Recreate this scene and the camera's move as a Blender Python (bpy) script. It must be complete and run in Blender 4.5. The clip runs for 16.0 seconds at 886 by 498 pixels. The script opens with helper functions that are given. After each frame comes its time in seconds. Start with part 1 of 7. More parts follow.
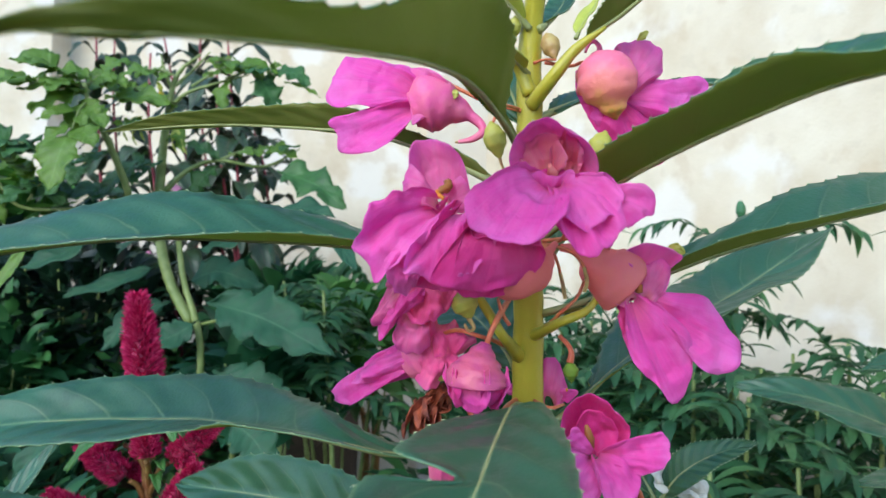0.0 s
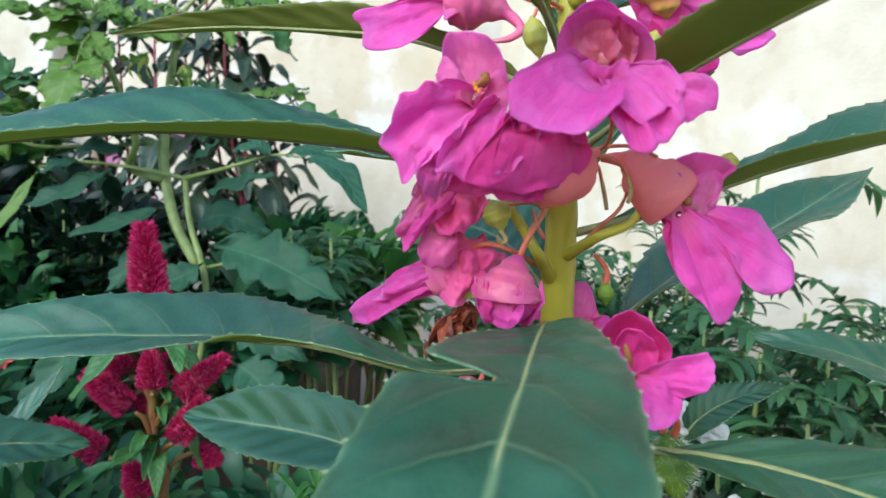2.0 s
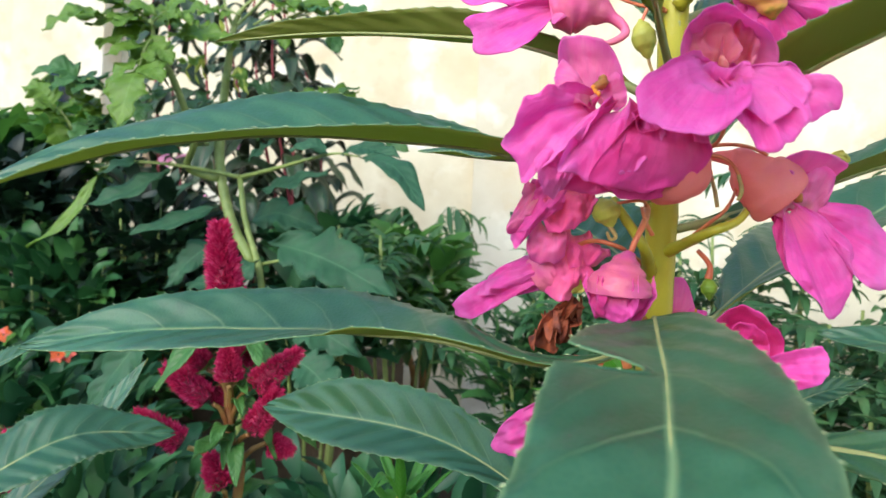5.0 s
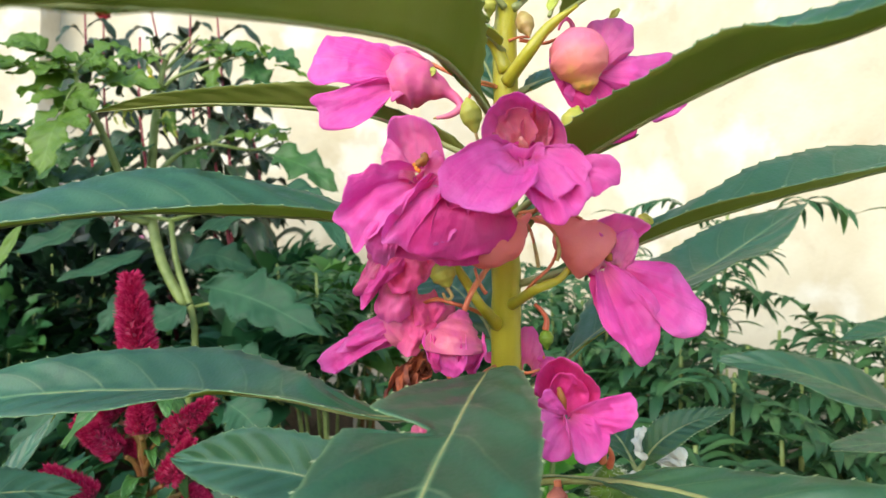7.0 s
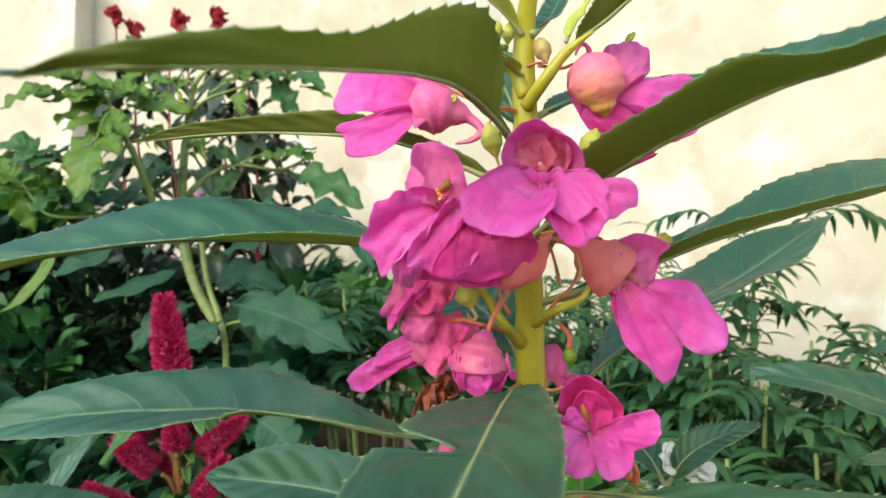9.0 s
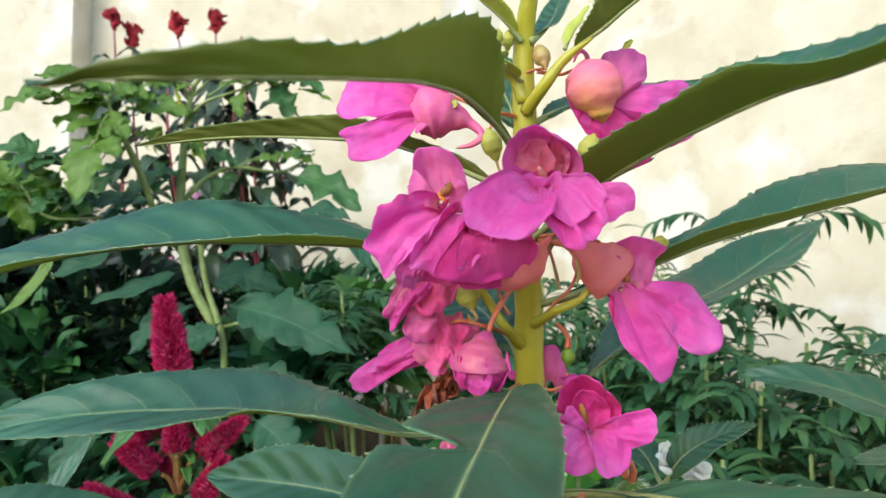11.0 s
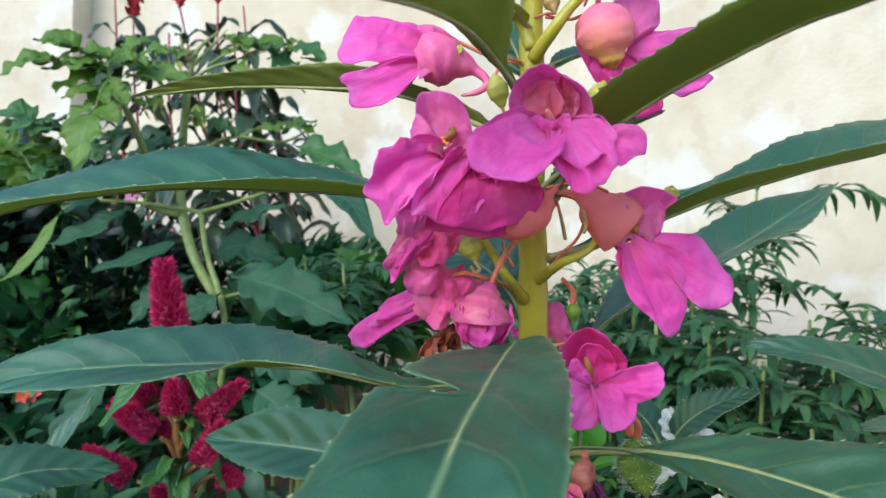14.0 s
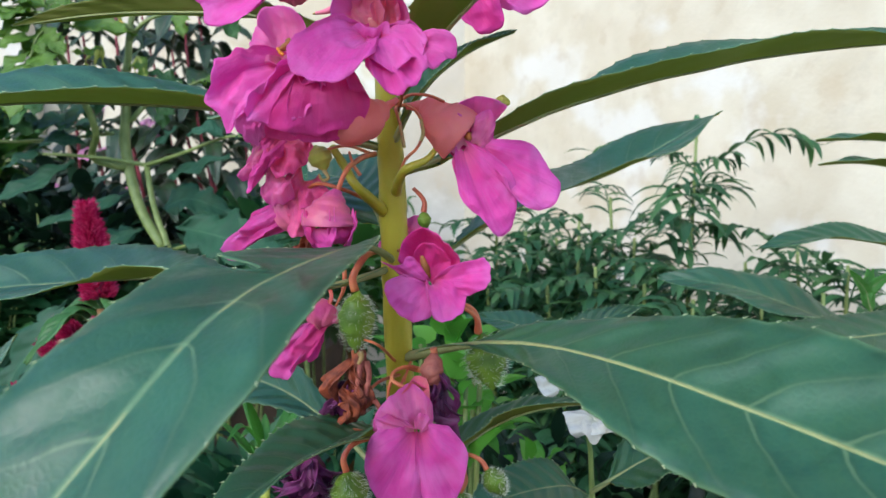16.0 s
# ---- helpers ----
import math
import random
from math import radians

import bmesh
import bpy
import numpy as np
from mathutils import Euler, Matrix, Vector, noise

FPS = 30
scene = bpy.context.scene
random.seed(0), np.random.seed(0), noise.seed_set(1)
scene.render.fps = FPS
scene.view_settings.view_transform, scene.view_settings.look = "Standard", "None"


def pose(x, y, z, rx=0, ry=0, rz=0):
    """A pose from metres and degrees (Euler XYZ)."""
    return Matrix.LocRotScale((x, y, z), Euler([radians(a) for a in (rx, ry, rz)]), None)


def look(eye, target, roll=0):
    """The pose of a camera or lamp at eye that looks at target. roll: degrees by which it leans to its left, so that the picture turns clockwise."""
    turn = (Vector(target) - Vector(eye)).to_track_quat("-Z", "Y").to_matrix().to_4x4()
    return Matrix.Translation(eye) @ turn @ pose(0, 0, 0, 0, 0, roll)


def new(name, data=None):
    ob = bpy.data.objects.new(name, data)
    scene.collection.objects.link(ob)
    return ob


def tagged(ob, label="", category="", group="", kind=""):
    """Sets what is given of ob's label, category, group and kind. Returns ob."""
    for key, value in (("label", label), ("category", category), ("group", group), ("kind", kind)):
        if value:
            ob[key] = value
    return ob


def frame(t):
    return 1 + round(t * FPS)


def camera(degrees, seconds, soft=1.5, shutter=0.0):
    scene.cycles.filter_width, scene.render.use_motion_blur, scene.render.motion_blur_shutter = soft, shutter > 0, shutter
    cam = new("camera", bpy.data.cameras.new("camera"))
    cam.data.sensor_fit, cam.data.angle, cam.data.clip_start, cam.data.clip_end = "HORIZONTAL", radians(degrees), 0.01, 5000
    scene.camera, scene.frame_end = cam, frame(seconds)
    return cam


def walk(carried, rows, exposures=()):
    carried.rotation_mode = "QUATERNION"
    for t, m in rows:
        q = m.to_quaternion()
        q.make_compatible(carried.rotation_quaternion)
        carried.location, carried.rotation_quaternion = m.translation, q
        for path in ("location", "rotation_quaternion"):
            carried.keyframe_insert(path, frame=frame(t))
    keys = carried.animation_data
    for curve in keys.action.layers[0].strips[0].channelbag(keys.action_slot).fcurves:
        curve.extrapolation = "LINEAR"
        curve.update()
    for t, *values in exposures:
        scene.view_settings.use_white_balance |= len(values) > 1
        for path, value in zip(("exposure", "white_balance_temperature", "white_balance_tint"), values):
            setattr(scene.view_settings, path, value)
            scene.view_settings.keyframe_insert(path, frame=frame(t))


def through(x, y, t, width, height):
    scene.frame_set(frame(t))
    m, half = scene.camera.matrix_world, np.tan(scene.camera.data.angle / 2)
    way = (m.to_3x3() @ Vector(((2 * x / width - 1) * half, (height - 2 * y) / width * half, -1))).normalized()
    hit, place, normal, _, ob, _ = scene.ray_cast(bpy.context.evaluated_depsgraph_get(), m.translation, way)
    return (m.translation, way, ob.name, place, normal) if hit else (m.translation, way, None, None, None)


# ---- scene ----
cam = camera(65.64, 16.0, 1.5)
cam.data.dof.use_dof, cam.data.dof.focus_distance, cam.data.dof.aperture_fstop = True, 0.255, 24.0
PATH = [
    (0, (0.01161, 0.03224, 0.69578), (-0.01296, 0.53104, 0.72021), 1.57),
    (0.5, (0.01157, 0.03290, 0.69318), (-0.01286, 0.53150, 0.72140), 2.35),
    (1, (0.01086, 0.03523, 0.69142), (-0.01799, 0.53391, 0.71348), 2.17),
    (1.5, (0.00987, 0.03848, 0.68949), (-0.02328, 0.53700, 0.70895), 2.13),
    (2, (0.00385, 0.04741, 0.68026), (-0.02256, 0.54670, 0.67604), 3.14),
    (2.5, (-0.00675, 0.04512, 0.68078), (-0.04351, 0.54364, 0.66976), 2.51),
    (3, (-0.01257, 0.04234, 0.67997), (-0.05351, 0.54051, 0.66765), 2.34),
    (5.5, (-0.01904, 0.03453, 0.67906), (-0.07125, 0.53179, 0.67600), 2.90),
    (6, (-0.00954, 0.02928, 0.68252), (-0.06426, 0.52624, 0.68773), 2.37),
    (6.5, (0.01001, 0.02437, 0.68977), (-0.02852, 0.52277, 0.70015), 1.33),
    (7, (0.01736, 0.02431, 0.69163), (-0.00337, 0.52371, 0.70456), 1.08),
    (7.5, (0.01849, 0.02425, 0.69280), (-0.00169, 0.52362, 0.70765), 0.86),
    (8, (0.01887, 0.02227, 0.69215), (-0.00943, 0.52113, 0.71048), 0.99),
    (8.5, (0.01880, 0.02090, 0.69259), (-0.01411, 0.51946, 0.71137), 0.60),
    (9, (0.01838, 0.01778, 0.69434), (-0.02117, 0.51571, 0.71655), 0.17),
    (11.5, (0.01624, 0.01293, 0.69409), (-0.01863, 0.51115, 0.71787), 0.26),
    (12, (0.01428, 0.01553, 0.69312), (-0.01422, 0.51448, 0.70850), 0.15),
    (12.5, (0.01475, 0.01368, 0.69334), (-0.02016, 0.51223, 0.70861), -0.14),
    (13, (0.01439, 0.01361, 0.69216), (-0.02242, 0.51191, 0.71065), 0.25),
    (13.5, (0.01248, 0.01500, 0.69099), (-0.02809, 0.51318, 0.70399), -0.13),
    (14, (0.01662, 0.02017, 0.68453), (-0.02203, 0.51859, 0.69365), 0.89),
    (14.5, (0.03163, 0.01502, 0.67954), (0.00542, 0.51434, 0.67951), 0.74),
    (15, (0.05585, 0.01467, 0.67449), (0.04291, 0.51450, 0.67332), 0.69),
    (15.5, (0.06168, 0.01637, 0.67092), (0.05057, 0.51616, 0.66150), 0.35),
    (16, (0.06226, 0.00816, 0.66616), (0.03902, 0.50729, 0.64817), 0.04),
]
EXPOSURE = ((0, 1.10, 5450, 5), (1.4, 1.15, 5450, 5), (2.3, 1.29, 5450, 4), (5.5, 1.45, 6250, 2), (7, 1.37, 6400, 2), (9, 1.30, 6500, 2), (12.5, 1.19, 5700, 4), (16, 1.08, 5550, 7))
walk(cam, [(t, look(eye, target, roll)) for t, eye, target, roll in PATH], EXPOSURE)

# ---- sky, sun ----
world = bpy.data.worlds.new("world")
scene.world = world
world.use_nodes = True
wn = world.node_tree.nodes
sky = wn.new("ShaderNodeTexSky")
sky.sky_type, sky.sun_disc = "NISHITA", False
sky.sun_elevation, sky.sun_rotation = radians(34), radians(208)
sky.air_density, sky.dust_density = 1.0, 0.8
wn["Background"].inputs["Strength"].default_value = 0.15
world.node_tree.links.new(sky.outputs["Color"], wn["Background"].inputs["Color"])
sun = new("sun", bpy.data.lights.new("sun", "SUN"))
sun.data.energy, sun.data.angle, sun.data.color = 1.4, radians(50), (1.0, 0.89, 0.74)
sun.matrix_world = look((-1.5, -2.85, 2.2), (0, 0, 0))


# ---- materials ----
class Nodes:
    """A small shorthand for building node materials."""

    def __init__(self, name, rough=0.5, spec=0.5):
        self.mat = bpy.data.materials.new(name)
        self.mat.use_nodes = True
        self.t = self.mat.node_tree
        self.b = self.t.nodes["Principled BSDF"]
        self.b.inputs["Roughness"].default_value = rough
        self.b.inputs["Specular IOR Level"].default_value = spec
        self.out = self.t.nodes["Material Output"]

    def n(self, kind, **values):
        node = self.t.nodes.new("ShaderNode" + kind)
        for key, value in values.items():
            node.inputs[key.replace("_", " ")].default_value = value
        return node

    def link(self, a, b):
        self.t.links.new(a, b)

    def noise(self, scale, detail=3.0, coords="Object", stretch=None):
        tc = self.n("TexCoord")
        node = self.n("TexNoise", Scale=scale, Detail=detail)
        src = tc.outputs[coords]
        if stretch:
            mp = self.n("Mapping", Scale=stretch)
            self.link(src, mp.inputs["Vector"])
            src = mp.outputs["Vector"]
        self.link(src, node.inputs["Vector"])
        return node.outputs["Fac"]

    def ramp(self, fac, *stops):
        node = self.n("ValToRGB")
        els = node.color_ramp.elements
        while len(els) < len(stops):
            els.new(0.5)
        for el, (at, col) in zip(els, stops):
            el.position, el.color = at, (*col, 1)
        self.link(fac, node.inputs["Fac"])
        return node.outputs["Color"]

    def mix(self, fac, a, b, blend="MIX"):
        node = self.n("MixRGB")
        node.blend_type = blend
        for value, slot in ((fac, "Fac"), (a, "Color1"), (b, "Color2")):
            if isinstance(value, (int, float)):
                node.inputs[slot].default_value = value
            elif isinstance(value, tuple):
                node.inputs[slot].default_value = (*value, 1)
            else:
                self.link(value, node.inputs[slot])
        return node.outputs["Color"]

    def math(self, op, a, b=0.0, c=0.0):
        node = self.n("Math")
        node.operation = op
        for k, value in enumerate((a, b, c)):
            if isinstance(value, (int, float)):
                node.inputs[k].default_value = value
            else:
                self.link(value, node.inputs[k])
        return node.outputs[0]

    def uv(self):
        tc, sep = self.n("TexCoord"), self.n("SeparateXYZ")
        self.link(tc.outputs["UV"], sep.inputs[0])
        return sep.outputs["X"], sep.outputs["Y"]

    def color(self, col):
        self.link(col, self.b.inputs["Base Color"])

    def bump(self, height, strength, distance):
        node = self.n("Bump", Strength=strength, Distance=distance)
        self.link(height, node.inputs["Height"])
        self.link(node.outputs["Normal"], self.b.inputs["Normal"])

    def glow_through(self, col, amount):
        """Light that passes through a thin leaf or petal."""
        tr, mx = self.n("BsdfTranslucent"), self.n("MixShader", Fac=amount)
        if isinstance(col, tuple):
            tr.inputs["Color"].default_value = (*col, 1)
        else:
            self.link(col, tr.inputs["Color"])
        self.link(self.b.outputs[0], mx.inputs[1])
        self.link(tr.outputs[0], mx.inputs[2])
        self.link(mx.outputs[0], self.out.inputs["Surface"])


def leaf_material(name, dark, light, vein, rough=0.42, veins=11.0, through=0.3, thru_col=None, spec=0.5, relief=0.35):
    m = Nodes(name, rough, spec)
    u, v = m.uv()
    side = m.math("ABSOLUTE", v)
    big, mid_n, fine = m.noise(28.0, 4), m.noise(190.0, 4), m.noise(1100.0, 3)
    # side veins sweep forward from the midrib and wander a little
    bend = m.math("MULTIPLY", m.math("POWER", side, 1.3), 1.25)
    sway = m.math("MULTIPLY", m.math("SUBTRACT", big, 0.5), 0.6)
    s = m.math("ADD", m.math("SUBTRACT", m.math("MULTIPLY", u, veins), bend), sway)
    saw = m.math("ABSOLUTE", m.math("SUBTRACT", m.math("FRACT", s), 0.5))
    line = m.math("MAXIMUM", m.math("SUBTRACT", 1.0, m.math("MULTIPLY", saw, 24.0)), 0.0)
    groove_shade = m.math("MAXIMUM", m.math("SUBTRACT", 1.0, m.math("MULTIPLY", saw, 7.0)), 0.0)
    fade = m.math("MULTIPLY", line, m.math("SUBTRACT", 1.0, m.math("MULTIPLY", side, 0.85)))
    mid = m.math("MAXIMUM", m.math("SUBTRACT", 1.0, m.math("MULTIPLY", side, 19.0)), 0.0)
    cells = m.n("TexVoronoi", Scale=520.0)
    cells.feature = "DISTANCE_TO_EDGE"
    tc = m.n("TexCoord")
    m.link(tc.outputs["Object"], cells.inputs["Vector"])
    net = m.math("MINIMUM", m.math("MULTIPLY", cells.outputs["Distance"], 4.0), 1.0)
    col = m.ramp(big, (0.30, dark), (0.72, light))
    col = m.mix(m.ramp(mid_n, (0.46, (0, 0, 0)), (0.70, (0.2, 0.2, 0.2))), col, tuple(c * 1.35 for c in light))
    col = m.mix(m.ramp(mid_n, (0.28, (0.38, 0.38, 0.38)), (0.45, (0, 0, 0))), col, tuple(c * 0.65 for c in dark))
    col = m.mix(m.math("MULTIPLY", fine, 0.25), col, light)
    col = m.mix(m.math("MULTIPLY", m.math("SUBTRACT", 1.0, net), 0.05), col, vein)
    # crease shade beside the side veins, darkened into the leaf colour
    col = m.mix(m.math("MULTIPLY", groove_shade, 0.36 * relief), col, tuple(c * 0.55 for c in dark))
    col = m.mix(m.math("MULTIPLY", fade, 0.45), col, vein)
    col = m.mix(m.math("MULTIPLY", mid, 0.65), col, vein)
    margin = m.math("MAXIMUM", m.math("MULTIPLY", m.math("SUBTRACT", side, 0.955), 20.0), 0.0)
    col = m.mix(m.math("MULTIPLY", m.math("MINIMUM", margin, 1.0), 0.5), col, vein)
    # scattered pale specks and scuffs
    col = m.mix(m.ramp(m.noise(330.0, 2), (0.70, (0, 0, 0)), (0.78, (0.14, 0.14, 0.14))), col, vein)
    m.color(col)
    cell = m.math("MULTIPLY", m.math("COSINE", m.math("MULTIPLY", s, 6.2832)), -0.5)
    h = m.math("ADD", m.math("MULTIPLY", cell, 1.35 * relief), m.math("MULTIPLY", mid_n, 0.30))
    h = m.math("ADD", h, m.math("ADD", m.math("MULTIPLY", net, 0.08), m.math("MULTIPLY", fine, 0.07)))
    m.bump(h, 0.55, 0.0009)
    m.link(m.ramp(mid_n, (0.3, (rough - 0.10,) * 3), (0.7, (rough + 0.12,) * 3)), m.b.inputs["Roughness"])
    m.glow_through(thru_col or m.mix(0.5, col, light), through)
    return m.mat


def petal_material(name, base, middle, rim, through=0.36, streak=None, rough=0.5, wash=(0.86, 0.25, 0.56)):
    m = Nodes(name, rough, 0.4)
    u, v = m.uv()
    fan = m.noise(1.0, 4, "UV", (1.6, 22.0, 1.0))
    blotch, pool = m.noise(260.0, 3), m.noise(75.0, 4)
    wander = m.math("ADD", u, m.math("MULTIPLY", m.math("SUBTRACT", pool, 0.5), 0.6))
    col = m.ramp(wander, (0.04, base), (0.32, middle), (0.78, middle), (1.0, rim))
    col = m.mix(m.ramp(pool, (0.45, (0, 0, 0)), (0.70, (0.7, 0.7, 0.7))), col, wash)
    col = m.mix(m.ramp(fan, (0.52, (0, 0, 0)), (0.66, (0.34, 0.34, 0.34))), col, tuple(c * 0.70 for c in middle))
    veins = m.noise(1.0, 3, "UV", (1.2, 60.0, 1.0))
    col = m.mix(m.ramp(veins, (0.50, (0, 0, 0)), (0.64, (0.18, 0.18, 0.18))), col, wash)
    col = m.mix(m.math("MULTIPLY", blotch, 0.35), col, rim)
    if streak:
        st = m.noise(1.0, 3, "UV", (1.5, 14.0, 1.0))
        col = m.mix(m.ramp(st, (0.40, (0, 0, 0)), (0.75, (0.45, 0.45, 0.45))), col, streak)
    m.color(col)
    m.b.inputs["Sheen Weight"].default_value = 0.08
    m.bump(m.math("ADD", m.math("ADD", fan, m.math("MULTIPLY", blotch, 0.8)), m.math("ADD", m.math("MULTIPLY", m.noise(1500.0, 2), 0.4), m.math("MULTIPLY", m.noise(130.0, 5), 2.2))), 0.6, 0.0008)
    m.glow_through(col, through)
    return m.mat


def skin_material(name, a, b, scale=90.0, rough=0.4, through=0.0, fine=900.0, relief=0.0004, stretch=None, spec=0.5):
    m = Nodes(name, rough, spec)
    col = m.ramp(m.noise(scale, 4, "Object", stretch), (0.33, a), (0.68, b))
    f = m.noise(fine, 3)
    col = m.mix(m.math("MULTIPLY", f, 0.3), col, b)
    m.color(col)
    m.bump(f, 0.5, relief)
    if through:
        m.glow_through(col, through)
    return m.mat


def island_material(name, a, b, c, rough=0.6, through=0.25, spec=0.4):
    """Many small leaves or florets in one mesh, each with its own shade."""
    m = Nodes(name, rough, spec)
    geo = m.n("NewGeometry")
    col = m.ramp(geo.outputs["Random Per Island"], (0.0, a), (0.55, b), (1.0, c))
    col = m.mix(m.math("MULTIPLY", m.noise(140.0, 3), 0.3), col, a)
    m.color(col)
    m.bump(m.noise(400.0, 3), 0.4, 0.001)
    m.glow_through(col, through)
    return m.mat


LEAF_TOP = leaf_material("balsam_leaf_top", (0.012, 0.056, 0.029), (0.030, 0.108, 0.056), (0.22, 0.33, 0.15), rough=0.40, through=0.18, thru_col=(0.40, 0.66, 0.18), spec=0.55, relief=1.0)
LEAF_UNDER = leaf_material("balsam_leaf_under", (0.190, 0.186, 0.040), (0.250, 0.244, 0.058), (0.34, 0.36, 0.13), rough=0.55, through=0.60, thru_col=(0.78, 0.68, 0.18), relief=0.8)
RIB = skin_material("leaf_rib", (0.28, 0.31, 0.11), (0.38, 0.40, 0.16), 200, 0.45, 0.2)
STEM = skin_material("balsam_stem", (0.36, 0.32, 0.018), (0.52, 0.46, 0.04), 70, 0.3, 0.12, 1200, 0.0003, (1, 1, 0.25))
SHOOT = skin_material("balsam_shoot", (0.36, 0.42, 0.05), (0.55, 0.58, 0.10), 130, 0.38, 0.2)
SEPAL_RED = skin_material("sepal_red", (0.80, 0.09, 0.38), (0.86, 0.24, 0.36), 110, 0.45, 0.3, 500, 0.0008)
PEDICEL = skin_material("pedicel_red", (0.50, 0.08, 0.05), (0.66, 0.22, 0.08), 160, 0.4, 0.1)
HOOK = skin_material("spur_tip", (0.40, 0.22, 0.08), (0.52, 0.40, 0.12), 160, 0.4, 0.2)
PETAL = petal_material("petal_pink", (0.90, 0.15, 0.43), (0.88, 0.095, 0.52), (0.88, 0.16, 0.63), wash=(0.92, 0.30, 0.72), through=0.52)
PETAL_DEEP = petal_material("petal_deep_pink", (0.84, 0.075, 0.30), (0.83, 0.056, 0.38), (0.86, 0.085, 0.48), wash=(0.90, 0.18, 0.55), through=0.52)
PETAL_PALE = petal_material("petal_pale_pink", (0.92, 0.46, 0.50), (0.90, 0.24, 0.55), (0.88, 0.18, 0.62), streak=(0.91, 0.42, 0.68), through=0.62)
THROAT = petal_material("petal_inner_throat", (0.95, 0.50, 0.38), (0.93, 0.28, 0.42), (0.91, 0.28, 0.58), streak=(0.96, 0.56, 0.50), through=0.52)
PETAL_WHITE = petal_material("petal_white", (0.86, 0.86, 0.66), (0.90, 0.87, 0.78), (0.90, 0.87, 0.80), wash=(0.9, 0.87, 0.78))
SEPAL = skin_material("sepal_salmon", (0.88, 0.24, 0.40), (0.94, 0.48, 0.34), 110, 0.42, 0.35, 420, 0.0012)
BUD = skin_material("bud_pink", (0.46, 0.045, 0.24), (0.58, 0.11, 0.19), 150, 0.45, 0.15, 500, 0.0008)
SEPAL_GREEN = skin_material("sepal_green", (0.32, 0.34, 0.05), (0.52, 0.48, 0.08), 150, 0.45, 0.15)
PETAL_SALMON = petal_material("petal_salmon_pink", (0.92, 0.22, 0.26), (0.90, 0.12, 0.36), (0.89, 0.11, 0.48), wash=(0.93, 0.26, 0.42), through=0.42)
SALMON = petal_material("sepal_orange_pink", (0.95, 0.34, 0.26), (0.93, 0.25, 0.31), (0.91, 0.17, 0.42), wash=(0.95, 0.40, 0.36), through=0.52)
DRY_PINK = skin_material("dry_pink", (0.28, 0.06, 0.05), (0.60, 0.20, 0.14), 220, 0.6, 0.2, 500, 0.0010)
ANTHER = skin_material("orange_anther", (0.62, 0.12, 0.015), (0.80, 0.34, 0.03), 300, 0.6)
TOOTH = skin_material("leaf_tooth", (0.32, 0.40, 0.20), (0.48, 0.54, 0.30), 200, 0.45, 0.2)
POD = skin_material("pod_skin", (0.055, 0.12, 0.012), (0.20, 0.32, 0.025), 110, 0.5, 0.1)
FUZZ = skin_material("pod_fuzz", (0.6, 0.64, 0.5), (0.75, 0.78, 0.66), 200, 0.6, 0.3)
DRY = skin_material("dry_petal", (0.06, 0.010, 0.012), (0.42, 0.10, 0.04), 260, 0.65, 0.25, 500, 0.0012)
DRY_PURPLE = skin_material("wilted_purple", (0.03, 0.008, 0.025), (0.20, 0.03, 0.14), 130, 0.55, 0.2, 500, 0.0012)
STAMEN = skin_material("stamen", (0.18, 0.08, 0.02), (0.42, 0.15, 0.025), 300, 0.6)


def pouch_material():
    """Pink at the mouth, orange and yellow towards the pointed foot."""
    m = Nodes("pouch_fade", 0.42, 0.4)
    tc, sep = m.n("TexCoord"), m.n("SeparateXYZ")
    m.link(tc.outputs["Generated"], sep.inputs[0])
    at = m.math("ADD", sep.outputs["Z"], m.math("MULTIPLY", m.math("SUBTRACT", m.noise(150.0, 4), 0.5), 0.5))
    col = m.ramp(at, (0.02, (0.36, 0.34, 0.05)), (0.10, (0.84, 0.46, 0.12)), (0.28, (0.88, 0.30, 0.22)), (0.80, (0.84, 0.20, 0.32)))
    m.color(col)
    m.bump(m.noise(420.0, 3), 0.5, 0.0012)
    m.glow_through(col, 0.25)
    return m.mat


POUCH = pouch_material()


# ---- building blocks ----
def thing(name, at, label, category, group="", kind=""):
    ob = new(name)
    ob.empty_display_size = 0.02
    ob.matrix_world = Matrix.Translation(at)
    return tagged(ob, label, category, group, kind)


def part(name, bm, material, parent, label=""):
    me = bpy.data.meshes.new(name)
    bm.to_mesh(me)
    bm.free()
    for mat in material if isinstance(material, (list, tuple)) else (material,):
        me.materials.append(mat)
    for poly in me.polygons:
        poly.use_smooth = True
    ob = new(name, me)
    if parent:
        ob.parent = parent
        ob.matrix_parent_inverse = root_pose(parent).inverted()
    return tagged(ob, label)


def root_pose(ob):
    m = Matrix.Identity(4)
    while ob:
        m = ob.matrix_parent_inverse @ ob.matrix_basis @ m if ob.parent else ob.matrix_basis @ m
        ob = ob.parent
    return m


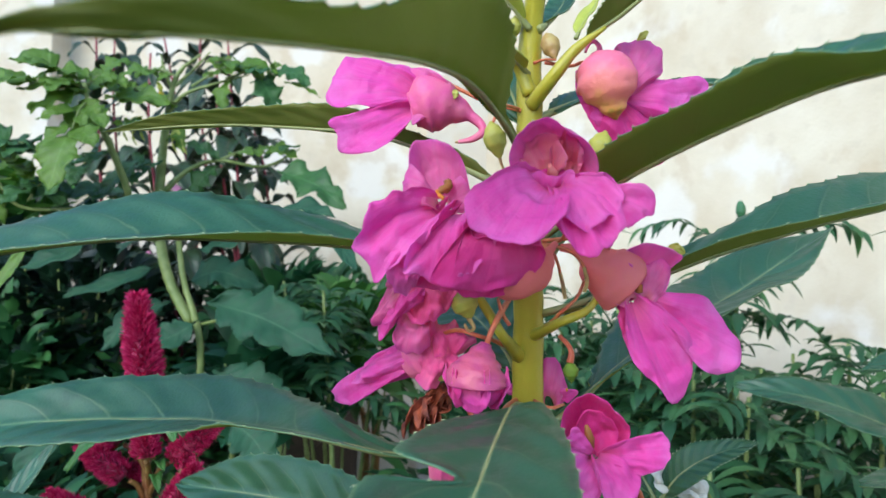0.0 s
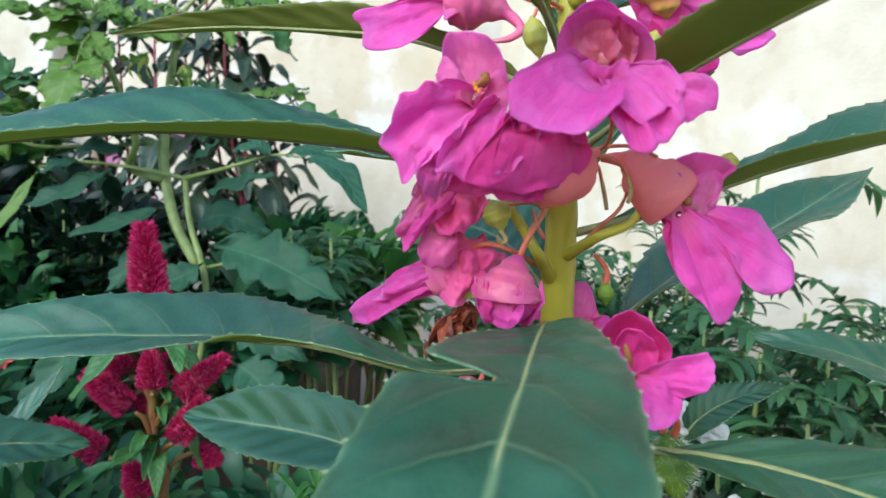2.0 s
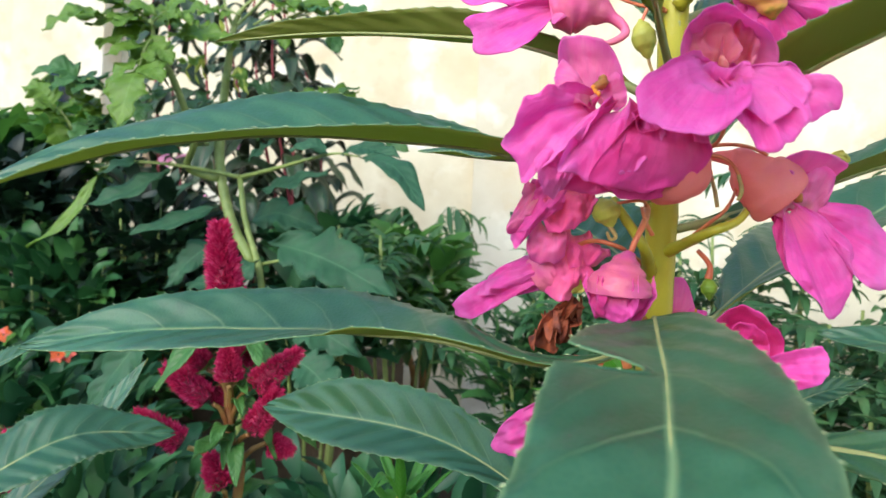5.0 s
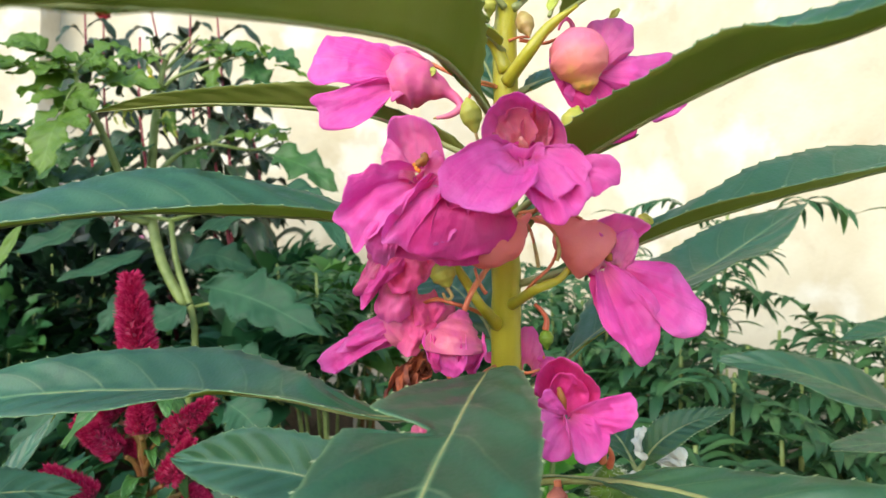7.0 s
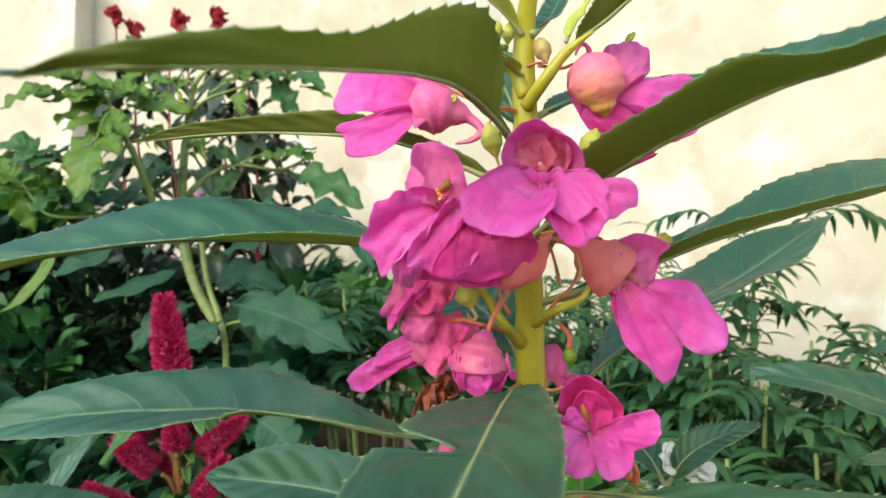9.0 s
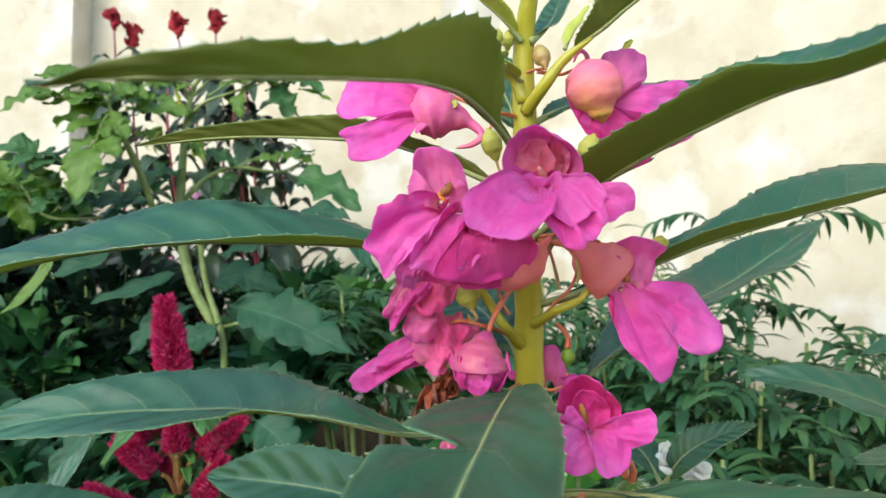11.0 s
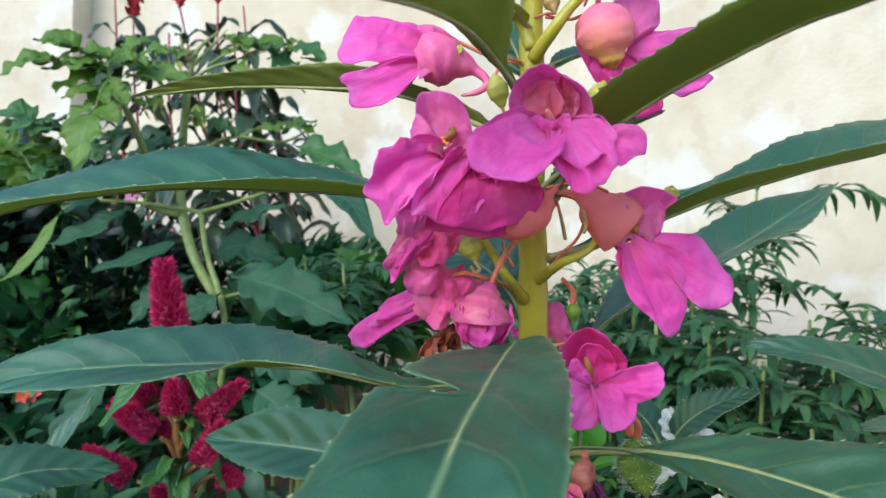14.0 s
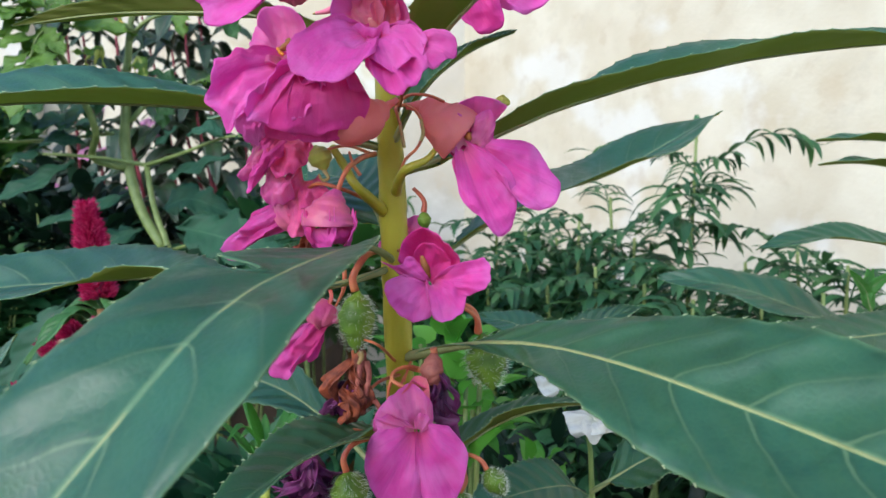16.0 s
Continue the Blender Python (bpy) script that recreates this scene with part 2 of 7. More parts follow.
def spline(points, count):
    """Even parameter steps along a smooth curve through the points."""
    p = [Vector(q) for q in points]
    p = [p[0] * 2 - p[1], *p, p[-1] * 2 - p[-2]]
    out = []
    for k in range(count):
        s = k / (count - 1) * (len(p) - 3)
        i = min(int(s), len(p) - 4)
        t = s - i
        a, b, c, d = p[i : i + 4]
        out.append(0.5 * (2 * b + (c - a) * t + (2 * a - 5 * b + 4 * c - d) * t * t + (3 * b - a - 3 * c + d) * t ** 3))
    # respace by length
    run = [0.0]
    for a, b in zip(out, out[1:]):
        run.append(run[-1] + (b - a).length)
    even, j = [], 0
    for k in range(count):
        want = run[-1] * k / (count - 1)
        while j < count - 2 and run[j + 1] < want:
            j += 1
        span = run[j + 1] - run[j] or 1
        even.append(out[j].lerp(out[j + 1], min(1, max(0, (want - run[j]) / span))))
    return even


def tube(bm, points, radii, sides=8, rings=16, lumpy=0.0, flat=1.0):
    """A tapered round limb along a curve; radii are spread evenly over its length."""
    line = spline(points, rings)
    ref, loops = None, []
    for k, c in enumerate(line):
        t = (line[min(k + 1, rings - 1)] - line[max(k - 1, 0)]).normalized()
        ref = (ref - t * ref.dot(t)).normalized() if ref else t.orthogonal().normalized()
        other = t.cross(ref)
        s = k / (rings - 1) * (len(radii) - 1)
        i = min(int(s), len(radii) - 2)
        w = s - i
        w = w * w * (3 - 2 * w)
        r = radii[i] * (1 - w) + radii[i + 1] * w
        ring = []
        for n in range(sides):
            a = 2 * math.pi * n / sides
            rr = r * (1 + lumpy * noise.noise(c * 90 + Vector((math.cos(a), math.sin(a), k * 0.3))))
            ring.append(bm.verts.new(c + ref * (rr * math.cos(a)) + other * (rr * flat * math.sin(a))))
        loops.append(ring)
    for a, b in zip(loops, loops[1:]):
        for n in range(sides):
            m = (n + 1) % sides
            bm.faces.new((a[n], a[m], b[m], b[n]))
    bm.faces.new(loops[0][::-1])
    bm.faces.new(loops[-1])
    return bm


def sheet(bm, grid, normal, thick, second=1):
    """A thin two-sided sheet from a grid of (place, u, v); the far side takes material slot second."""
    uv = bm.loops.layers.uv.verify()
    nu, nv = len(grid), len(grid[0])
    top = [[bm.verts.new(q[0]) for q in row] for row in grid]
    low = [[bm.verts.new(q[0] - normal[i][j] * thick) for j, q in enumerate(row)] for i, row in enumerate(grid)]

    def face(vs, ids, slot):
        try:
            fc = bm.faces.new(vs)
        except ValueError:
            return
        fc.material_index = slot
        for lp, (i, j) in zip(fc.loops, ids):
            lp[uv].uv = grid[i][j][1:]

    for i in range(nu - 1):
        for j in range(nv - 1):
            q = [(i, j), (i, j + 1), (i + 1, j + 1), (i + 1, j)]
            face([top[a][b] for a, b in q], q, 0)
            face([low[a][b] for a, b in q[::-1]], q[::-1], second)
    rim = [(i, 0) for i in range(nu)] + [(nu - 1, j) for j in range(1, nv)] + [(i, nv - 1) for i in range(nu - 2, -1, -1)] + [(0, j) for j in range(nv - 2, 0, -1)]
    for a, b in zip(rim, rim[1:] + rim[:1]):
        face([top[a[0]][a[1]], top[b[0]][b[1]], low[b[0]][b[1]], low[a[0]][a[1]]], [a, b, b, a], 0)
    return bm


def blade_width(u, stalk=0.08):
    """Outline of a lance-shaped leaf, 1 at its widest."""
    if u < stalk:
        return 0.05
    s = (u - stalk) / (1 - stalk)
    return max(0.02, 0.05 + 0.98 * math.sin(math.pi * s ** 0.82) ** 0.85 * (1 - 0.25 * s))


def lance(power):
    """A lance outline whose widest place lies nearer the stalk (power below 1) or the tip (above 1)."""
    return lambda u, stalk: blade_width(stalk + (1 - stalk) * max(0.0, (u - stalk) / (1 - stalk)) ** power, stalk) if u >= stalk else 0.05


def taper_width(u, stalk=0.08):
    """Widest close to its stalk, then a long narrow tip."""
    if u < stalk:
        return 0.05
    r = (u - stalk) / (1 - stalk)
    return max(0.02, min(1.0, 0.03 + r / 0.34) ** 0.95 * (1 - r) ** 1.1 * 1.35)


def oval_width(u, stalk=0.08):
    """Broad from a rounded base to past the middle."""
    return max(0.02, math.sin(math.pi * min(1.0, max(0.0, (u - stalk) / (1 - stalk))) ** 1.10) ** 0.35) if u >= stalk else 0.05


def leaf_blade(points, width, up=(0, 0, 1), fold=30.0, up_end=None, nubs=None, teeth=True, tooth=1.0, wave=0.05, seed=0.0, stalk=0.08, bite=None, steps=112, across=5, outline=blade_width):
    bm = bmesh.new()
    line = spline(points, steps)
    up0 = Vector(up)
    grid, normals = [], []
    cf, sf = math.cos(radians(fold)), math.sin(radians(fold))
    length = sum((b - a).length for a, b in zip(line, line[1:]))
    for k, c in enumerate(line):
        u = k / (steps - 1)
        t = (line[min(k + 1, steps - 1)] - line[max(k - 1, 0)]).normalized()
        side = t.cross(up0.lerp(Vector(up_end), u) if up_end else up0).normalized()
        nrm = side.cross(t)
        w = outline(u, stalk) * width / 2
        row, nrow = [], []
        for j in range(-across, across + 1):
            v = j / across
            x = abs(v) * w
            if bite and bite[0] < u < bite[1] and v * bite[2] > 0:
                x *= 1 - bite[3] * math.sin(math.pi * (u - bite[0]) / (bite[1] - bite[0])) ** 0.7
            if teeth and abs(j) == across and u > stalk:
                x += (0.025, 0.010, -0.005, -0.016)[(k + (j > 0)) % 4 if steps > 60 else 3 * (k % 2)] * width * 0.55 * tooth * min(1.0, 3 * (1 - u)) * (1 + 0.5 * noise.noise(Vector((k * 0.7, j, seed))))
            s = math.copysign(1, v) if v else 0
            ripple = wave * width * abs(v) ** 1.5 * (math.sin(u * 17 + seed + 2 * s) * 0.6 + noise.noise(Vector((u * 6, v * 2, seed))) * 0.9)
            quilt = (0.008 if steps > 60 else 0.004) * width * math.cos((u * 11 - abs(v) ** 1.3 * 1.25) * 6.2832) * (1 - abs(v)) * abs(v) * 2.5
            fwd = t * (0.06 * width * abs(v))
            bend = x * sf * (1 - 0.25 * abs(v))
            row.append((c + side * (s * x * cf) + nrm * (bend + ripple - quilt) + fwd, u, v))
            if nubs is not None and abs(j) == across and (k + (j > 0)) % 4 == 0 and stalk + 0.04 < u < 0.985:
                nubs.append((row[-1][0], (side * (s * cf * 0.7) + t + nrm * sf * 0.3).normalized(), nrm))
            nrow.append((nrm * cf - side * (s * sf)).normalized())
        grid.append(row)
        normals.append(nrow)
    return sheet(bm, grid, normals, 0.0004)


def leaf(plant, points, width, up=(0, 0, 1), fold=30.0, label="", mats=None, rib=0.0009, **more):
    """A balsam leaf with its stalk and raised midrib as a part of its own."""
    nubs = []
    blade = part("leaf", leaf_blade(points, width, up, fold, nubs=nubs, **more), mats or (LEAF_TOP, LEAF_UNDER), plant, label)
    if width > 0.015:
        bm = bmesh.new()
        for p, d, n2 in nubs:
            w = d.cross(n2).normalized() * 0.00030
            h = n2.normalized() * 0.00022
            q = p - d * 0.0004
            foot = [bm.verts.new(z) for z in (q - w, q + h, q + w, q - h)]
            tip = bm.verts.new(p + d * 0.0011 + n2 * 0.0002)
            for k in range(4):
                bm.faces.new((foot[k], foot[(k + 1) % 4], tip))
        tagged(part("margin_teeth", bm, TOOTH, blade), kind="stuff")
    bm = bmesh.new()
    line = spline(points, 24)
    n = Vector(up).normalized()
    tube(bm, [q - n * rib * 0.5 for q in line], [rib * 1.7, rib * 0.9, rib * 0.72, rib * 0.6, rib * 0.2], 6, 28)
    part("midrib", bm, RIB, blade)
    return blade


def petal_sheet(base, tip, width, face=(0, -1, 0), arch=0.12, cup=0.25, notch=0.08, ruffle=0.10, seed=0.0, blunt=4.0, neck=0.14, crease=0.10, twist=0.0):
    """A petal: a crumpled fan with a groove down its middle and a wavy, uneven rim."""
    bm = bmesh.new()
    b, e = Vector(base), Vector(tip)
    length = (e - b).length
    t = (e - b) / length
    n = Vector(face)
    n = (n - t * n.dot(t)).normalized()
    side = t.cross(n)
    grid, normals = [], []
    nu, half = 22, 12
    spread = math.asin(min(0.94, width / (1.5 * length)))
    for i in range(nu):
        u = i / (nu - 1)
        row, nrow = [], []
        turn = twist * u
        s2, n2 = side * math.cos(turn) + n * math.sin(turn), n * math.cos(turn) - side * math.sin(turn)
        for j in range(-half, half + 1):
            v = j / half
            rim = 1 - 0.42 * abs(v) ** (blunt * 0.75) - notch * math.exp(-((v / 0.25) ** 2))
            rim += 0.18 * noise.noise(Vector((v * 1.4, 7.1, seed * 3.1))) + 0.025 * noise.noise(Vector((v * 5.0, 2.0, seed)))
            reach = length * u * (1 + (rim - 1) * u * u)
            w = reach * math.sin(spread) + neck * width * 0.3 * (1 - u)
            phi = v * spread * (1.4 - 0.4 * u)
            along = reach * math.cos(phi)
            lateral = reach * math.sin(phi) + v * neck * width * 0.5 * (1 - u)
            out = arch * length * math.sin(math.pi * min(1, u * 1.05)) + cup * w * v * v
            out -= crease * w * math.exp(-((v / 0.16) ** 2)) * (1 - 0.5 * u)
            out += 1.3 * ruffle * width * u ** 1.5 * (noise.noise(Vector((v * 1.8, u * 2.0, seed * 1.7))) * 1.5 + 0.35 * math.sin(v * 8 + seed * 5) * u * abs(v))
            out += 0.06 * width * noise.noise(Vector((v * 3, u * 4.5, seed))) * min(1, 2 * u)
            out += 0.12 * width * (0.35 - abs(noise.noise(Vector((v * 2.8 + u, u * 1.7, seed * 1.3 + 4))))) * u
            sway = width * 0.10 * noise.noise(Vector((u * 2.4, v, seed * 2.3 + 9))) * u
            row.append((b + t * along + s2 * (lateral + sway) + n2 * out, u, v * 0.5 + 0.5))
            nrow.append((n2 - s2 * (2 * cup * v)).normalized())
        grid.append(row)
        normals.append(nrow)
    return sheet(bm, grid, normals, 0.00035, 0)


def petal(flower, base, tip, width, mat=None, name="petal", **more):
    return part(name, petal_sheet(base, tip, width, **more), mat or PETAL, flower)


def fan(flower, base, rim, mat, name="petal", bulge=0.003, neck=0.16, seed=0.0, ripple=1.0, roll=0.0, outward=(0, -1, 0)):
    """A petal spread from its claw to a curved rim, domed, with soft radial folds and a wavy edge."""
    bm = bmesh.new()
    b, nv, nu = Vector(base), 45, 26
    edge = spline(rim, nv)
    mid = sum(edge, Vector()) / nv
    t = (mid - b).normalized()
    n = t.cross(edge[-1] - edge[0])
    if n.length < 1e-9:
        n = Vector(outward)
    n.normalize()
    if n.dot(Vector(outward)) < 0:
        n = -n
    size = sum((e - b).length for e in edge) / nv
    flip = t.cross(edge[-1] - edge[0]).dot(n) < 0
    grid, normals = [], []
    for i in range(nu):
        u = i / (nu - 1)
        row = []
        for j in range(nv):
            v = j / (nv - 1)
            claw = b + (edge[j] - mid) * neck
            p = claw.lerp(edge[j], u)
            w = 1 - (2 * v - 1) ** 4
            out = bulge * math.sin(math.pi * u ** 0.85) * (0.45 + 0.55 * w)
            out -= bulge * 0.25 * math.exp(-(((v - 0.5) / 0.09) ** 2)) * u * (1 - 0.5 * u)
            out += ripple * size * 0.21 * u * (noise.noise(Vector((v * 2.6, u * 0.8, seed * 1.7))) + 0.5 * noise.noise(Vector((v * 6.5, u * 1.5, seed * 2.3))))
            out += ripple * size * 0.10 * u * (0.25 - abs(noise.noise(Vector((v * 3.9 + u * 1.5, u * 2.2, seed * 1.1 + 3)))))
            out += ripple * size * 0.05 * u ** 3 * math.sin(v * 17 + seed * 4 + 3 * noise.noise(Vector((v * 3, seed, 0))))
            out += ripple * (0.0013 * noise.noise(p * 190 + Vector((seed, 0, 0))) + 0.0006 * noise.noise(p * 480)) * min(1, 2 * u)
            out += roll * max(0.0, u - 0.72) / 0.28
            slide = size * u ** 3 * (0.075 * noise.noise(Vector((v * 5, 3.0, seed))) + 0.042 * noise.noise(Vector((v * 14, 8.0, seed))) + 0.012 * noise.noise(Vector((v * 37, 5.0, seed))))
            row.append((p + n * out + t * slide * ripple, u, v))
        grid.append(row[::-1] if flip else row)
        normals.append([n] * nv)
    return part(name, sheet(bm, grid, normals, 0.0003, 0), mat, flower)


def stalk(parent, points, radii=(0.0011, 0.0009, 0.0011), mat=None, name="pedicel", **more):
    bm = bmesh.new()
    thin = 0.60 if name in ("pedicel", "spur") else 1.0
    tube(bm, points, [r * thin for r in radii], 8, 20, 0.12, **more)
    return part(name, bm, mat or PEDICEL, parent)


def pod(parent, top, bottom, radius, fuzzy=True, mat=None, name="seed_pod", label=""):
    bm = bmesh.new()
    a, b = Vector(top), Vector(bottom)
    tube(bm, [a.lerp(b, k / 4) for k in range(5)], [radius * 0.12, radius * 0.62, radius * 0.88, radius * 0.80, radius * 0.42, radius * 0.05], 16, 22, 0.04)
    body = part(name, bm, mat or POD, parent, label)
    if fuzzy:
        rnd, bm = random.Random(int(radius * 1e6)), bmesh.new()
        ax = (b - a).normalized()
        s1 = ax.orthogonal().normalized()
        s2 = ax.cross(s1)
        for _ in range(520):
            u, ang = rnd.uniform(0.05, 0.95), rnd.uniform(0, 6.283)
            r = radius * 0.88 * math.sin(math.pi * u ** 0.9) ** 0.7
            d = s1 * math.cos(ang) + s2 * math.sin(ang)
            p = a.lerp(b, u) + d * r * 0.95
            q = p + d * radius * rnd.uniform(0.2, 0.38) + ax * radius * rnd.uniform(-0.1, 0.2)
            o = ax * 0.00010
            w = ax.cross(d) * 0.00010
            bm.faces.new([bm.verts.new(z) for z in (p - o, p + w, q)])
            bm.faces.new([bm.verts.new(z) for z in (p + o, p - w, q)])
        part("fuzz", bm, FUZZ, body)
    return body


def crumple(parent, points, radius, mat, seed, name="withered_flower", label="", folds=7):
    """A dried flower: several twisted shrivelled petals hanging together."""
    core = bmesh.new()
    tube(core, points, [radius * 0.35, radius * 0.55, radius * 0.5, radius * 0.2], 9, 14, 0.9)
    body = part(name, core, mat, parent, label)
    rnd = random.Random(seed)
    line = spline(points, 9)
    for k in range(folds):
        i = rnd.randrange(0, 5)
        a = line[i] + Vector((rnd.uniform(-1, 1), rnd.uniform(-1, 1), rnd.uniform(-0.4, 0.4))) * radius * 0.4
        b = line[min(8, i + rnd.randrange(3, 6))] + Vector((rnd.uniform(-1, 1), rnd.uniform(-1, 0.6), rnd.uniform(-1, 0.5))) * radius * 1.0
        part("dry_petal", petal_sheet(a, b, radius * rnd.uniform(0.6, 1.3), (rnd.uniform(-1, 1), -1, rnd.uniform(-0.5, 0.5)), 0.3, 1.1, 0.3, 0.8, seed + k * 1.7, 3.0, 0.4, 0.3, rnd.uniform(-2, 2)), mat, body)
    return body


# ---- ground and walls ----
SOIL = skin_material("soil", (0.03, 0.02, 0.013), (0.075, 0.05, 0.032), 14, 0.9, 0, 160, 0.006)


def wall_material(name="cream_plaster", a=(0.53, 0.455, 0.325), b=(0.63, 0.565, 0.435)):
    m = Nodes(name, 0.85, 0.2)
    big, mid, fine = m.noise(1.6, 5), m.noise(9.0, 5), m.noise(160.0, 4)
    col = m.ramp(mid, (0.30, a), (0.62, b))
    col = m.mix(m.ramp(big, (0.50, (0, 0, 0)), (0.72, (0.5, 0.5, 0.5))), col, (0.50, 0.40, 0.265))
    col = m.mix(m.ramp(m.noise(28.0, 6), (0.58, (0, 0, 0)), (0.68, (0.22, 0.22, 0.22))), col, (0.45, 0.39, 0.295))
    col = m.mix(m.ramp(m.noise(5.0, 9), (0.55, (0, 0, 0)), (0.62, (0.65, 0.65, 0.65))), col, (0.68, 0.65, 0.59))
    col = m.mix(m.ramp(m.noise(13.0, 8), (0.57, (0, 0, 0)), (0.66, (0.45, 0.45, 0.45))), col, (0.47, 0.375, 0.25))
    m.color(col)
    m.bump(m.math("ADD", mid, m.math("MULTIPLY", fine, 0.4)), 0.4, 0.004)
    return m.mat


PLASTER = wall_material()
# greyer copy of the wall plaster; the pilaster's shade is painted into it
SHADED_PLASTER = wall_material("shaded_plaster", (0.43, 0.39, 0.32), (0.51, 0.48, 0.41))


def slab(name, corners, z0, z1, mat, label="", category="wall"):
    """A standing block over a plan outline."""
    bm = bmesh.new()
    low = [bm.verts.new((x, y, z0)) for x, y in corners]
    top = [bm.verts.new((x, y, z1)) for x, y in corners]
    n = len(corners)
    for k in range(n):
        m = (k + 1) % n
        bm.faces.new((low[k], low[m], top[m], top[k]))
    bm.faces.new(low[::-1])
    bm.faces.new(top)
    bmesh.ops.recalc_face_normals(bm, faces=bm.faces)
    bmesh.ops.bevel(bm, geom=[e for e in bm.edges if abs(e.verts[0].co.z - e.verts[1].co.z) > 0.1], offset=0.002, segments=2, affect="EDGES")
    ob = part(name, bm, mat, None)
    for poly in ob.data.polygons:
        poly.use_smooth = False
    return tagged(ob, label, category, kind="structure")


bm = bmesh.new()
bmesh.ops.create_grid(bm, x_segments=60, y_segments=60, size=1)
for v in bm.verts:
    r = max(abs(v.co.x), abs(v.co.y))
    v.co *= 3 if r < 0.95 else 400
    if r < 0.6:
        v.co.z = 0.012 * noise.noise(v.co * 5) - 0.004
tagged(part("ground", bm, SOIL, None), "dark brown garden soil", "ground", kind="structure")

slab("wall_north", [(-4.0, 2.05), (-0.13, 2.05), (-0.13, 2.25), (-4.0, 2.25)], -0.05, 1.8, PLASTER, "cream painted plaster garden wall with stains")
slab("pilaster", [(-0.14, 1.99), (0.036, 1.9515), (0.10, 2.25), (-0.14, 2.25)], -0.05, 1.8, SHADED_PLASTER, "cream plastered pilaster in the wall", "pilaster")
slab("pilaster", [(-1.538, 1.955), (-1.246, 1.955), (-1.246, 2.052), (-1.538, 2.052)], -0.05, 1.8, PLASTER, "cream plastered pilaster standing out from the wall", "pilaster")
slab("wall_east", [(0.03, 1.955), (1.9, -0.45), (2.06, -0.33), (0.19, 2.08)], -0.05, 1.8, PLASTER, "cream painted plaster garden wall with stains")


# ---- the pink balsam ----
balsam = thing("balsam_plant", (0.042, 0.335, 0.0), "pink double-flowered garden balsam with serrated green leaves, growing in soil", "plant", "balsam plants")
bm = bmesh.new()
tube(bm, [(0.042, 0.335, 0.0), (0.040, 0.325, 0.25), (0.0365, 0.309, 0.45), (0.0330, 0.292, 0.56), (0.0315, 0.283, 0.62), (0.0301, 0.2737, 0.68), (0.0286, 0.2645, 0.74), (0.0277, 0.2583, 0.78), (0.0309, 0.2505, 0.8019), (0.0340, 0.2520, 0.8344)],
     [0.0090, 0.0085, 0.0081, 0.0077, 0.0074, 0.0070, 0.0063, 0.0055, 0.0045, 0.0022], 16, 110, 0.12)
part("stem", bm, STEM, balsam, "thick juicy yellow-green stem")

# leaves: stalk, midrib line, tip
leaf(balsam, [(0.0286, 0.264, 0.735), (0.0205, 0.244, 0.7440), (0.0100, 0.208, 0.7470), (0.0005, 0.176, 0.7425), (-0.0085, 0.147, 0.7350), (-0.0172, 0.126, 0.7292), (-0.0270, 0.113, 0.7255), (-0.0380, 0.107, 0.7238), (-0.0475, 0.106, 0.7222)], 0.052, (-0.07, 0.18, 1), 47, "serrated leaf seen from beneath", seed=1.0, outline=taper_width, stalk=0.15)
leaf(balsam, [(0.0288, 0.2637, 0.7247), (0.0019, 0.2650, 0.7374), (-0.0252, 0.2780, 0.7487), (-0.0545, 0.2880, 0.7533), (-0.0966, 0.2990, 0.7565), (-0.1446, 0.3100, 0.7552)], 0.023, (0, 0.35, 1), 32, seed=2.0)
leaf(balsam, [(0.0297, 0.271, 0.695), (0.0026, 0.262, 0.7003), (-0.0251, 0.247, 0.7063), (-0.0584, 0.2365, 0.7073), (-0.0869, 0.2311, 0.7069), (-0.1119, 0.2281, 0.7038), (-0.13, 0.2271, 0.7007), (-0.1532, 0.2261, 0.6942), (-0.1748, 0.225, 0.6875)], 0.0540, (-0.401, -0.337, 1), 23.3, seed=3.0, outline=lance(1.19), up_end=(-0.174, -0.521, 1), stalk=0.098, wave=0.03)
leaf(balsam, [(0.0309, 0.2786, 0.65), (0.0127, 0.2581, 0.6444), (-0.0094, 0.2402, 0.6436), (-0.0389, 0.2402, 0.6493), (-0.0625, 0.2622, 0.6461), (-0.0888, 0.2802, 0.6438), (-0.113, 0.2891, 0.6412), (-0.1367, 0.294, 0.6393), (-0.1722, 0.298, 0.635), (-0.2163, 0.3019, 0.6261)], 0.0490, (0.079, 0.250, 1), 21.3, seed=4.0, outline=lance(1.48), up_end=(-0.094, -0.999, 1), stalk=0.081, wave=0.025)
leaf(balsam, [(0.0322, 0.29, 0.5499), (0.0003, 0.3151, 0.5726), (-0.0574, 0.3701, 0.5831), (-0.1581, 0.433, 0.5743)], 0.0500, (0.351, -1.609, 1), 32.1, seed=5.0, outline=lance(1.64), up_end=(-0.193, -1.475, 1), stalk=0.136, wave=0.03)
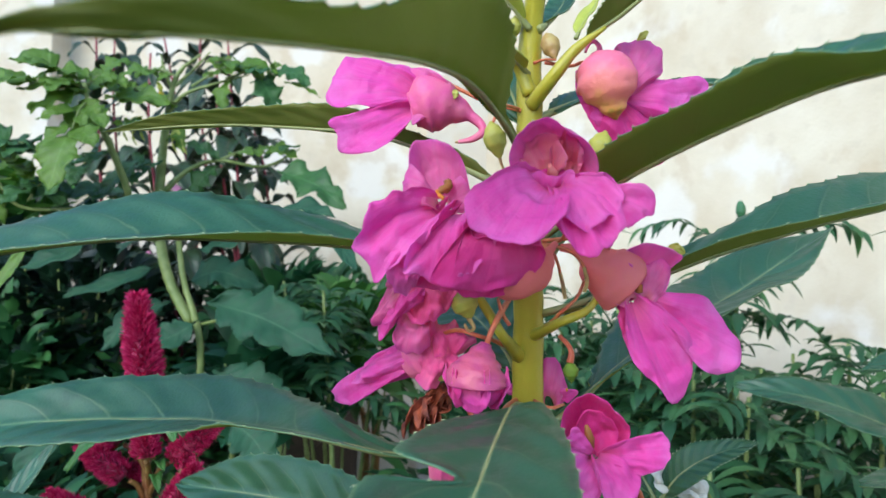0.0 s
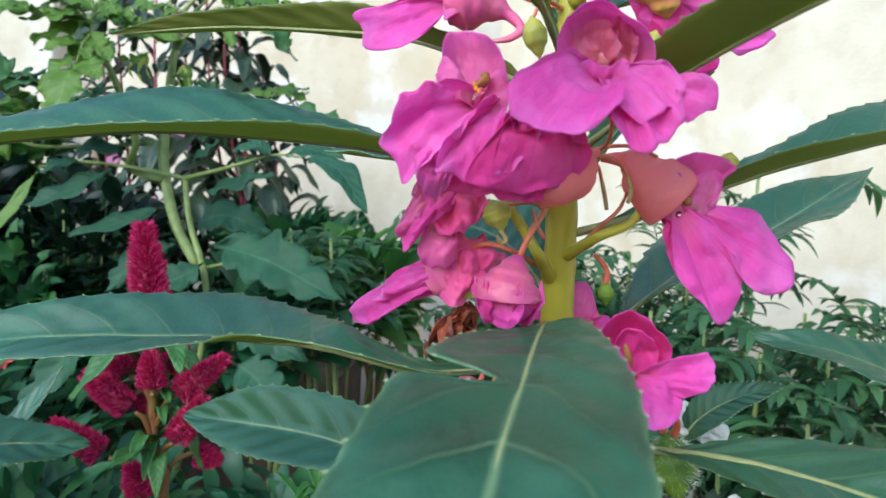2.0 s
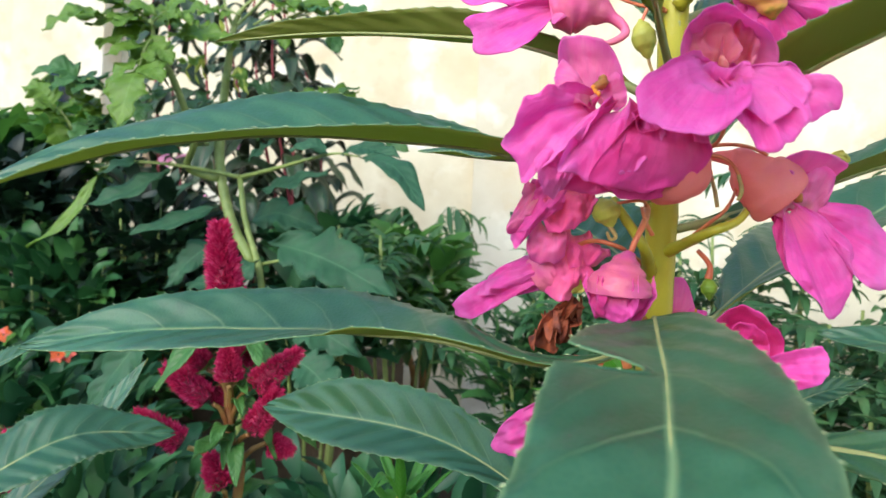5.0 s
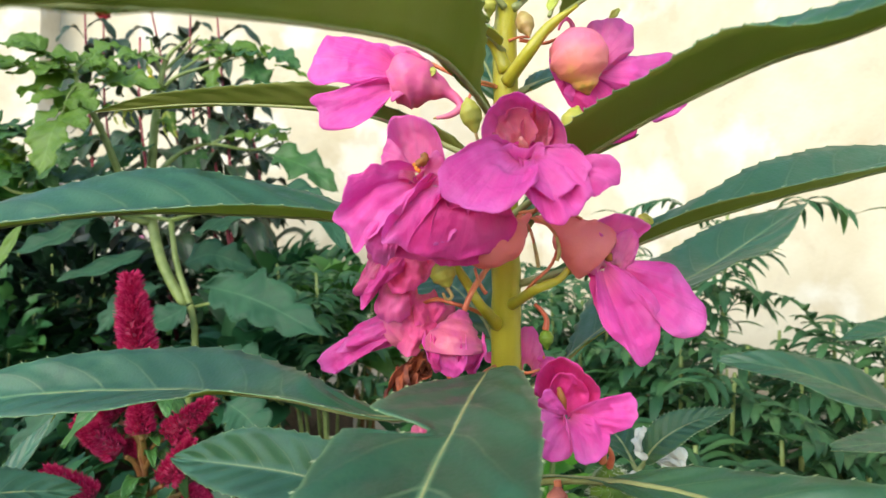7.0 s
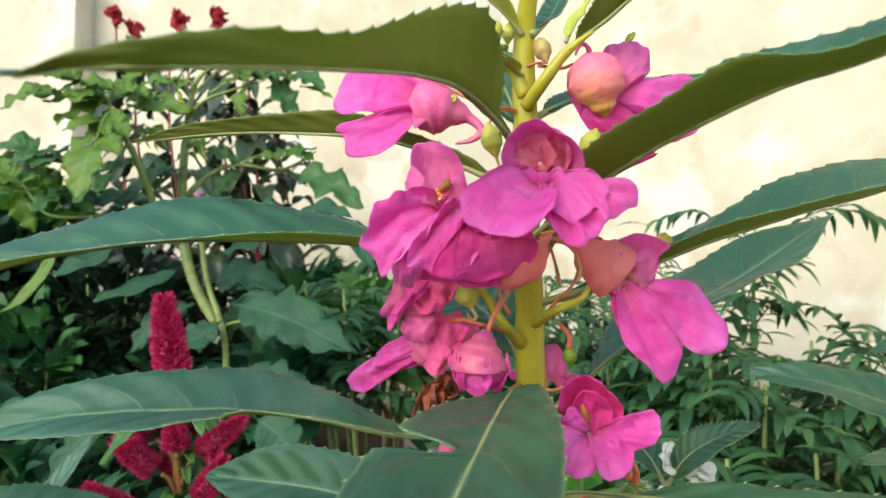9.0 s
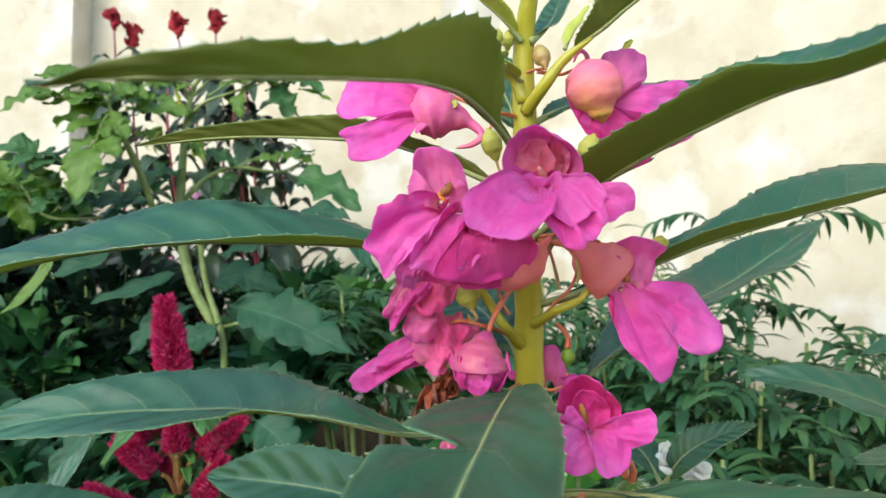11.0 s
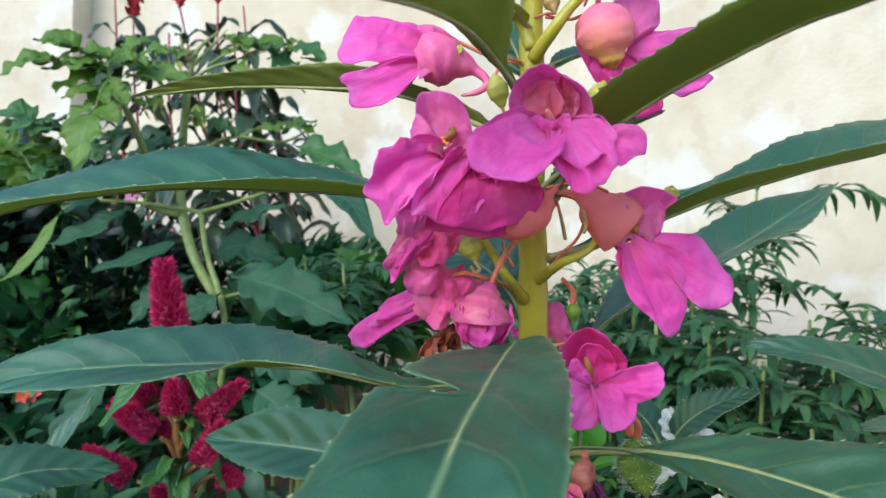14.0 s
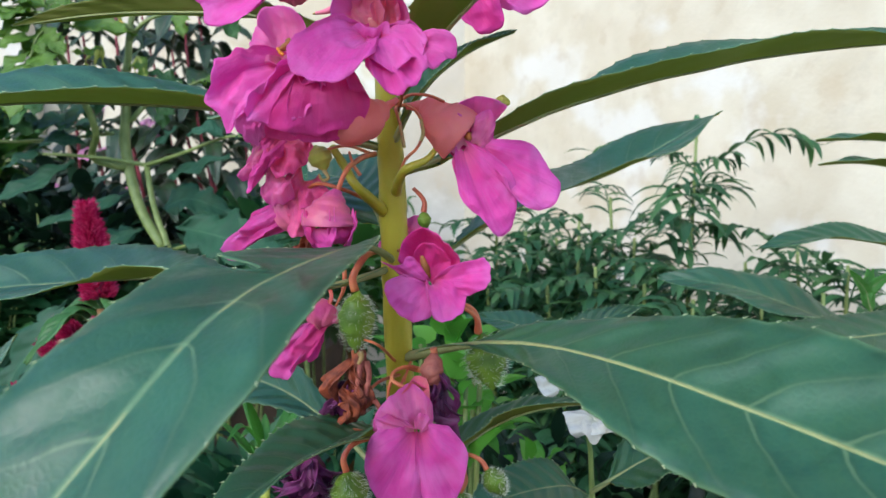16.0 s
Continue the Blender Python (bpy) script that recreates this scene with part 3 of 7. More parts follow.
leaf(balsam, [(0.0306, 0.276, 0.6520), (0.0264, 0.257, 0.6575), (0.0229, 0.240, 0.6590), (0.0177, 0.209, 0.6568), (0.0141, 0.185, 0.6543), (0.0110, 0.167, 0.6515), (0.0086, 0.154, 0.6482), (0.0068, 0.143, 0.6448), (0.0028, 0.1310, 0.6371), (-0.0021, 0.1240, 0.6289), (-0.0081, 0.1190, 0.6202), (-0.0156, 0.1150, 0.6094), (-0.0242, 0.1130, 0.5971), (-0.0345, 0.1120, 0.5830), (-0.0460, 0.1120, 0.5670)], 0.0472, (-0.224, 0.083, 1), 13.7, "large serrated leaf with a torn margin", seed=6.0, bite=(0.386, 0.434, 1, 0.8), rib=0.0009, outline=oval_width, up_end=(0.168, -0.627, 1), stalk=0.145, tooth=0.5)
leaf(balsam, [(0.0294, 0.269, 0.709), (0.0404, 0.25, 0.7175), (0.0506, 0.2289, 0.7252), (0.0609, 0.2108, 0.7307), (0.0723, 0.1937, 0.7354), (0.0844, 0.1786, 0.7394), (0.0913, 0.1654, 0.7393), (0.0977, 0.1511, 0.7398), (0.1047, 0.1388, 0.7401)], 0.0420, (-0.403, -0.014, 1), 44.6, "serrated leaf seen from beneath", seed=7.0, outline=lance(1.02), up_end=(-0.437, -0.289, 1), stalk=0.218)
leaf(balsam, [(0.03, 0.273, 0.685), (0.053, 0.267, 0.6924), (0.0754, 0.263, 0.7015), (0.0913, 0.262, 0.7082), (0.1097, 0.263, 0.714), (0.127, 0.2659, 0.7194), (0.1482, 0.2729, 0.7247), (0.1666, 0.2808, 0.73), (0.1945, 0.2858, 0.7345), (0.2242, 0.2897, 0.7378), (0.2648, 0.2946, 0.7403)], 0.0500, (-0.327, -0.134, 1), 27.0, seed=8.0, outline=lance(1.19), up_end=(0.151, -0.299, 1), stalk=0.072)
leaf(balsam, [(0.0285, 0.277, 0.6384), (0.0496, 0.284, 0.6545), (0.0655, 0.3, 0.665), (0.0932, 0.328, 0.6795), (0.1381, 0.372, 0.6953), (0.2029, 0.417, 0.7304)], 0.0590, (-0.189, -0.101, 1), 20.2, seed=9.0, outline=lance(1.28), up_end=(-0.920, -0.998, 1), stalk=0.132)
leaf(balsam, [(0.0318, 0.284, 0.612), (0.0480, 0.266, 0.619), (0.0642, 0.244, 0.6253), (0.0787, 0.2260, 0.6284), (0.0903, 0.2060, 0.6297), (0.1003, 0.1920, 0.6292), (0.1087, 0.1800, 0.6282), (0.1231, 0.1620, 0.6252), (0.1342, 0.1470, 0.6227), (0.1422, 0.1320, 0.6210), (0.1489, 0.1150, 0.6188), (0.1582, 0.1000, 0.6148)], 0.0505, (0.01, -0.816, 1), 12.9, "large dark green serrated leaf", seed=10.0, up_end=(-0.782, -0.529, 1), rib=0.0013, stalk=0.179, outline=lance(1.9), tooth=0.6)
leaf(balsam, [(0.0327, 0.2859, 0.5763), (0.0220, 0.2620, 0.5866), (0.0088, 0.2360, 0.5891), (-0.0018, 0.2080, 0.5872), (-0.0128, 0.1850, 0.5814)], 0.034, (0, -0.1, 1), 38, seed=11.0)
leaf(balsam, [(0.0334, 0.2876, 0.5640), (0.0534, 0.2780, 0.5758), (0.0712, 0.2780, 0.5874), (0.0880, 0.2680, 0.5966), (0.1115, 0.2780, 0.5964)], 0.022, (0, -0.1, 1), 36, seed=12.0)
leaf(balsam, [(0.0312, 0.2680, 0.6973), (0.0390, 0.2620, 0.7098), (0.0487, 0.2680, 0.7231), (0.0621, 0.2750, 0.7340), (0.0773, 0.2800, 0.7413)], 0.020, (-0.3, -0.3, 0.8), 30, seed=13.0)
leaf(balsam, [(0.0283, 0.2595, 0.7502), (0.0454, 0.2720, 0.7607), (0.0715, 0.2900, 0.7712), (0.1165, 0.3150, 0.7806)], 0.022, (0, -0.35, 1), 20, seed=14.0)
leaf(balsam, [(0.0273, 0.2606, 0.7434), (0.0224, 0.2680, 0.7617), (0.0139, 0.2820, 0.7778), (-0.0005, 0.3000, 0.7910)], 0.022, (-0.2, -0.6, 0.6), 20, seed=15.0)
leaf(balsam, [(0.0185, 0.2560, 0.7006), (-0.0037, 0.2700, 0.7066), (-0.0272, 0.2900, 0.7095), (-0.0579, 0.3150, 0.7144)], 0.020, (0, -0.35, 1), 22, seed=16.0)
leaf(balsam, [(0.0304, 0.2740, 0.6579), (0.0211, 0.2800, 0.6736), (0.0072, 0.3100, 0.6852), (-0.0181, 0.3450, 0.6919)], 0.045, (0, -0.9, 0.6), 14, seed=17.0)
leaf(balsam, [(0.0412, 0.2500, 0.7710), (0.0467, 0.2480, 0.7760), (0.0545, 0.2440, 0.7806), (0.0634, 0.2380, 0.7867), (0.0834, 0.2280, 0.7984)], 0.022, (0, 0.0, 1), 42, seed=18.0)
leaf(balsam, [(0.0413, 0.2500, 0.7749), (0.0437, 0.2510, 0.7801), (0.0472, 0.2520, 0.7859), (0.0499, 0.2530, 0.7909)], 0.009, (-1, -0.6, 0.2), 25, "small young leaf", mats=(SHOOT, SHOOT), rib=0.0005, seed=19.0)
leaf(balsam, [(0.0272, 0.2569, 0.7656), (0.0202, 0.2470, 0.7686), (0.0127, 0.2430, 0.7732), (0.0046, 0.2380, 0.7763)], 0.012, (0, -0.5, 0.8), 30, "small young leaf", mats=(SHOOT, SHOOT), rib=0.0006, seed=20.0)
leaf(balsam, [(0.0213, 0.2553, 0.7752), (0.0165, 0.2440, 0.7740), (0.0118, 0.2420, 0.7757), (0.0083, 0.2400, 0.7773)], 0.010, (0.2, -1, 0.6), 25, "small young leaf", mats=(SHOOT, SHOOT), rib=0.0005, seed=21.0)
leaf(balsam, [(0.0271, 0.2545, 0.7798), (0.0203, 0.2500, 0.7862), (0.0126, 0.2470, 0.7921), (0.0033, 0.2430, 0.7993)], 0.014, (0, -0.2, 1), 30, mats=(SHOOT, SHOOT), rib=0.0007, seed=22.0)
leaf(balsam, [(0.0301, 0.2545, 0.7797), (0.0357, 0.2650, 0.7876), (0.0406, 0.2750, 0.7977), (0.0448, 0.2850, 0.8129)], 0.016, (-0.5, -0.6, 0.4), 15, seed=23.0)
stalk(balsam, [(0.0282, 0.2581, 0.7589), (0.0233, 0.2564, 0.7686), (0.0164, 0.2480, 0.7709), (0.0088, 0.2460, 0.7753)], (0.0026, 0.0022, 0.0015, 0.0008), STEM, "side_shoot")
stalk(balsam, [(0.0286, 0.2586, 0.7554), (0.0345, 0.2490, 0.7621), (0.0410, 0.2480, 0.7704), (0.0502, 0.2460, 0.7771)], (0.0026, 0.0023, 0.0018, 0.0007), STEM, "side_shoot")
stalk(balsam, [(0.0319, 0.2709, 0.6785), (0.0376, 0.2460, 0.6845), (0.0455, 0.2450, 0.6883), (0.0492, 0.2460, 0.6928)], (0.0022, 0.0018, 0.0015, 0.0011), STEM, "side_shoot")
stalk(balsam, [(0.0271, 0.2720, 0.6712), (0.0206, 0.2500, 0.6794), (0.0158, 0.2520, 0.6866), (0.0109, 0.2540, 0.6940)], (0.0025, 0.0020, 0.0016, 0.0014), STEM, "side_shoot")


def blossom(at, label):
    ob = new("flower")
    ob.empty_display_size = 0.01
    ob.parent = balsam
    ob.matrix_parent_inverse = root_pose(balsam).inverted()
    ob.matrix_basis = Matrix.Translation(at)
    return tagged(ob, label)


def funnel(flower, points, radii, mat=None, name="sepal_pouch"):
    bm = bmesh.new()
    tube(bm, points, radii, 28, 34, 0.08)
    return part(name, bm, mat or SEPAL, flower)


# front flower at the top of the cluster
fl = blossom((0.0324, 0.2220, 0.7248), "bright pink open balsam flower with a red throat")
fan(fl, (0.0326, 0.2240, 0.7240), [(0.0213, 0.2140, 0.7220), (0.0194, 0.2110, 0.7298), (0.0231, 0.2100, 0.7368), (0.0307, 0.2120, 0.7402), (0.0389, 0.2120, 0.7371), (0.0425, 0.2130, 0.7301), (0.0417, 0.2160, 0.7229)], PETAL_PALE, "hood", bulge=-0.0055, neck=0.34, seed=4.4, roll=0.0022)
fan(fl, (0.0309, 0.2220, 0.7240), [(0.0244, 0.2170, 0.7237), (0.0239, 0.2175, 0.7313), (0.0278, 0.2180, 0.7369), (0.0316, 0.2185, 0.7363), (0.0320, 0.2200, 0.7282)], THROAT, "inner_petal", bulge=-0.002, neck=0.3, seed=1.4, ripple=2.2)
fan(fl, (0.0336, 0.2220, 0.7240), [(0.0323, 0.2200, 0.7298), (0.0323, 0.2185, 0.7363), (0.0360, 0.2180, 0.7374), (0.0399, 0.2175, 0.7332), (0.0395, 0.2170, 0.7241)], THROAT, "inner_petal", bulge=-0.002, neck=0.3, seed=1.9, ripple=2.2)
fan(fl, (0.0321, 0.2185, 0.7192), [(0.0253, 0.2190, 0.7218), (0.0272, 0.2190, 0.7261), (0.0320, 0.2195, 0.7278), (0.0373, 0.2190, 0.7264), (0.0395, 0.2190, 0.7222)], PETAL_DEEP, "inner_petal", bulge=-0.001, neck=0.6, seed=2.75)
fan(fl, (0.0304, 0.2180, 0.7230), [(0.0247, 0.2120, 0.7230), (0.0257, 0.2130, 0.7255), (0.0314, 0.2140, 0.7244), (0.0363, 0.2130, 0.7252), (0.0370, 0.2120, 0.7221)], PETAL, "inner_petal", bulge=0.002, neck=0.4, seed=2.7)
fan(fl, (0.0302, 0.2160, 0.7232), [(0.0202, 0.2100, 0.7231), (0.0120, 0.2050, 0.7215), (0.0077, 0.2025, 0.7169), (0.0110, 0.2010, 0.7113), (0.0176, 0.2005, 0.7055), (0.0224, 0.2005, 0.7031), (0.0275, 0.2015, 0.7047), (0.0322, 0.2030, 0.7094), (0.0336, 0.2050, 0.7155)], PETAL, bulge=0.0035, neck=0.26, seed=1.5, ripple=1.1)
fan(fl, (0.0326, 0.2160, 0.7230), [(0.0313, 0.2050, 0.7101), (0.0349, 0.2045, 0.7060), (0.0407, 0.2045, 0.7036), (0.0458, 0.2055, 0.7068), (0.0487, 0.2070, 0.7123), (0.0465, 0.2090, 0.7193)], PETAL, bulge=0.003, neck=0.26, seed=1.8)
fan(fl, (0.0345, 0.2150, 0.7229), [(0.0319, 0.2035, 0.7125), (0.0381, 0.2035, 0.7102), (0.0443, 0.2045, 0.7127), (0.0481, 0.2060, 0.7161), (0.0478, 0.2075, 0.7205), (0.0422, 0.2090, 0.7228)], PETAL, bulge=0.0028, neck=0.3, seed=1.72)
fan(fl, (0.0425, 0.2105, 0.7194), [(0.0449, 0.2075, 0.7131), (0.0494, 0.2075, 0.7110), (0.0536, 0.2080, 0.7137), (0.0569, 0.2090, 0.7156), (0.0555, 0.2095, 0.7211), (0.0505, 0.2100, 0.7222)], PETAL, bulge=0.002, neck=0.3, seed=1.93)
bm = bmesh.new()
tube(bm, [(0.0320, 0.2215, 0.7251), (0.0312, 0.2175, 0.7265), (0.0305, 0.2155, 0.7279)], [0.0008, 0.0017, 0.0013, 0.0006], 8, 10, 0.4)
part("stamen", bm, THROAT, fl)
stalk(fl, [(0.0326, 0.2240, 0.7205), (0.0369, 0.2320, 0.7156), (0.0374, 0.2420, 0.7101), (0.0332, 0.2663, 0.7085)])

# big double flower beside it, turned to the side
fl = blossom((0.0016, 0.2290, 0.7179), "pink double balsam flower with ruffled petals, seen from the side")
fan(fl, (0.0009, 0.2325, 0.7177), [(-0.0077, 0.2310, 0.7198), (-0.0088, 0.2340, 0.7296), (-0.0081, 0.2360, 0.7367), (-0.0035, 0.2360, 0.7387), (0.0027, 0.2345, 0.7360), (0.0075, 0.2325, 0.7304), (0.0094, 0.2290, 0.7221)], PETAL_PALE, "hood", bulge=-0.004, neck=0.34, seed=2.1, roll=0.001)
fan(fl, (0.0000, 0.2285, 0.7178), [(-0.0059, 0.2265, 0.7170), (-0.0099, 0.2265, 0.7201), (-0.0095, 0.2275, 0.7257), (-0.0076, 0.2290, 0.7293), (-0.0035, 0.2295, 0.7227)], PETAL_PALE, "inner_petal", bulge=0.002, neck=0.2, seed=2.2)
fan(fl, (0.0035, 0.2285, 0.7187), [(0.0043, 0.2280, 0.7242), (0.0064, 0.2275, 0.7265), (0.0088, 0.2270, 0.7232), (0.0093, 0.2265, 0.7178), (0.0069, 0.2260, 0.7152)], PETAL_PALE, "inner_petal", bulge=0.0015, neck=0.2, seed=2.25)
fan(fl, (0.0016, 0.2285, 0.7178), [(-0.0066, 0.2255, 0.7197), (-0.0130, 0.2225, 0.7184), (-0.0184, 0.2210, 0.7143), (-0.0203, 0.2215, 0.7092), (-0.0230, 0.2235, 0.7055), (-0.0187, 0.2225, 0.7010), (-0.0161, 0.2235, 0.6970), (-0.0110, 0.2215, 0.6994), (-0.0059, 0.2195, 0.7038), (-0.0008, 0.2195, 0.7096), (0.0039, 0.2210, 0.7145)], PETAL, bulge=0.0032, neck=0.3, seed=2.33, ripple=1.7)
fan(fl, (0.0073, 0.2245, 0.7165), [(-0.0009, 0.2175, 0.7089), (-0.0061, 0.2175, 0.7016), (-0.0082, 0.2190, 0.6976), (-0.0044, 0.2175, 0.6982), (0.0013, 0.2165, 0.6987), (0.0064, 0.2155, 0.7045), (0.0095, 0.2170, 0.7116)], PETAL, bulge=0.0025, neck=0.3, seed=2.44, ripple=1.6)
fan(fl, (-0.0041, 0.2245, 0.7061), [(-0.0149, 0.2250, 0.7010), (-0.0122, 0.2255, 0.6951), (-0.0097, 0.2265, 0.6915), (-0.0064, 0.2245, 0.6950), (-0.0021, 0.2225, 0.6985)], PETAL, bulge=0.002, neck=0.5, seed=2.53, ripple=2.0)
fan(fl, (0.0174, 0.2205, 0.7138), [(0.0081, 0.2150, 0.7099), (0.0028, 0.2145, 0.7018), (-0.0007, 0.2165, 0.6962), (0.0060, 0.2165, 0.6944), (0.0142, 0.2165, 0.6944), (0.0216, 0.2175, 0.6962), (0.0279, 0.2185, 0.7003), (0.0302, 0.2175, 0.7048), (0.0247, 0.2150, 0.7070)], PETAL_DEEP, bulge=0.0065, neck=0.30, seed=2.61, ripple=1.3)
fan(fl, (0.0116, 0.2185, 0.7137), [(0.0083, 0.2135, 0.7068), (0.0059, 0.2135, 0.6996), (0.0103, 0.2130, 0.6990), (0.0145, 0.2125, 0.7028), (0.0180, 0.2140, 0.7082)], PETAL, bulge=0.003, neck=0.3, seed=2.82, ripple=1.6)
fan(fl, (0.0130, 0.2175, 0.7148), [(0.0086, 0.2125, 0.7126), (0.0100, 0.2115, 0.7087), (0.0138, 0.2115, 0.7074), (0.0172, 0.2125, 0.7099), (0.0175, 0.2145, 0.7134)], PETAL_DEEP, "inner_petal", bulge=-0.002, neck=0.3, seed=2.9, roll=0.0012)
fan(fl, (0.0149, 0.2240, 0.7004), [(0.0015, 0.2205, 0.6964), (0.0074, 0.2215, 0.6930), (0.0166, 0.2225, 0.6924), (0.0235, 0.2235, 0.6945), (0.0241, 0.2235, 0.7007)], PETAL_DEEP, bulge=0.004, neck=0.5, seed=2.95)
fan(fl, (0.0063, 0.2320, 0.7176), [(-0.0048, 0.2300, 0.7154), (-0.0115, 0.2290, 0.7029), (-0.0064, 0.2290, 0.6951), (0.0072, 0.2300, 0.6940), (0.0182, 0.2300, 0.7008), (0.0186, 0.2300, 0.7121)], PETAL_DEEP, bulge=0.002, neck=0.3, seed=2.97)
funnel(fl, [(0.0150, 0.2285, 0.7006), (0.0221, 0.2285, 0.6996), (0.0281, 0.2310, 0.7012), (0.0323, 0.2370, 0.7050), (0.0354, 0.2430, 0.7085)], [0.006, 0.0084, 0.0074, 0.0042, 0.0014, 0.0010], SALMON)
bm = bmesh.new()
tube(bm, [(0.0033, 0.2275, 0.7244), (0.0023, 0.2255, 0.7228), (0.0016, 0.2245, 0.7220), (0.0004, 0.2240, 0.7209)], [0.0010, 0.0018, 0.0015, 0.0012, 0.0005], 8, 12, 0.9)
part("stamen", bm, STAMEN, fl)
for k, q in enumerate(((0.0005, 0.2238, 0.7206), (0.0013, 0.2238, 0.7200), (-0.0001, 0.2242, 0.7217))):
    bm = bmesh.new()
    c = Vector(q)
    tube(bm, [c, c + Vector((0.0003, -0.0004, -0.0005)), c + Vector((0.0005, -0.0004, -0.0012))], [0.0003, 0.0007, 0.0006, 0.0002], 6, 6, 0.4)
    part("anther", bm, ANTHER, fl)

# upper flower with a curled spur
fl = blossom((-0.0103, 0.2590, 0.7553), "pink balsam flower with a curled red spur")
fan(fl, (-0.0084, 0.2590, 0.7585), [(-0.0097, 0.2610, 0.7664), (-0.0128, 0.2600, 0.7681), (-0.0206, 0.2575, 0.7697), (-0.0305, 0.2560, 0.7722), (-0.0360, 0.2555, 0.7674), (-0.0375, 0.2545, 0.7606), (-0.0397, 0.2540, 0.7563), (-0.0371, 0.2535, 0.7521), (-0.0290, 0.2535, 0.7513), (-0.0190, 0.2545, 0.7526)], PETAL, bulge=0.003, neck=0.16, seed=3.1)
fan(fl, (-0.0093, 0.2575, 0.7536), [(-0.0111, 0.2555, 0.7551), (-0.0207, 0.2515, 0.7535), (-0.0299, 0.2505, 0.7508), (-0.0379, 0.2505, 0.7468), (-0.0338, 0.2500, 0.7436), (-0.0335, 0.2505, 0.7377), (-0.0258, 0.2505, 0.7362), (-0.0188, 0.2510, 0.7387), (-0.0133, 0.2530, 0.7454)], PETAL, bulge=0.0026, neck=0.14, seed=3.2)
fan(fl, (0.0011, 0.2555, 0.7566), [(-0.0074, 0.2510, 0.7488), (-0.0104, 0.2515, 0.7466), (-0.0100, 0.2525, 0.7544), (-0.0094, 0.2545, 0.7612), (-0.0125, 0.2575, 0.7667), (-0.0069, 0.2560, 0.7656), (-0.0012, 0.2550, 0.7625)], PETAL_PALE, bulge=0.003, neck=0.24, seed=3.3)
funnel(fl, [(-0.0112, 0.2585, 0.7530), (-0.0046, 0.2585, 0.7551), (0.0021, 0.2590, 0.7540), (0.0078, 0.2595, 0.7519), (0.0117, 0.2590, 0.7490), (0.0126, 0.2580, 0.7460), (0.0091, 0.2570, 0.7432), (0.0046, 0.2565, 0.7422)],
       [0.0058, 0.0096, 0.0084, 0.0044, 0.0018, 0.0014, 0.0011, 0.0006], SEPAL_RED)
stalk(fl, [(0.0036, 0.2564, 0.7420), (0.0056, 0.2565, 0.7423), (0.0074, 0.2568, 0.7427)], (0.0006, 0.0009, 0.0009), HOOK, "spur")
petal(fl, (0.0022, 0.2535, 0.7555), (0.0041, 0.2530, 0.7589), 0.0030, SEPAL_GREEN, "sepal", seed=3.6, blunt=1.2)
stalk(fl, [(0.0018, 0.2590, 0.7618), (0.0070, 0.2590, 0.7593), (0.0133, 0.2595, 0.7565), (0.0252, 0.2589, 0.7535)])

# flower beside the stem facing down
fl = blossom((0.0590, 0.2420, 0.6936), "pink balsam flower hanging beside the stem, salmon pouch")
funnel(fl, [(0.0577, 0.2455, 0.6961), (0.0541, 0.2450, 0.6990), (0.0501, 0.2455, 0.7017), (0.0472, 0.2470, 0.7054), (0.0451, 0.2490, 0.7072), (0.0382, 0.2520, 0.7079)], [0.0094, 0.0092, 0.0072, 0.0044, 0.0020, 0.0012], SALMON)
fan(fl, (0.0594, 0.2435, 0.6914), [(0.0533, 0.2400, 0.6926), (0.0519, 0.2405, 0.7005), (0.0557, 0.2420, 0.7068), (0.0628, 0.2425, 0.7091), (0.0697, 0.2415, 0.7082), (0.0730, 0.2405, 0.7059), (0.0683, 0.2395, 0.7014), (0.0662, 0.2395, 0.6947)], PETAL_PALE, "hood", bulge=-0.0036, neck=0.28, seed=4.1, roll=0.0012)
fan(fl, (0.0596, 0.2430, 0.6903), [(0.0532, 0.2425, 0.6909), (0.0536, 0.2425, 0.6990), (0.0607, 0.2435, 0.7030), (0.0681, 0.2425, 0.7012), (0.0682, 0.2420, 0.6918)], PETAL_DEEP, "inner_petal", bulge=-0.001, neck=0.4, seed=4.12)
fan(fl, (0.0583, 0.2405, 0.6914), [(0.0524, 0.2385, 0.6912), (0.0512, 0.2385, 0.6983), (0.0549, 0.2395, 0.7032), (0.0600, 0.2400, 0.7008), (0.0601, 0.2400, 0.6953)], PETAL_PALE, "inner_petal", bulge=0.0014, neck=0.3, seed=4.15, ripple=1.5)
fan(fl, (0.0622, 0.2405, 0.6921), [(0.0610, 0.2400, 0.6970), (0.0614, 0.2395, 0.7020), (0.0661, 0.2390, 0.7043), (0.0693, 0.2385, 0.7011), (0.0672, 0.2385, 0.6934)], PETAL_PALE, "inner_petal", bulge=0.0014, neck=0.3, seed=4.2, ripple=1.5)
fan(fl, (0.0579, 0.2410, 0.6927), [(0.0659, 0.2370, 0.6911), (0.0740, 0.2370, 0.6836), (0.0764, 0.2380, 0.6752), (0.0744, 0.2390, 0.6669), (0.0701, 0.2395, 0.6621), (0.0662, 0.2385, 0.6663), (0.0614, 0.2375, 0.6701), (0.0574, 0.2375, 0.6758), (0.0557, 0.2385, 0.6861)], PETAL, bulge=0.0028, neck=0.14, seed=4.3)
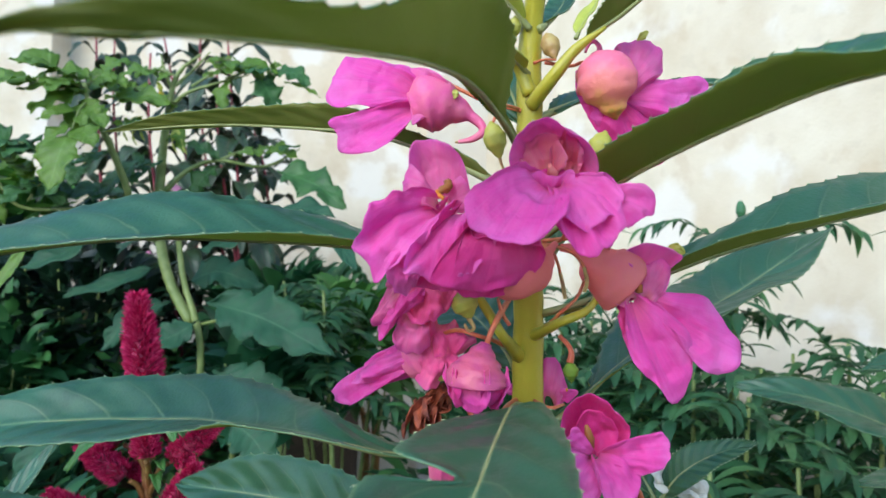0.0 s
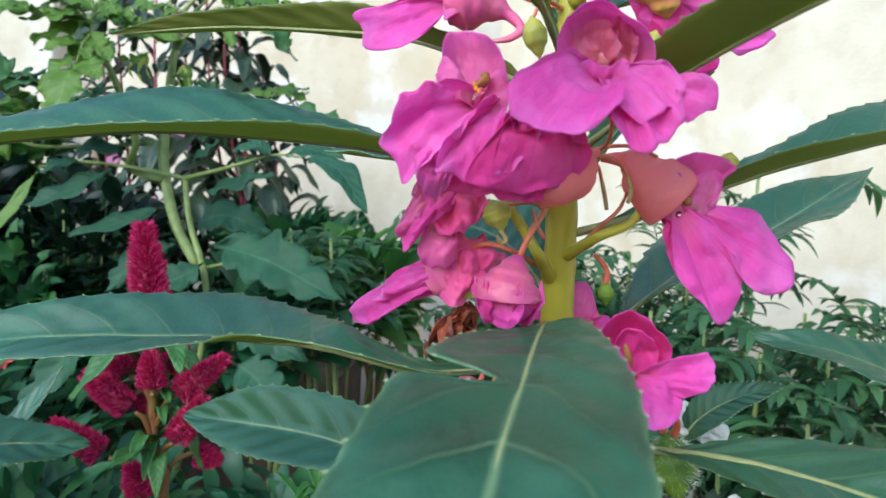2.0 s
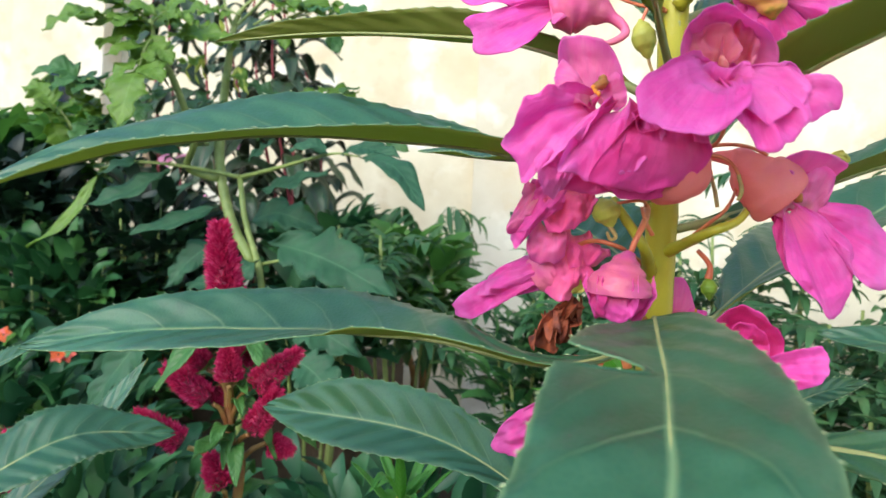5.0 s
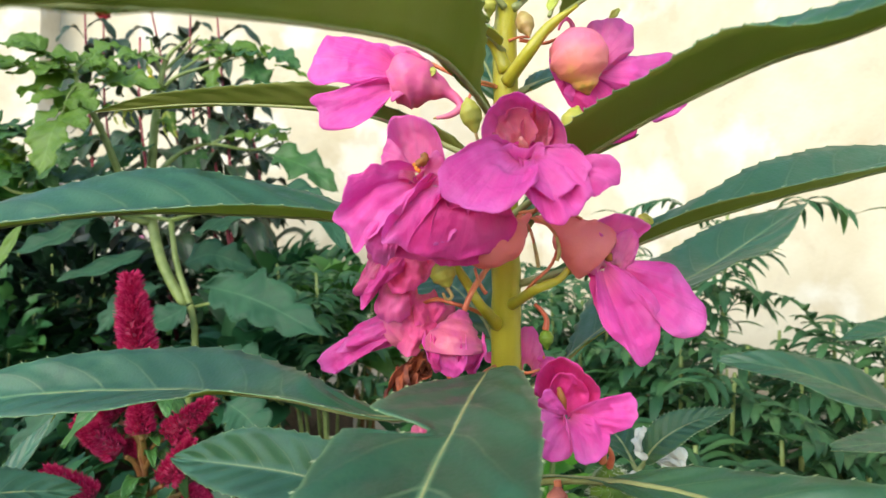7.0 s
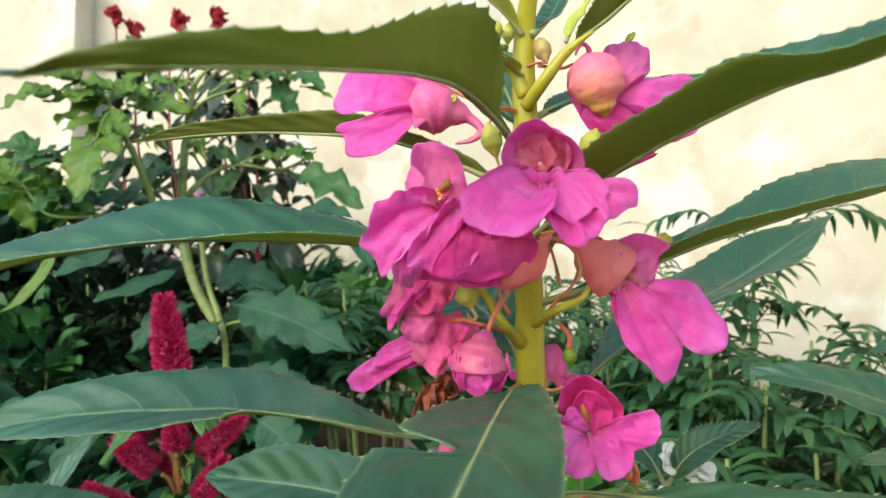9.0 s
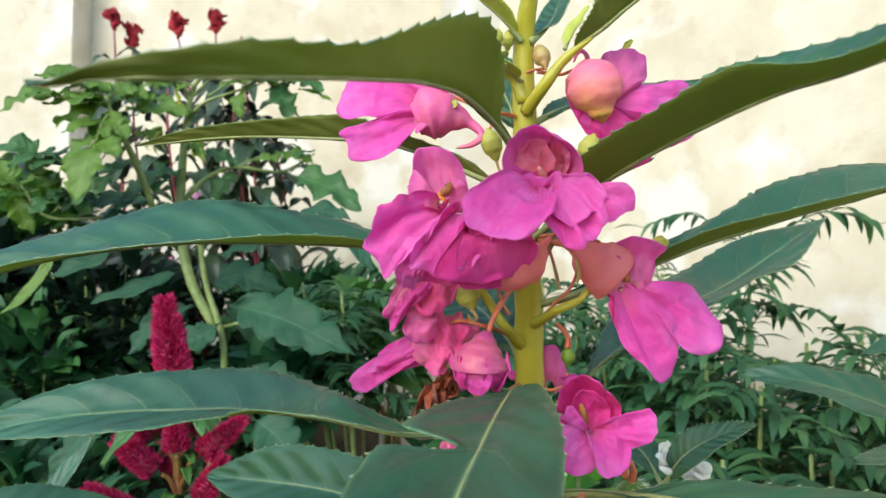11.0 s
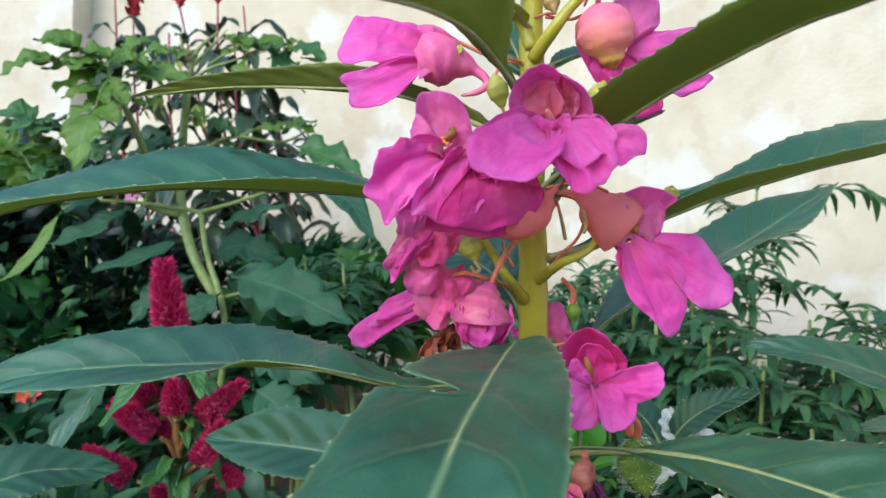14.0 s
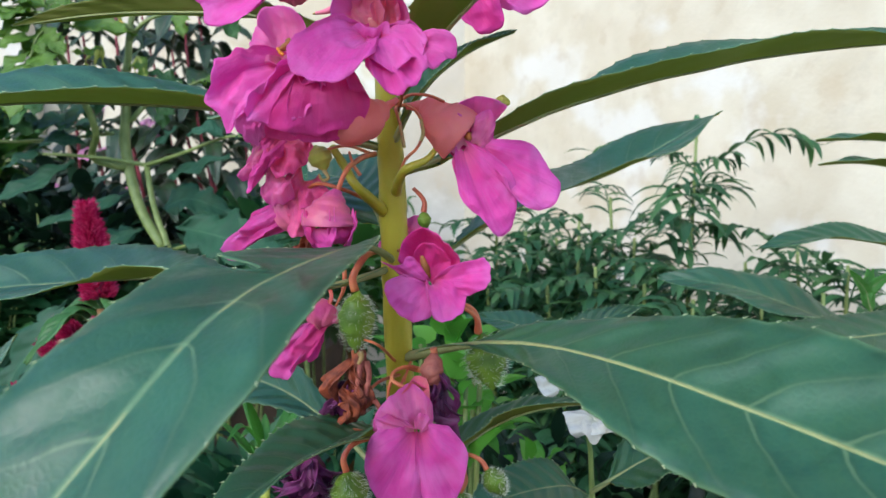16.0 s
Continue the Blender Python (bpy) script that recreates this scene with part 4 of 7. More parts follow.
fan(fl, (0.0605, 0.2415, 0.6932), [(0.0680, 0.2390, 0.6938), (0.0777, 0.2400, 0.6945), (0.0847, 0.2415, 0.6913), (0.0873, 0.2420, 0.6852), (0.0905, 0.2425, 0.6800), (0.0893, 0.2425, 0.6717), (0.0835, 0.2415, 0.6703), (0.0771, 0.2400, 0.6738), (0.0723, 0.2390, 0.6818)], PETAL, bulge=0.0028, neck=0.14, seed=4.4)
fan(fl, (0.0576, 0.2430, 0.6910), [(0.0543, 0.2410, 0.6876), (0.0552, 0.2405, 0.6843), (0.0583, 0.2400, 0.6762), (0.0622, 0.2400, 0.6748), (0.0637, 0.2405, 0.6847)], PETAL_DEEP, bulge=0.0016, neck=0.2, seed=4.5)
petal(fl, (0.0693, 0.2420, 0.7086), (0.0740, 0.2405, 0.7066), 0.0044, SEPAL_GREEN, "sepal", seed=4.6, blunt=1.2)
bm = bmesh.new()
tube(bm, [(0.0605, 0.2415, 0.6942), (0.0600, 0.2395, 0.6955), (0.0601, 0.2388, 0.6968)], [0.0006, 0.0014, 0.0009], 8, 8, 0.6)
part("stamen", bm, STAMEN, fl)

# lower flower seen in profile, pointing away from the stem
fl = blossom((-0.0037, 0.2620, 0.6725), "pink balsam flower in profile with crumpled petals")
funnel(fl, [(-0.0106, 0.2660, 0.6682), (-0.0050, 0.2640, 0.6717), (0.0023, 0.2620, 0.6742), (0.0084, 0.2600, 0.6765), (0.0119, 0.2590, 0.6774)], [0.0060, 0.0084, 0.0066, 0.0034, 0.0012], SEPAL_RED)
fan(fl, (-0.0037, 0.2630, 0.6706), [(-0.0102, 0.2660, 0.6725), (-0.0182, 0.2700, 0.6727), (-0.0283, 0.2745, 0.6659), (-0.0332, 0.2765, 0.6603), (-0.0358, 0.2775, 0.6555), (-0.0314, 0.2760, 0.6518), (-0.0235, 0.2725, 0.6538), (-0.0156, 0.2680, 0.6610), (-0.0078, 0.2640, 0.6642)], PETAL, bulge=0.003, neck=0.2, seed=5.12, ripple=2.6)
fan(fl, (-0.0055, 0.2610, 0.6731), [(-0.0094, 0.2630, 0.6758), (-0.0159, 0.2660, 0.6751), (-0.0244, 0.2700, 0.6684), (-0.0282, 0.2715, 0.6624), (-0.0214, 0.2690, 0.6611), (-0.0122, 0.2640, 0.6652)], PETAL, bulge=0.0026, neck=0.2, seed=5.22, ripple=2.6)
fan(fl, (-0.0070, 0.2540, 0.6865), [(-0.0121, 0.2525, 0.6886), (-0.0140, 0.2520, 0.6822), (-0.0144, 0.2530, 0.6768), (-0.0096, 0.2530, 0.6739), (-0.0049, 0.2525, 0.6738), (-0.0023, 0.2520, 0.6773), (-0.0057, 0.2510, 0.6825)], PETAL_PALE, bulge=0.003, neck=0.6, seed=5.33, ripple=2.6)
fan(fl, (-0.0100, 0.2480, 0.6951), [(-0.0146, 0.2470, 0.6974), (-0.0163, 0.2485, 0.6920), (-0.0189, 0.2510, 0.6843), (-0.0176, 0.2520, 0.6788), (-0.0137, 0.2500, 0.6823), (-0.0097, 0.2485, 0.6876)], PETAL, bulge=0.002, neck=0.4, seed=5.37, ripple=2.6)
fan(fl, (-0.0027, 0.2500, 0.6977), [(-0.0136, 0.2460, 0.6961), (-0.0124, 0.2460, 0.6899), (-0.0083, 0.2470, 0.6854), (-0.0030, 0.2480, 0.6839), (0.0033, 0.2480, 0.6882), (0.0059, 0.2480, 0.6928)], PETAL_SALMON, bulge=0.003, neck=0.4, seed=5.42, ripple=2.6)
fan(fl, (-0.0065, 0.2470, 0.6964), [(-0.0120, 0.2450, 0.6972), (-0.0160, 0.2470, 0.6891), (-0.0160, 0.2490, 0.6834), (-0.0100, 0.2460, 0.6865), (-0.0046, 0.2455, 0.6896)], PETAL, bulge=0.002, neck=0.4, seed=5.47, ripple=2.6)
fan(fl, (0.0009, 0.2580, 0.6837), [(-0.0055, 0.2550, 0.6854), (-0.0046, 0.2550, 0.6783), (-0.0031, 0.2560, 0.6724), (0.0050, 0.2560, 0.6733), (0.0098, 0.2560, 0.6773)], PETAL_SALMON, bulge=0.002, neck=0.4, seed=5.52, ripple=2.6)
fan(fl, (0.0001, 0.2560, 0.6767), [(-0.0069, 0.2545, 0.6765), (-0.0085, 0.2560, 0.6692), (-0.0054, 0.2570, 0.6633), (0.0005, 0.2570, 0.6638), (0.0068, 0.2570, 0.6710)], PETAL_SALMON, bulge=0.003, neck=0.3, seed=5.61, ripple=2.6)
fan(fl, (-0.0127, 0.2470, 0.6938), [(-0.0163, 0.2470, 0.6977), (-0.0199, 0.2500, 0.6836), (-0.0160, 0.2490, 0.6834), (-0.0131, 0.2480, 0.6869)], PETAL_PALE, bulge=0.0015, neck=0.3, seed=5.57, ripple=2.6)
fan(fl, (0.0051, 0.2570, 0.6683), [(0.0016, 0.2560, 0.6694), (-0.0021, 0.2560, 0.6669), (0.0006, 0.2565, 0.6639), (0.0047, 0.2565, 0.6648)], SEPAL_GREEN, "sepal", bulge=0.0012, neck=0.2, seed=5.7)
stalk(fl, [(0.0006, 0.2570, 0.6788), (0.0060, 0.2530, 0.6808), (0.0130, 0.2500, 0.6793), (0.0180, 0.2600, 0.6772), (0.0254, 0.2717, 0.6732)], (0.0012, 0.0012, 0.0014))

# half-open bud in front of the stem
fl = blossom((0.0128, 0.2400, 0.6673), "half-open salmon and magenta flower bud")
funnel(fl, [(0.0152, 0.2420, 0.6777), (0.0144, 0.2415, 0.6755), (0.0134, 0.2405, 0.6714), (0.0126, 0.2400, 0.6671), (0.0125, 0.2400, 0.6657)], [0.0018, 0.0040, 0.0066, 0.0090, 0.0094], BUD)
axis = Vector((0.0127, 0.2405, 0.6613)) - Vector((0.0126, 0.2400, 0.6671))
for k in range(6):
    a = k * 1.05 + 0.3
    c = Vector((0.0125, 0.2405, 0.6673)) + Vector((0.0070 * math.cos(a), 0.0066 * math.sin(a), 0))
    e = c + axis * 1.60 + Vector((-0.0016 * math.cos(a), -0.0016 * math.sin(a), 0.0015 * (k % 2)))
    d = Vector((-math.sin(a), math.cos(a), 0)) * 0.0050
    o = Vector((math.cos(a), math.sin(a), 0)) * 0.0010
    fan(fl, c, [c + d * 1.2 + axis * 0.3, e + d * 1.1 - axis * 0.7 + o, e + d * 0.5, e, e - d * 0.5, e - d * 1.1 - axis * 0.7 + o, c - d * 1.2 + axis * 0.3], PETAL_DEEP if k % 2 else PETAL, bulge=0.0012, neck=0.9, seed=6.0 + k, outward=(math.cos(a), math.sin(a), 0))
stalk(fl, [(0.0152, 0.2420, 0.6771), (0.0164, 0.2420, 0.6810), (0.0189, 0.2440, 0.6860), (0.0221, 0.2560, 0.6905), (0.0242, 0.2687, 0.6928)], (0.0015, 0.0017, 0.0018))

# flower low on the stem, facing forward
fl = blossom((0.0472, 0.2390, 0.6469), "deep pink open balsam flower low on the stem")
fan(fl, (0.0469, 0.2420, 0.6450), [(0.0370, 0.2350, 0.6548), (0.0385, 0.2345, 0.6610), (0.0438, 0.2350, 0.6652), (0.0491, 0.2355, 0.6646), (0.0539, 0.2355, 0.6618), (0.0571, 0.2350, 0.6562), (0.0562, 0.2350, 0.6500), (0.0523, 0.2360, 0.6461)], PETAL_DEEP, "hood", bulge=-0.006, neck=0.30, seed=7.1, roll=0.002)
fan(fl, (0.0466, 0.2385, 0.6465), [(0.0413, 0.2350, 0.6521), (0.0426, 0.2350, 0.6579), (0.0470, 0.2360, 0.6601), (0.0519, 0.2360, 0.6579), (0.0541, 0.2355, 0.6526), (0.0523, 0.2360, 0.6481)], PETAL_DEEP, "inner_petal", bulge=-0.003, neck=0.2, seed=7.2)
fan(fl, (0.0467, 0.2370, 0.6467), [(0.0382, 0.2320, 0.6488), (0.0355, 0.2315, 0.6515), (0.0317, 0.2325, 0.6534), (0.0366, 0.2310, 0.6530), (0.0408, 0.2310, 0.6559), (0.0443, 0.2330, 0.6529), (0.0459, 0.2350, 0.6495)], PETAL, bulge=0.002, neck=0.16, seed=7.3)
fan(fl, (0.0466, 0.2375, 0.6465), [(0.0405, 0.2340, 0.6463), (0.0338, 0.2325, 0.6483), (0.0330, 0.2315, 0.6440), (0.0354, 0.2305, 0.6380), (0.0409, 0.2300, 0.6355), (0.0468, 0.2300, 0.6357), (0.0490, 0.2310, 0.6384)], PETAL, bulge=0.0036, neck=0.18, seed=7.4)
fan(fl, (0.0476, 0.2370, 0.6466), [(0.0457, 0.2330, 0.6452), (0.0476, 0.2290, 0.6396), (0.0492, 0.2280, 0.6356), (0.0531, 0.2280, 0.6346), (0.0570, 0.2285, 0.6365), (0.0591, 0.2295, 0.6409), (0.0601, 0.2310, 0.6446)], PETAL, bulge=0.0030, neck=0.18, seed=7.5)
fan(fl, (0.0492, 0.2370, 0.6471), [(0.0577, 0.2335, 0.6508), (0.0608, 0.2325, 0.6540), (0.0651, 0.2315, 0.6552), (0.0675, 0.2310, 0.6525), (0.0677, 0.2305, 0.6486), (0.0650, 0.2300, 0.6455), (0.0595, 0.2300, 0.6434)], PETAL, bulge=0.0026, neck=0.2, seed=7.6)
bm = bmesh.new()
tube(bm, [(0.0466, 0.2385, 0.6483), (0.0456, 0.2365, 0.6512), (0.0451, 0.2355, 0.6543), (0.0446, 0.2355, 0.6557)], [0.0008, 0.0015, 0.0012, 0.0005], 8, 10, 0.5)
part("stamen", bm, STAMEN, fl)
stalk(fl, [(0.0575, 0.2440, 0.6378), (0.0612, 0.2450, 0.6356), (0.0632, 0.2470, 0.6323), (0.0632, 0.2500, 0.6281)], (0.0011, 0.0015, 0.0020))

# lowest flower, hanging
fl = blossom((0.0426, 0.2480, 0.5945), "light pink balsam flower hanging low on the plant")
fan(fl, (0.0420, 0.2500, 0.5931), [(0.0265, 0.2460, 0.5943), (0.0270, 0.2455, 0.5995), (0.0315, 0.2465, 0.6039), (0.0370, 0.2490, 0.6086), (0.0431, 0.2490, 0.6082), (0.0472, 0.2470, 0.6034), (0.0478, 0.2460, 0.5964)], PETAL_PALE, "hood", bulge=0.0040, neck=0.36, seed=8.1)
fan(fl, (0.0419, 0.2470, 0.5940), [(0.0282, 0.2440, 0.5940), (0.0279, 0.2435, 0.5978), (0.0330, 0.2440, 0.5995), (0.0389, 0.2450, 0.5971)], PETAL_PALE, "inner_petal", bulge=0.002, neck=0.2, seed=8.15)
fan(fl, (0.0425, 0.2470, 0.5940), [(0.0411, 0.2450, 0.5976), (0.0434, 0.2440, 0.6002), (0.0467, 0.2440, 0.5982), (0.0464, 0.2450, 0.5952)], PETAL_PALE, "inner_petal", bulge=0.002, neck=0.2, seed=8.17)
fan(fl, (0.0418, 0.2480, 0.5935), [(0.0348, 0.2455, 0.5939), (0.0276, 0.2435, 0.5934), (0.0247, 0.2420, 0.5881), (0.0250, 0.2415, 0.5793), (0.0285, 0.2415, 0.5708), (0.0357, 0.2420, 0.5663), (0.0436, 0.2420, 0.5684), (0.0441, 0.2425, 0.5812)], PETAL, bulge=0.0040, neck=0.12, seed=8.2, ripple=0.7)
fan(fl, (0.0428, 0.2480, 0.5943), [(0.0423, 0.2425, 0.5852), (0.0439, 0.2415, 0.5716), (0.0491, 0.2415, 0.5658), (0.0559, 0.2420, 0.5717), (0.0598, 0.2425, 0.5835), (0.0588, 0.2430, 0.5893), (0.0529, 0.2440, 0.5963)], PETAL, bulge=0.0040, neck=0.12, seed=8.3, ripple=0.7)
fan(fl, (0.0418, 0.2520, 0.6065), [(0.0347, 0.2470, 0.6028), (0.0364, 0.2480, 0.6056), (0.0396, 0.2505, 0.6091), (0.0447, 0.2505, 0.6086), (0.0465, 0.2480, 0.6037), (0.0418, 0.2465, 0.6010)], SALMON, "sepal", bulge=0.0035, neck=0.4, seed=8.4)
stalk(fl, [(0.0387, 0.2520, 0.6069), (0.0321, 0.2560, 0.6093), (0.0332, 0.2600, 0.6121), (0.0381, 0.2640, 0.6126), (0.0422, 0.2700, 0.6100)], (0.0014, 0.0012, 0.0014))
stalk(fl, [(0.0324, 0.2560, 0.6103), (0.0310, 0.2560, 0.6066), (0.0305, 0.2560, 0.6024)], (0.0012, 0.0011, 0.0007), PEDICEL, "spur")

# flower at the top, seen from behind
fl = blossom((0.0535, 0.2520, 0.7594), "pink balsam flower seen from behind, salmon pouch")
funnel(fl, [(0.0488, 0.2540, 0.7700), (0.0499, 0.2525, 0.7665), (0.0522, 0.2515, 0.7605), (0.0537, 0.2515, 0.7551), (0.0547, 0.2525, 0.7514), (0.0553, 0.2535, 0.7495)], [0.0034, 0.0084, 0.0100, 0.0084, 0.0044, 0.0006], POUCH)
stalk(fl, [(0.0492, 0.2540, 0.7692), (0.0498, 0.2540, 0.7733), (0.0480, 0.2540, 0.7755), (0.0461, 0.2535, 0.7741), (0.0451, 0.2530, 0.7714)], (0.0018, 0.0015, 0.0013, 0.0010, 0.0007), SEPAL_RED, "spur")
stalk(fl, [(0.0479, 0.2560, 0.7666), (0.0449, 0.2550, 0.7688), (0.0403, 0.2540, 0.7672), (0.0324, 0.2560, 0.7689)])
fan(fl, (0.0571, 0.2560, 0.7579), [(0.0532, 0.2580, 0.7707), (0.0569, 0.2590, 0.7764), (0.0628, 0.2595, 0.7785), (0.0668, 0.2595, 0.7767), (0.0711, 0.2590, 0.7733), (0.0713, 0.2580, 0.7672), (0.0662, 0.2570, 0.7612)], PETAL_PALE, bulge=0.003, neck=0.16, seed=9.1)
fan(fl, (0.0591, 0.2570, 0.7583), [(0.0648, 0.2590, 0.7649), (0.0732, 0.2600, 0.7647), (0.0839, 0.2615, 0.7665), (0.0860, 0.2620, 0.7603), (0.0801, 0.2610, 0.7506), (0.0687, 0.2590, 0.7498)], PETAL, bulge=0.003, neck=0.16, seed=9.2)
fan(fl, (0.0595, 0.2590, 0.7570), [(0.0693, 0.2615, 0.7551), (0.0807, 0.2630, 0.7530), (0.0893, 0.2640, 0.7504), (0.0870, 0.2640, 0.7455), (0.0811, 0.2635, 0.7426), (0.0695, 0.2615, 0.7458)], PETAL, bulge=0.002, neck=0.16, seed=9.4)
fan(fl, (0.0553, 0.2560, 0.7561), [(0.0442, 0.2570, 0.7598), (0.0466, 0.2570, 0.7515), (0.0521, 0.2565, 0.7442), (0.0596, 0.2570, 0.7381), (0.0652, 0.2575, 0.7332), (0.0725, 0.2585, 0.7378), (0.0706, 0.2590, 0.7480)], PETAL_DEEP, bulge=0.0026, neck=0.2, seed=9.5)
fan(fl, (0.0480, 0.2560, 0.7614), [(0.0424, 0.2555, 0.7663), (0.0426, 0.2555, 0.7593), (0.0467, 0.2555, 0.7521), (0.0509, 0.2550, 0.7475), (0.0532, 0.2545, 0.7556)], PETAL, bulge=0.003, neck=0.4, seed=9.6)
petal(fl, (0.0630, 0.2590, 0.7772), (0.0666, 0.2590, 0.7814), 0.0030, SEPAL_GREEN, "sepal", seed=9.7, blunt=1.2)

# flower behind the stem
fl = blossom((0.0390, 0.2840, 0.6607), "small pink flower behind the stem")
fan(fl, (0.0394, 0.2860, 0.6538), [(0.0345, 0.2850, 0.6603), (0.0349, 0.2850, 0.6676), (0.0387, 0.2840, 0.6699), (0.0434, 0.2840, 0.6655), (0.0456, 0.2840, 0.6584), (0.0444, 0.2840, 0.6537)], PETAL_PALE, bulge=0.004, neck=0.3, seed=10.1)
fan(fl, (0.0429, 0.2830, 0.6564), [(0.0416, 0.2820, 0.6598), (0.0452, 0.2815, 0.6593), (0.0489, 0.2815, 0.6576), (0.0454, 0.2820, 0.6537)], PETAL, bulge=0.001, neck=0.2, seed=10.2)
fan(fl, (0.0274, 0.2860, 0.6572), [(0.0260, 0.2860, 0.6598), (0.0231, 0.2860, 0.6590), (0.0234, 0.2860, 0.6560), (0.0264, 0.2860, 0.6552)], PETAL, bulge=0.001, neck=0.3, seed=10.3)
bm = bmesh.new()
tube(bm, [(0.0439, 0.2830, 0.6582), (0.0444, 0.2815, 0.6587), (0.0451, 0.2808, 0.6590)], [0.0004, 0.0008, 0.0005], 6, 6, 0.4)
part("stamen", bm, ANTHER, fl)

# faded flower low at the side
fl = blossom((0.0013, 0.2720, 0.6283), "drooping faded pink balsam flower")
fan(fl, (0.0047, 0.2710, 0.6290), [(-0.0016, 0.2710, 0.6285), (-0.0103, 0.2740, 0.6238), (-0.0168, 0.2760, 0.6181), (-0.0227, 0.2790, 0.6083), (-0.0230, 0.2800, 0.6032), (-0.0148, 0.2790, 0.6022), (-0.0092, 0.2760, 0.6091), (-0.0043, 0.2730, 0.6176)], PETAL, bulge=0.002, neck=0.2, seed=11.1, ripple=1.6)
fan(fl, (0.0054, 0.2700, 0.6287), [(0.0023, 0.2700, 0.6292), (-0.0037, 0.2710, 0.6253), (-0.0101, 0.2730, 0.6144), (-0.0089, 0.2735, 0.6101), (-0.0019, 0.2720, 0.6142), (0.0035, 0.2705, 0.6229)], PETAL_DEEP, bulge=0.002, neck=0.25, seed=11.2, ripple=1.4)
fan(fl, (0.0029, 0.2740, 0.6260), [(0.0013, 0.2740, 0.6228), (-0.0040, 0.2760, 0.6120), (-0.0008, 0.2760, 0.6120), (0.0027, 0.2750, 0.6205)], PETAL, bulge=0.0015, neck=0.2, seed=11.3)
funnel(fl, [(-0.0018, 0.2720, 0.6304), (0.0031, 0.2710, 0.6314), (0.0075, 0.2700, 0.6299), (0.0095, 0.2690, 0.6288)], [0.0040, 0.0064, 0.0044, 0.0012], SEPAL_RED)
stalk(fl, [(0.0005, 0.2710, 0.6316), (0.0048, 0.2705, 0.6338), (0.0070, 0.2700, 0.6380), (0.0060, 0.2700, 0.6416), (0.0034, 0.2700, 0.6419)], (0.0026, 0.0018, 0.0013, 0.0009), SALMON, "spur")
stalk(fl, [(0.0029, 0.2720, 0.6341), (0.0011, 0.2720, 0.6377), (0.0009, 0.2720, 0.6398)], (0.0016, 0.0012, 0.0006), PEDICEL, "spur")

# withered flowers, pods and buds
crumple(balsam, [(0.0034, 0.2640, 0.6610), (0.0004, 0.2640, 0.6579), (-0.0029, 0.2640, 0.6553), (-0.0055, 0.2645, 0.6514)], 0.0064, DRY, 21, label="brown withered flower")
crumple(balsam, [(0.0185, 0.2620, 0.6190), (0.0185, 0.2620, 0.6115), (0.0180, 0.2620, 0.6040), (0.0168, 0.2620, 0.5921)], 0.0068, DRY, 22, label="brown withered flower")
crumple(balsam, [(0.0138, 0.2640, 0.6067), (0.0130, 0.2640, 0.6002), (0.0121, 0.2640, 0.5936)], 0.0064, DRY_PURPLE, 23, label="dark purple withered petals")
crumple(balsam, [(0.0482, 0.2560, 0.6131), (0.0493, 0.2560, 0.6058), (0.0518, 0.2560, 0.5985), (0.0565, 0.2570, 0.5868)], 0.0052, DRY_PURPLE, 24, label="dark purple withered flower")
funnel(balsam, [(0.0474, 0.2560, 0.6193), (0.0472, 0.2550, 0.6154), (0.0468, 0.2545, 0.6118), (0.0488, 0.2545, 0.6082)], [0.0014, 0.0034, 0.0044, 0.0036, 0.0016], DRY_PINK, "withered_sepal")
crumple(balsam, [(-0.0005, 0.2620, 0.5799), (-0.0000, 0.2620, 0.5734), (0.0005, 0.2620, 0.5669), (-0.0018, 0.2620, 0.5581)], 0.0090, DRY_PURPLE, 26, label="dark purple withered flower")
for q in ([(0.0210, 0.2600, 0.6183), (0.0197, 0.2580, 0.6113), (0.0188, 0.2570, 0.6041), (0.0177, 0.2570, 0.5962)], [(0.0221, 0.2600, 0.6152), (0.0234, 0.2580, 0.6103), (0.0225, 0.2570, 0.6052), (0.0220, 0.2570, 0.6005)], [(0.0243, 0.2590, 0.6016), (0.0264, 0.2590, 0.5995), (0.0275, 0.2590, 0.5968)]):
    stalk(balsam, q, (0.0012, 0.0010, 0.0007), DRY_PINK, "withered_stalk")
stalk(balsam, [(0.0226, 0.2700, 0.5852), (0.0172, 0.2600, 0.5893), (0.0097, 0.2600, 0.5888), (0.0041, 0.2610, 0.5857), (-0.0005, 0.2620, 0.5821)], (0.0013, 0.0015, 0.0019))
stalk(balsam, [(0.0325, 0.2810, 0.6059), (0.0271, 0.2660, 0.6069), (0.0239, 0.2620, 0.6051), (0.0208, 0.2610, 0.6016)], (0.0012, 0.0012, 0.0009))
stalk(balsam, [(0.0342, 0.2810, 0.6088), (0.0436, 0.2620, 0.6118), (0.0473, 0.2570, 0.6181), (0.0472, 0.2560, 0.6212)], (0.0014, 0.0014, 0.0022))
for q in ([(0.0354, 0.2750, 0.6072), (0.0340, 0.2700, 0.6044), (0.0347, 0.2660, 0.6016)], [(0.0372, 0.2800, 0.6124), (0.0360, 0.2740, 0.6091), (0.0353, 0.2700, 0.6056)]):
    stalk(balsam, q, (0.0010, 0.0009, 0.0006))
pod(balsam, (0.0196, 0.2560, 0.6419), (0.0187, 0.2560, 0.6190), 0.0078, label="hairy green seed pod")
stalk(balsam, [(0.0270, 0.2760, 0.6559), (0.0228, 0.2620, 0.6551), (0.0202, 0.2570, 0.6517), (0.0177, 0.2560, 0.6464), (0.0188, 0.2560, 0.6417)], (0.0015, 0.0018, 0.0022, 0.0026))
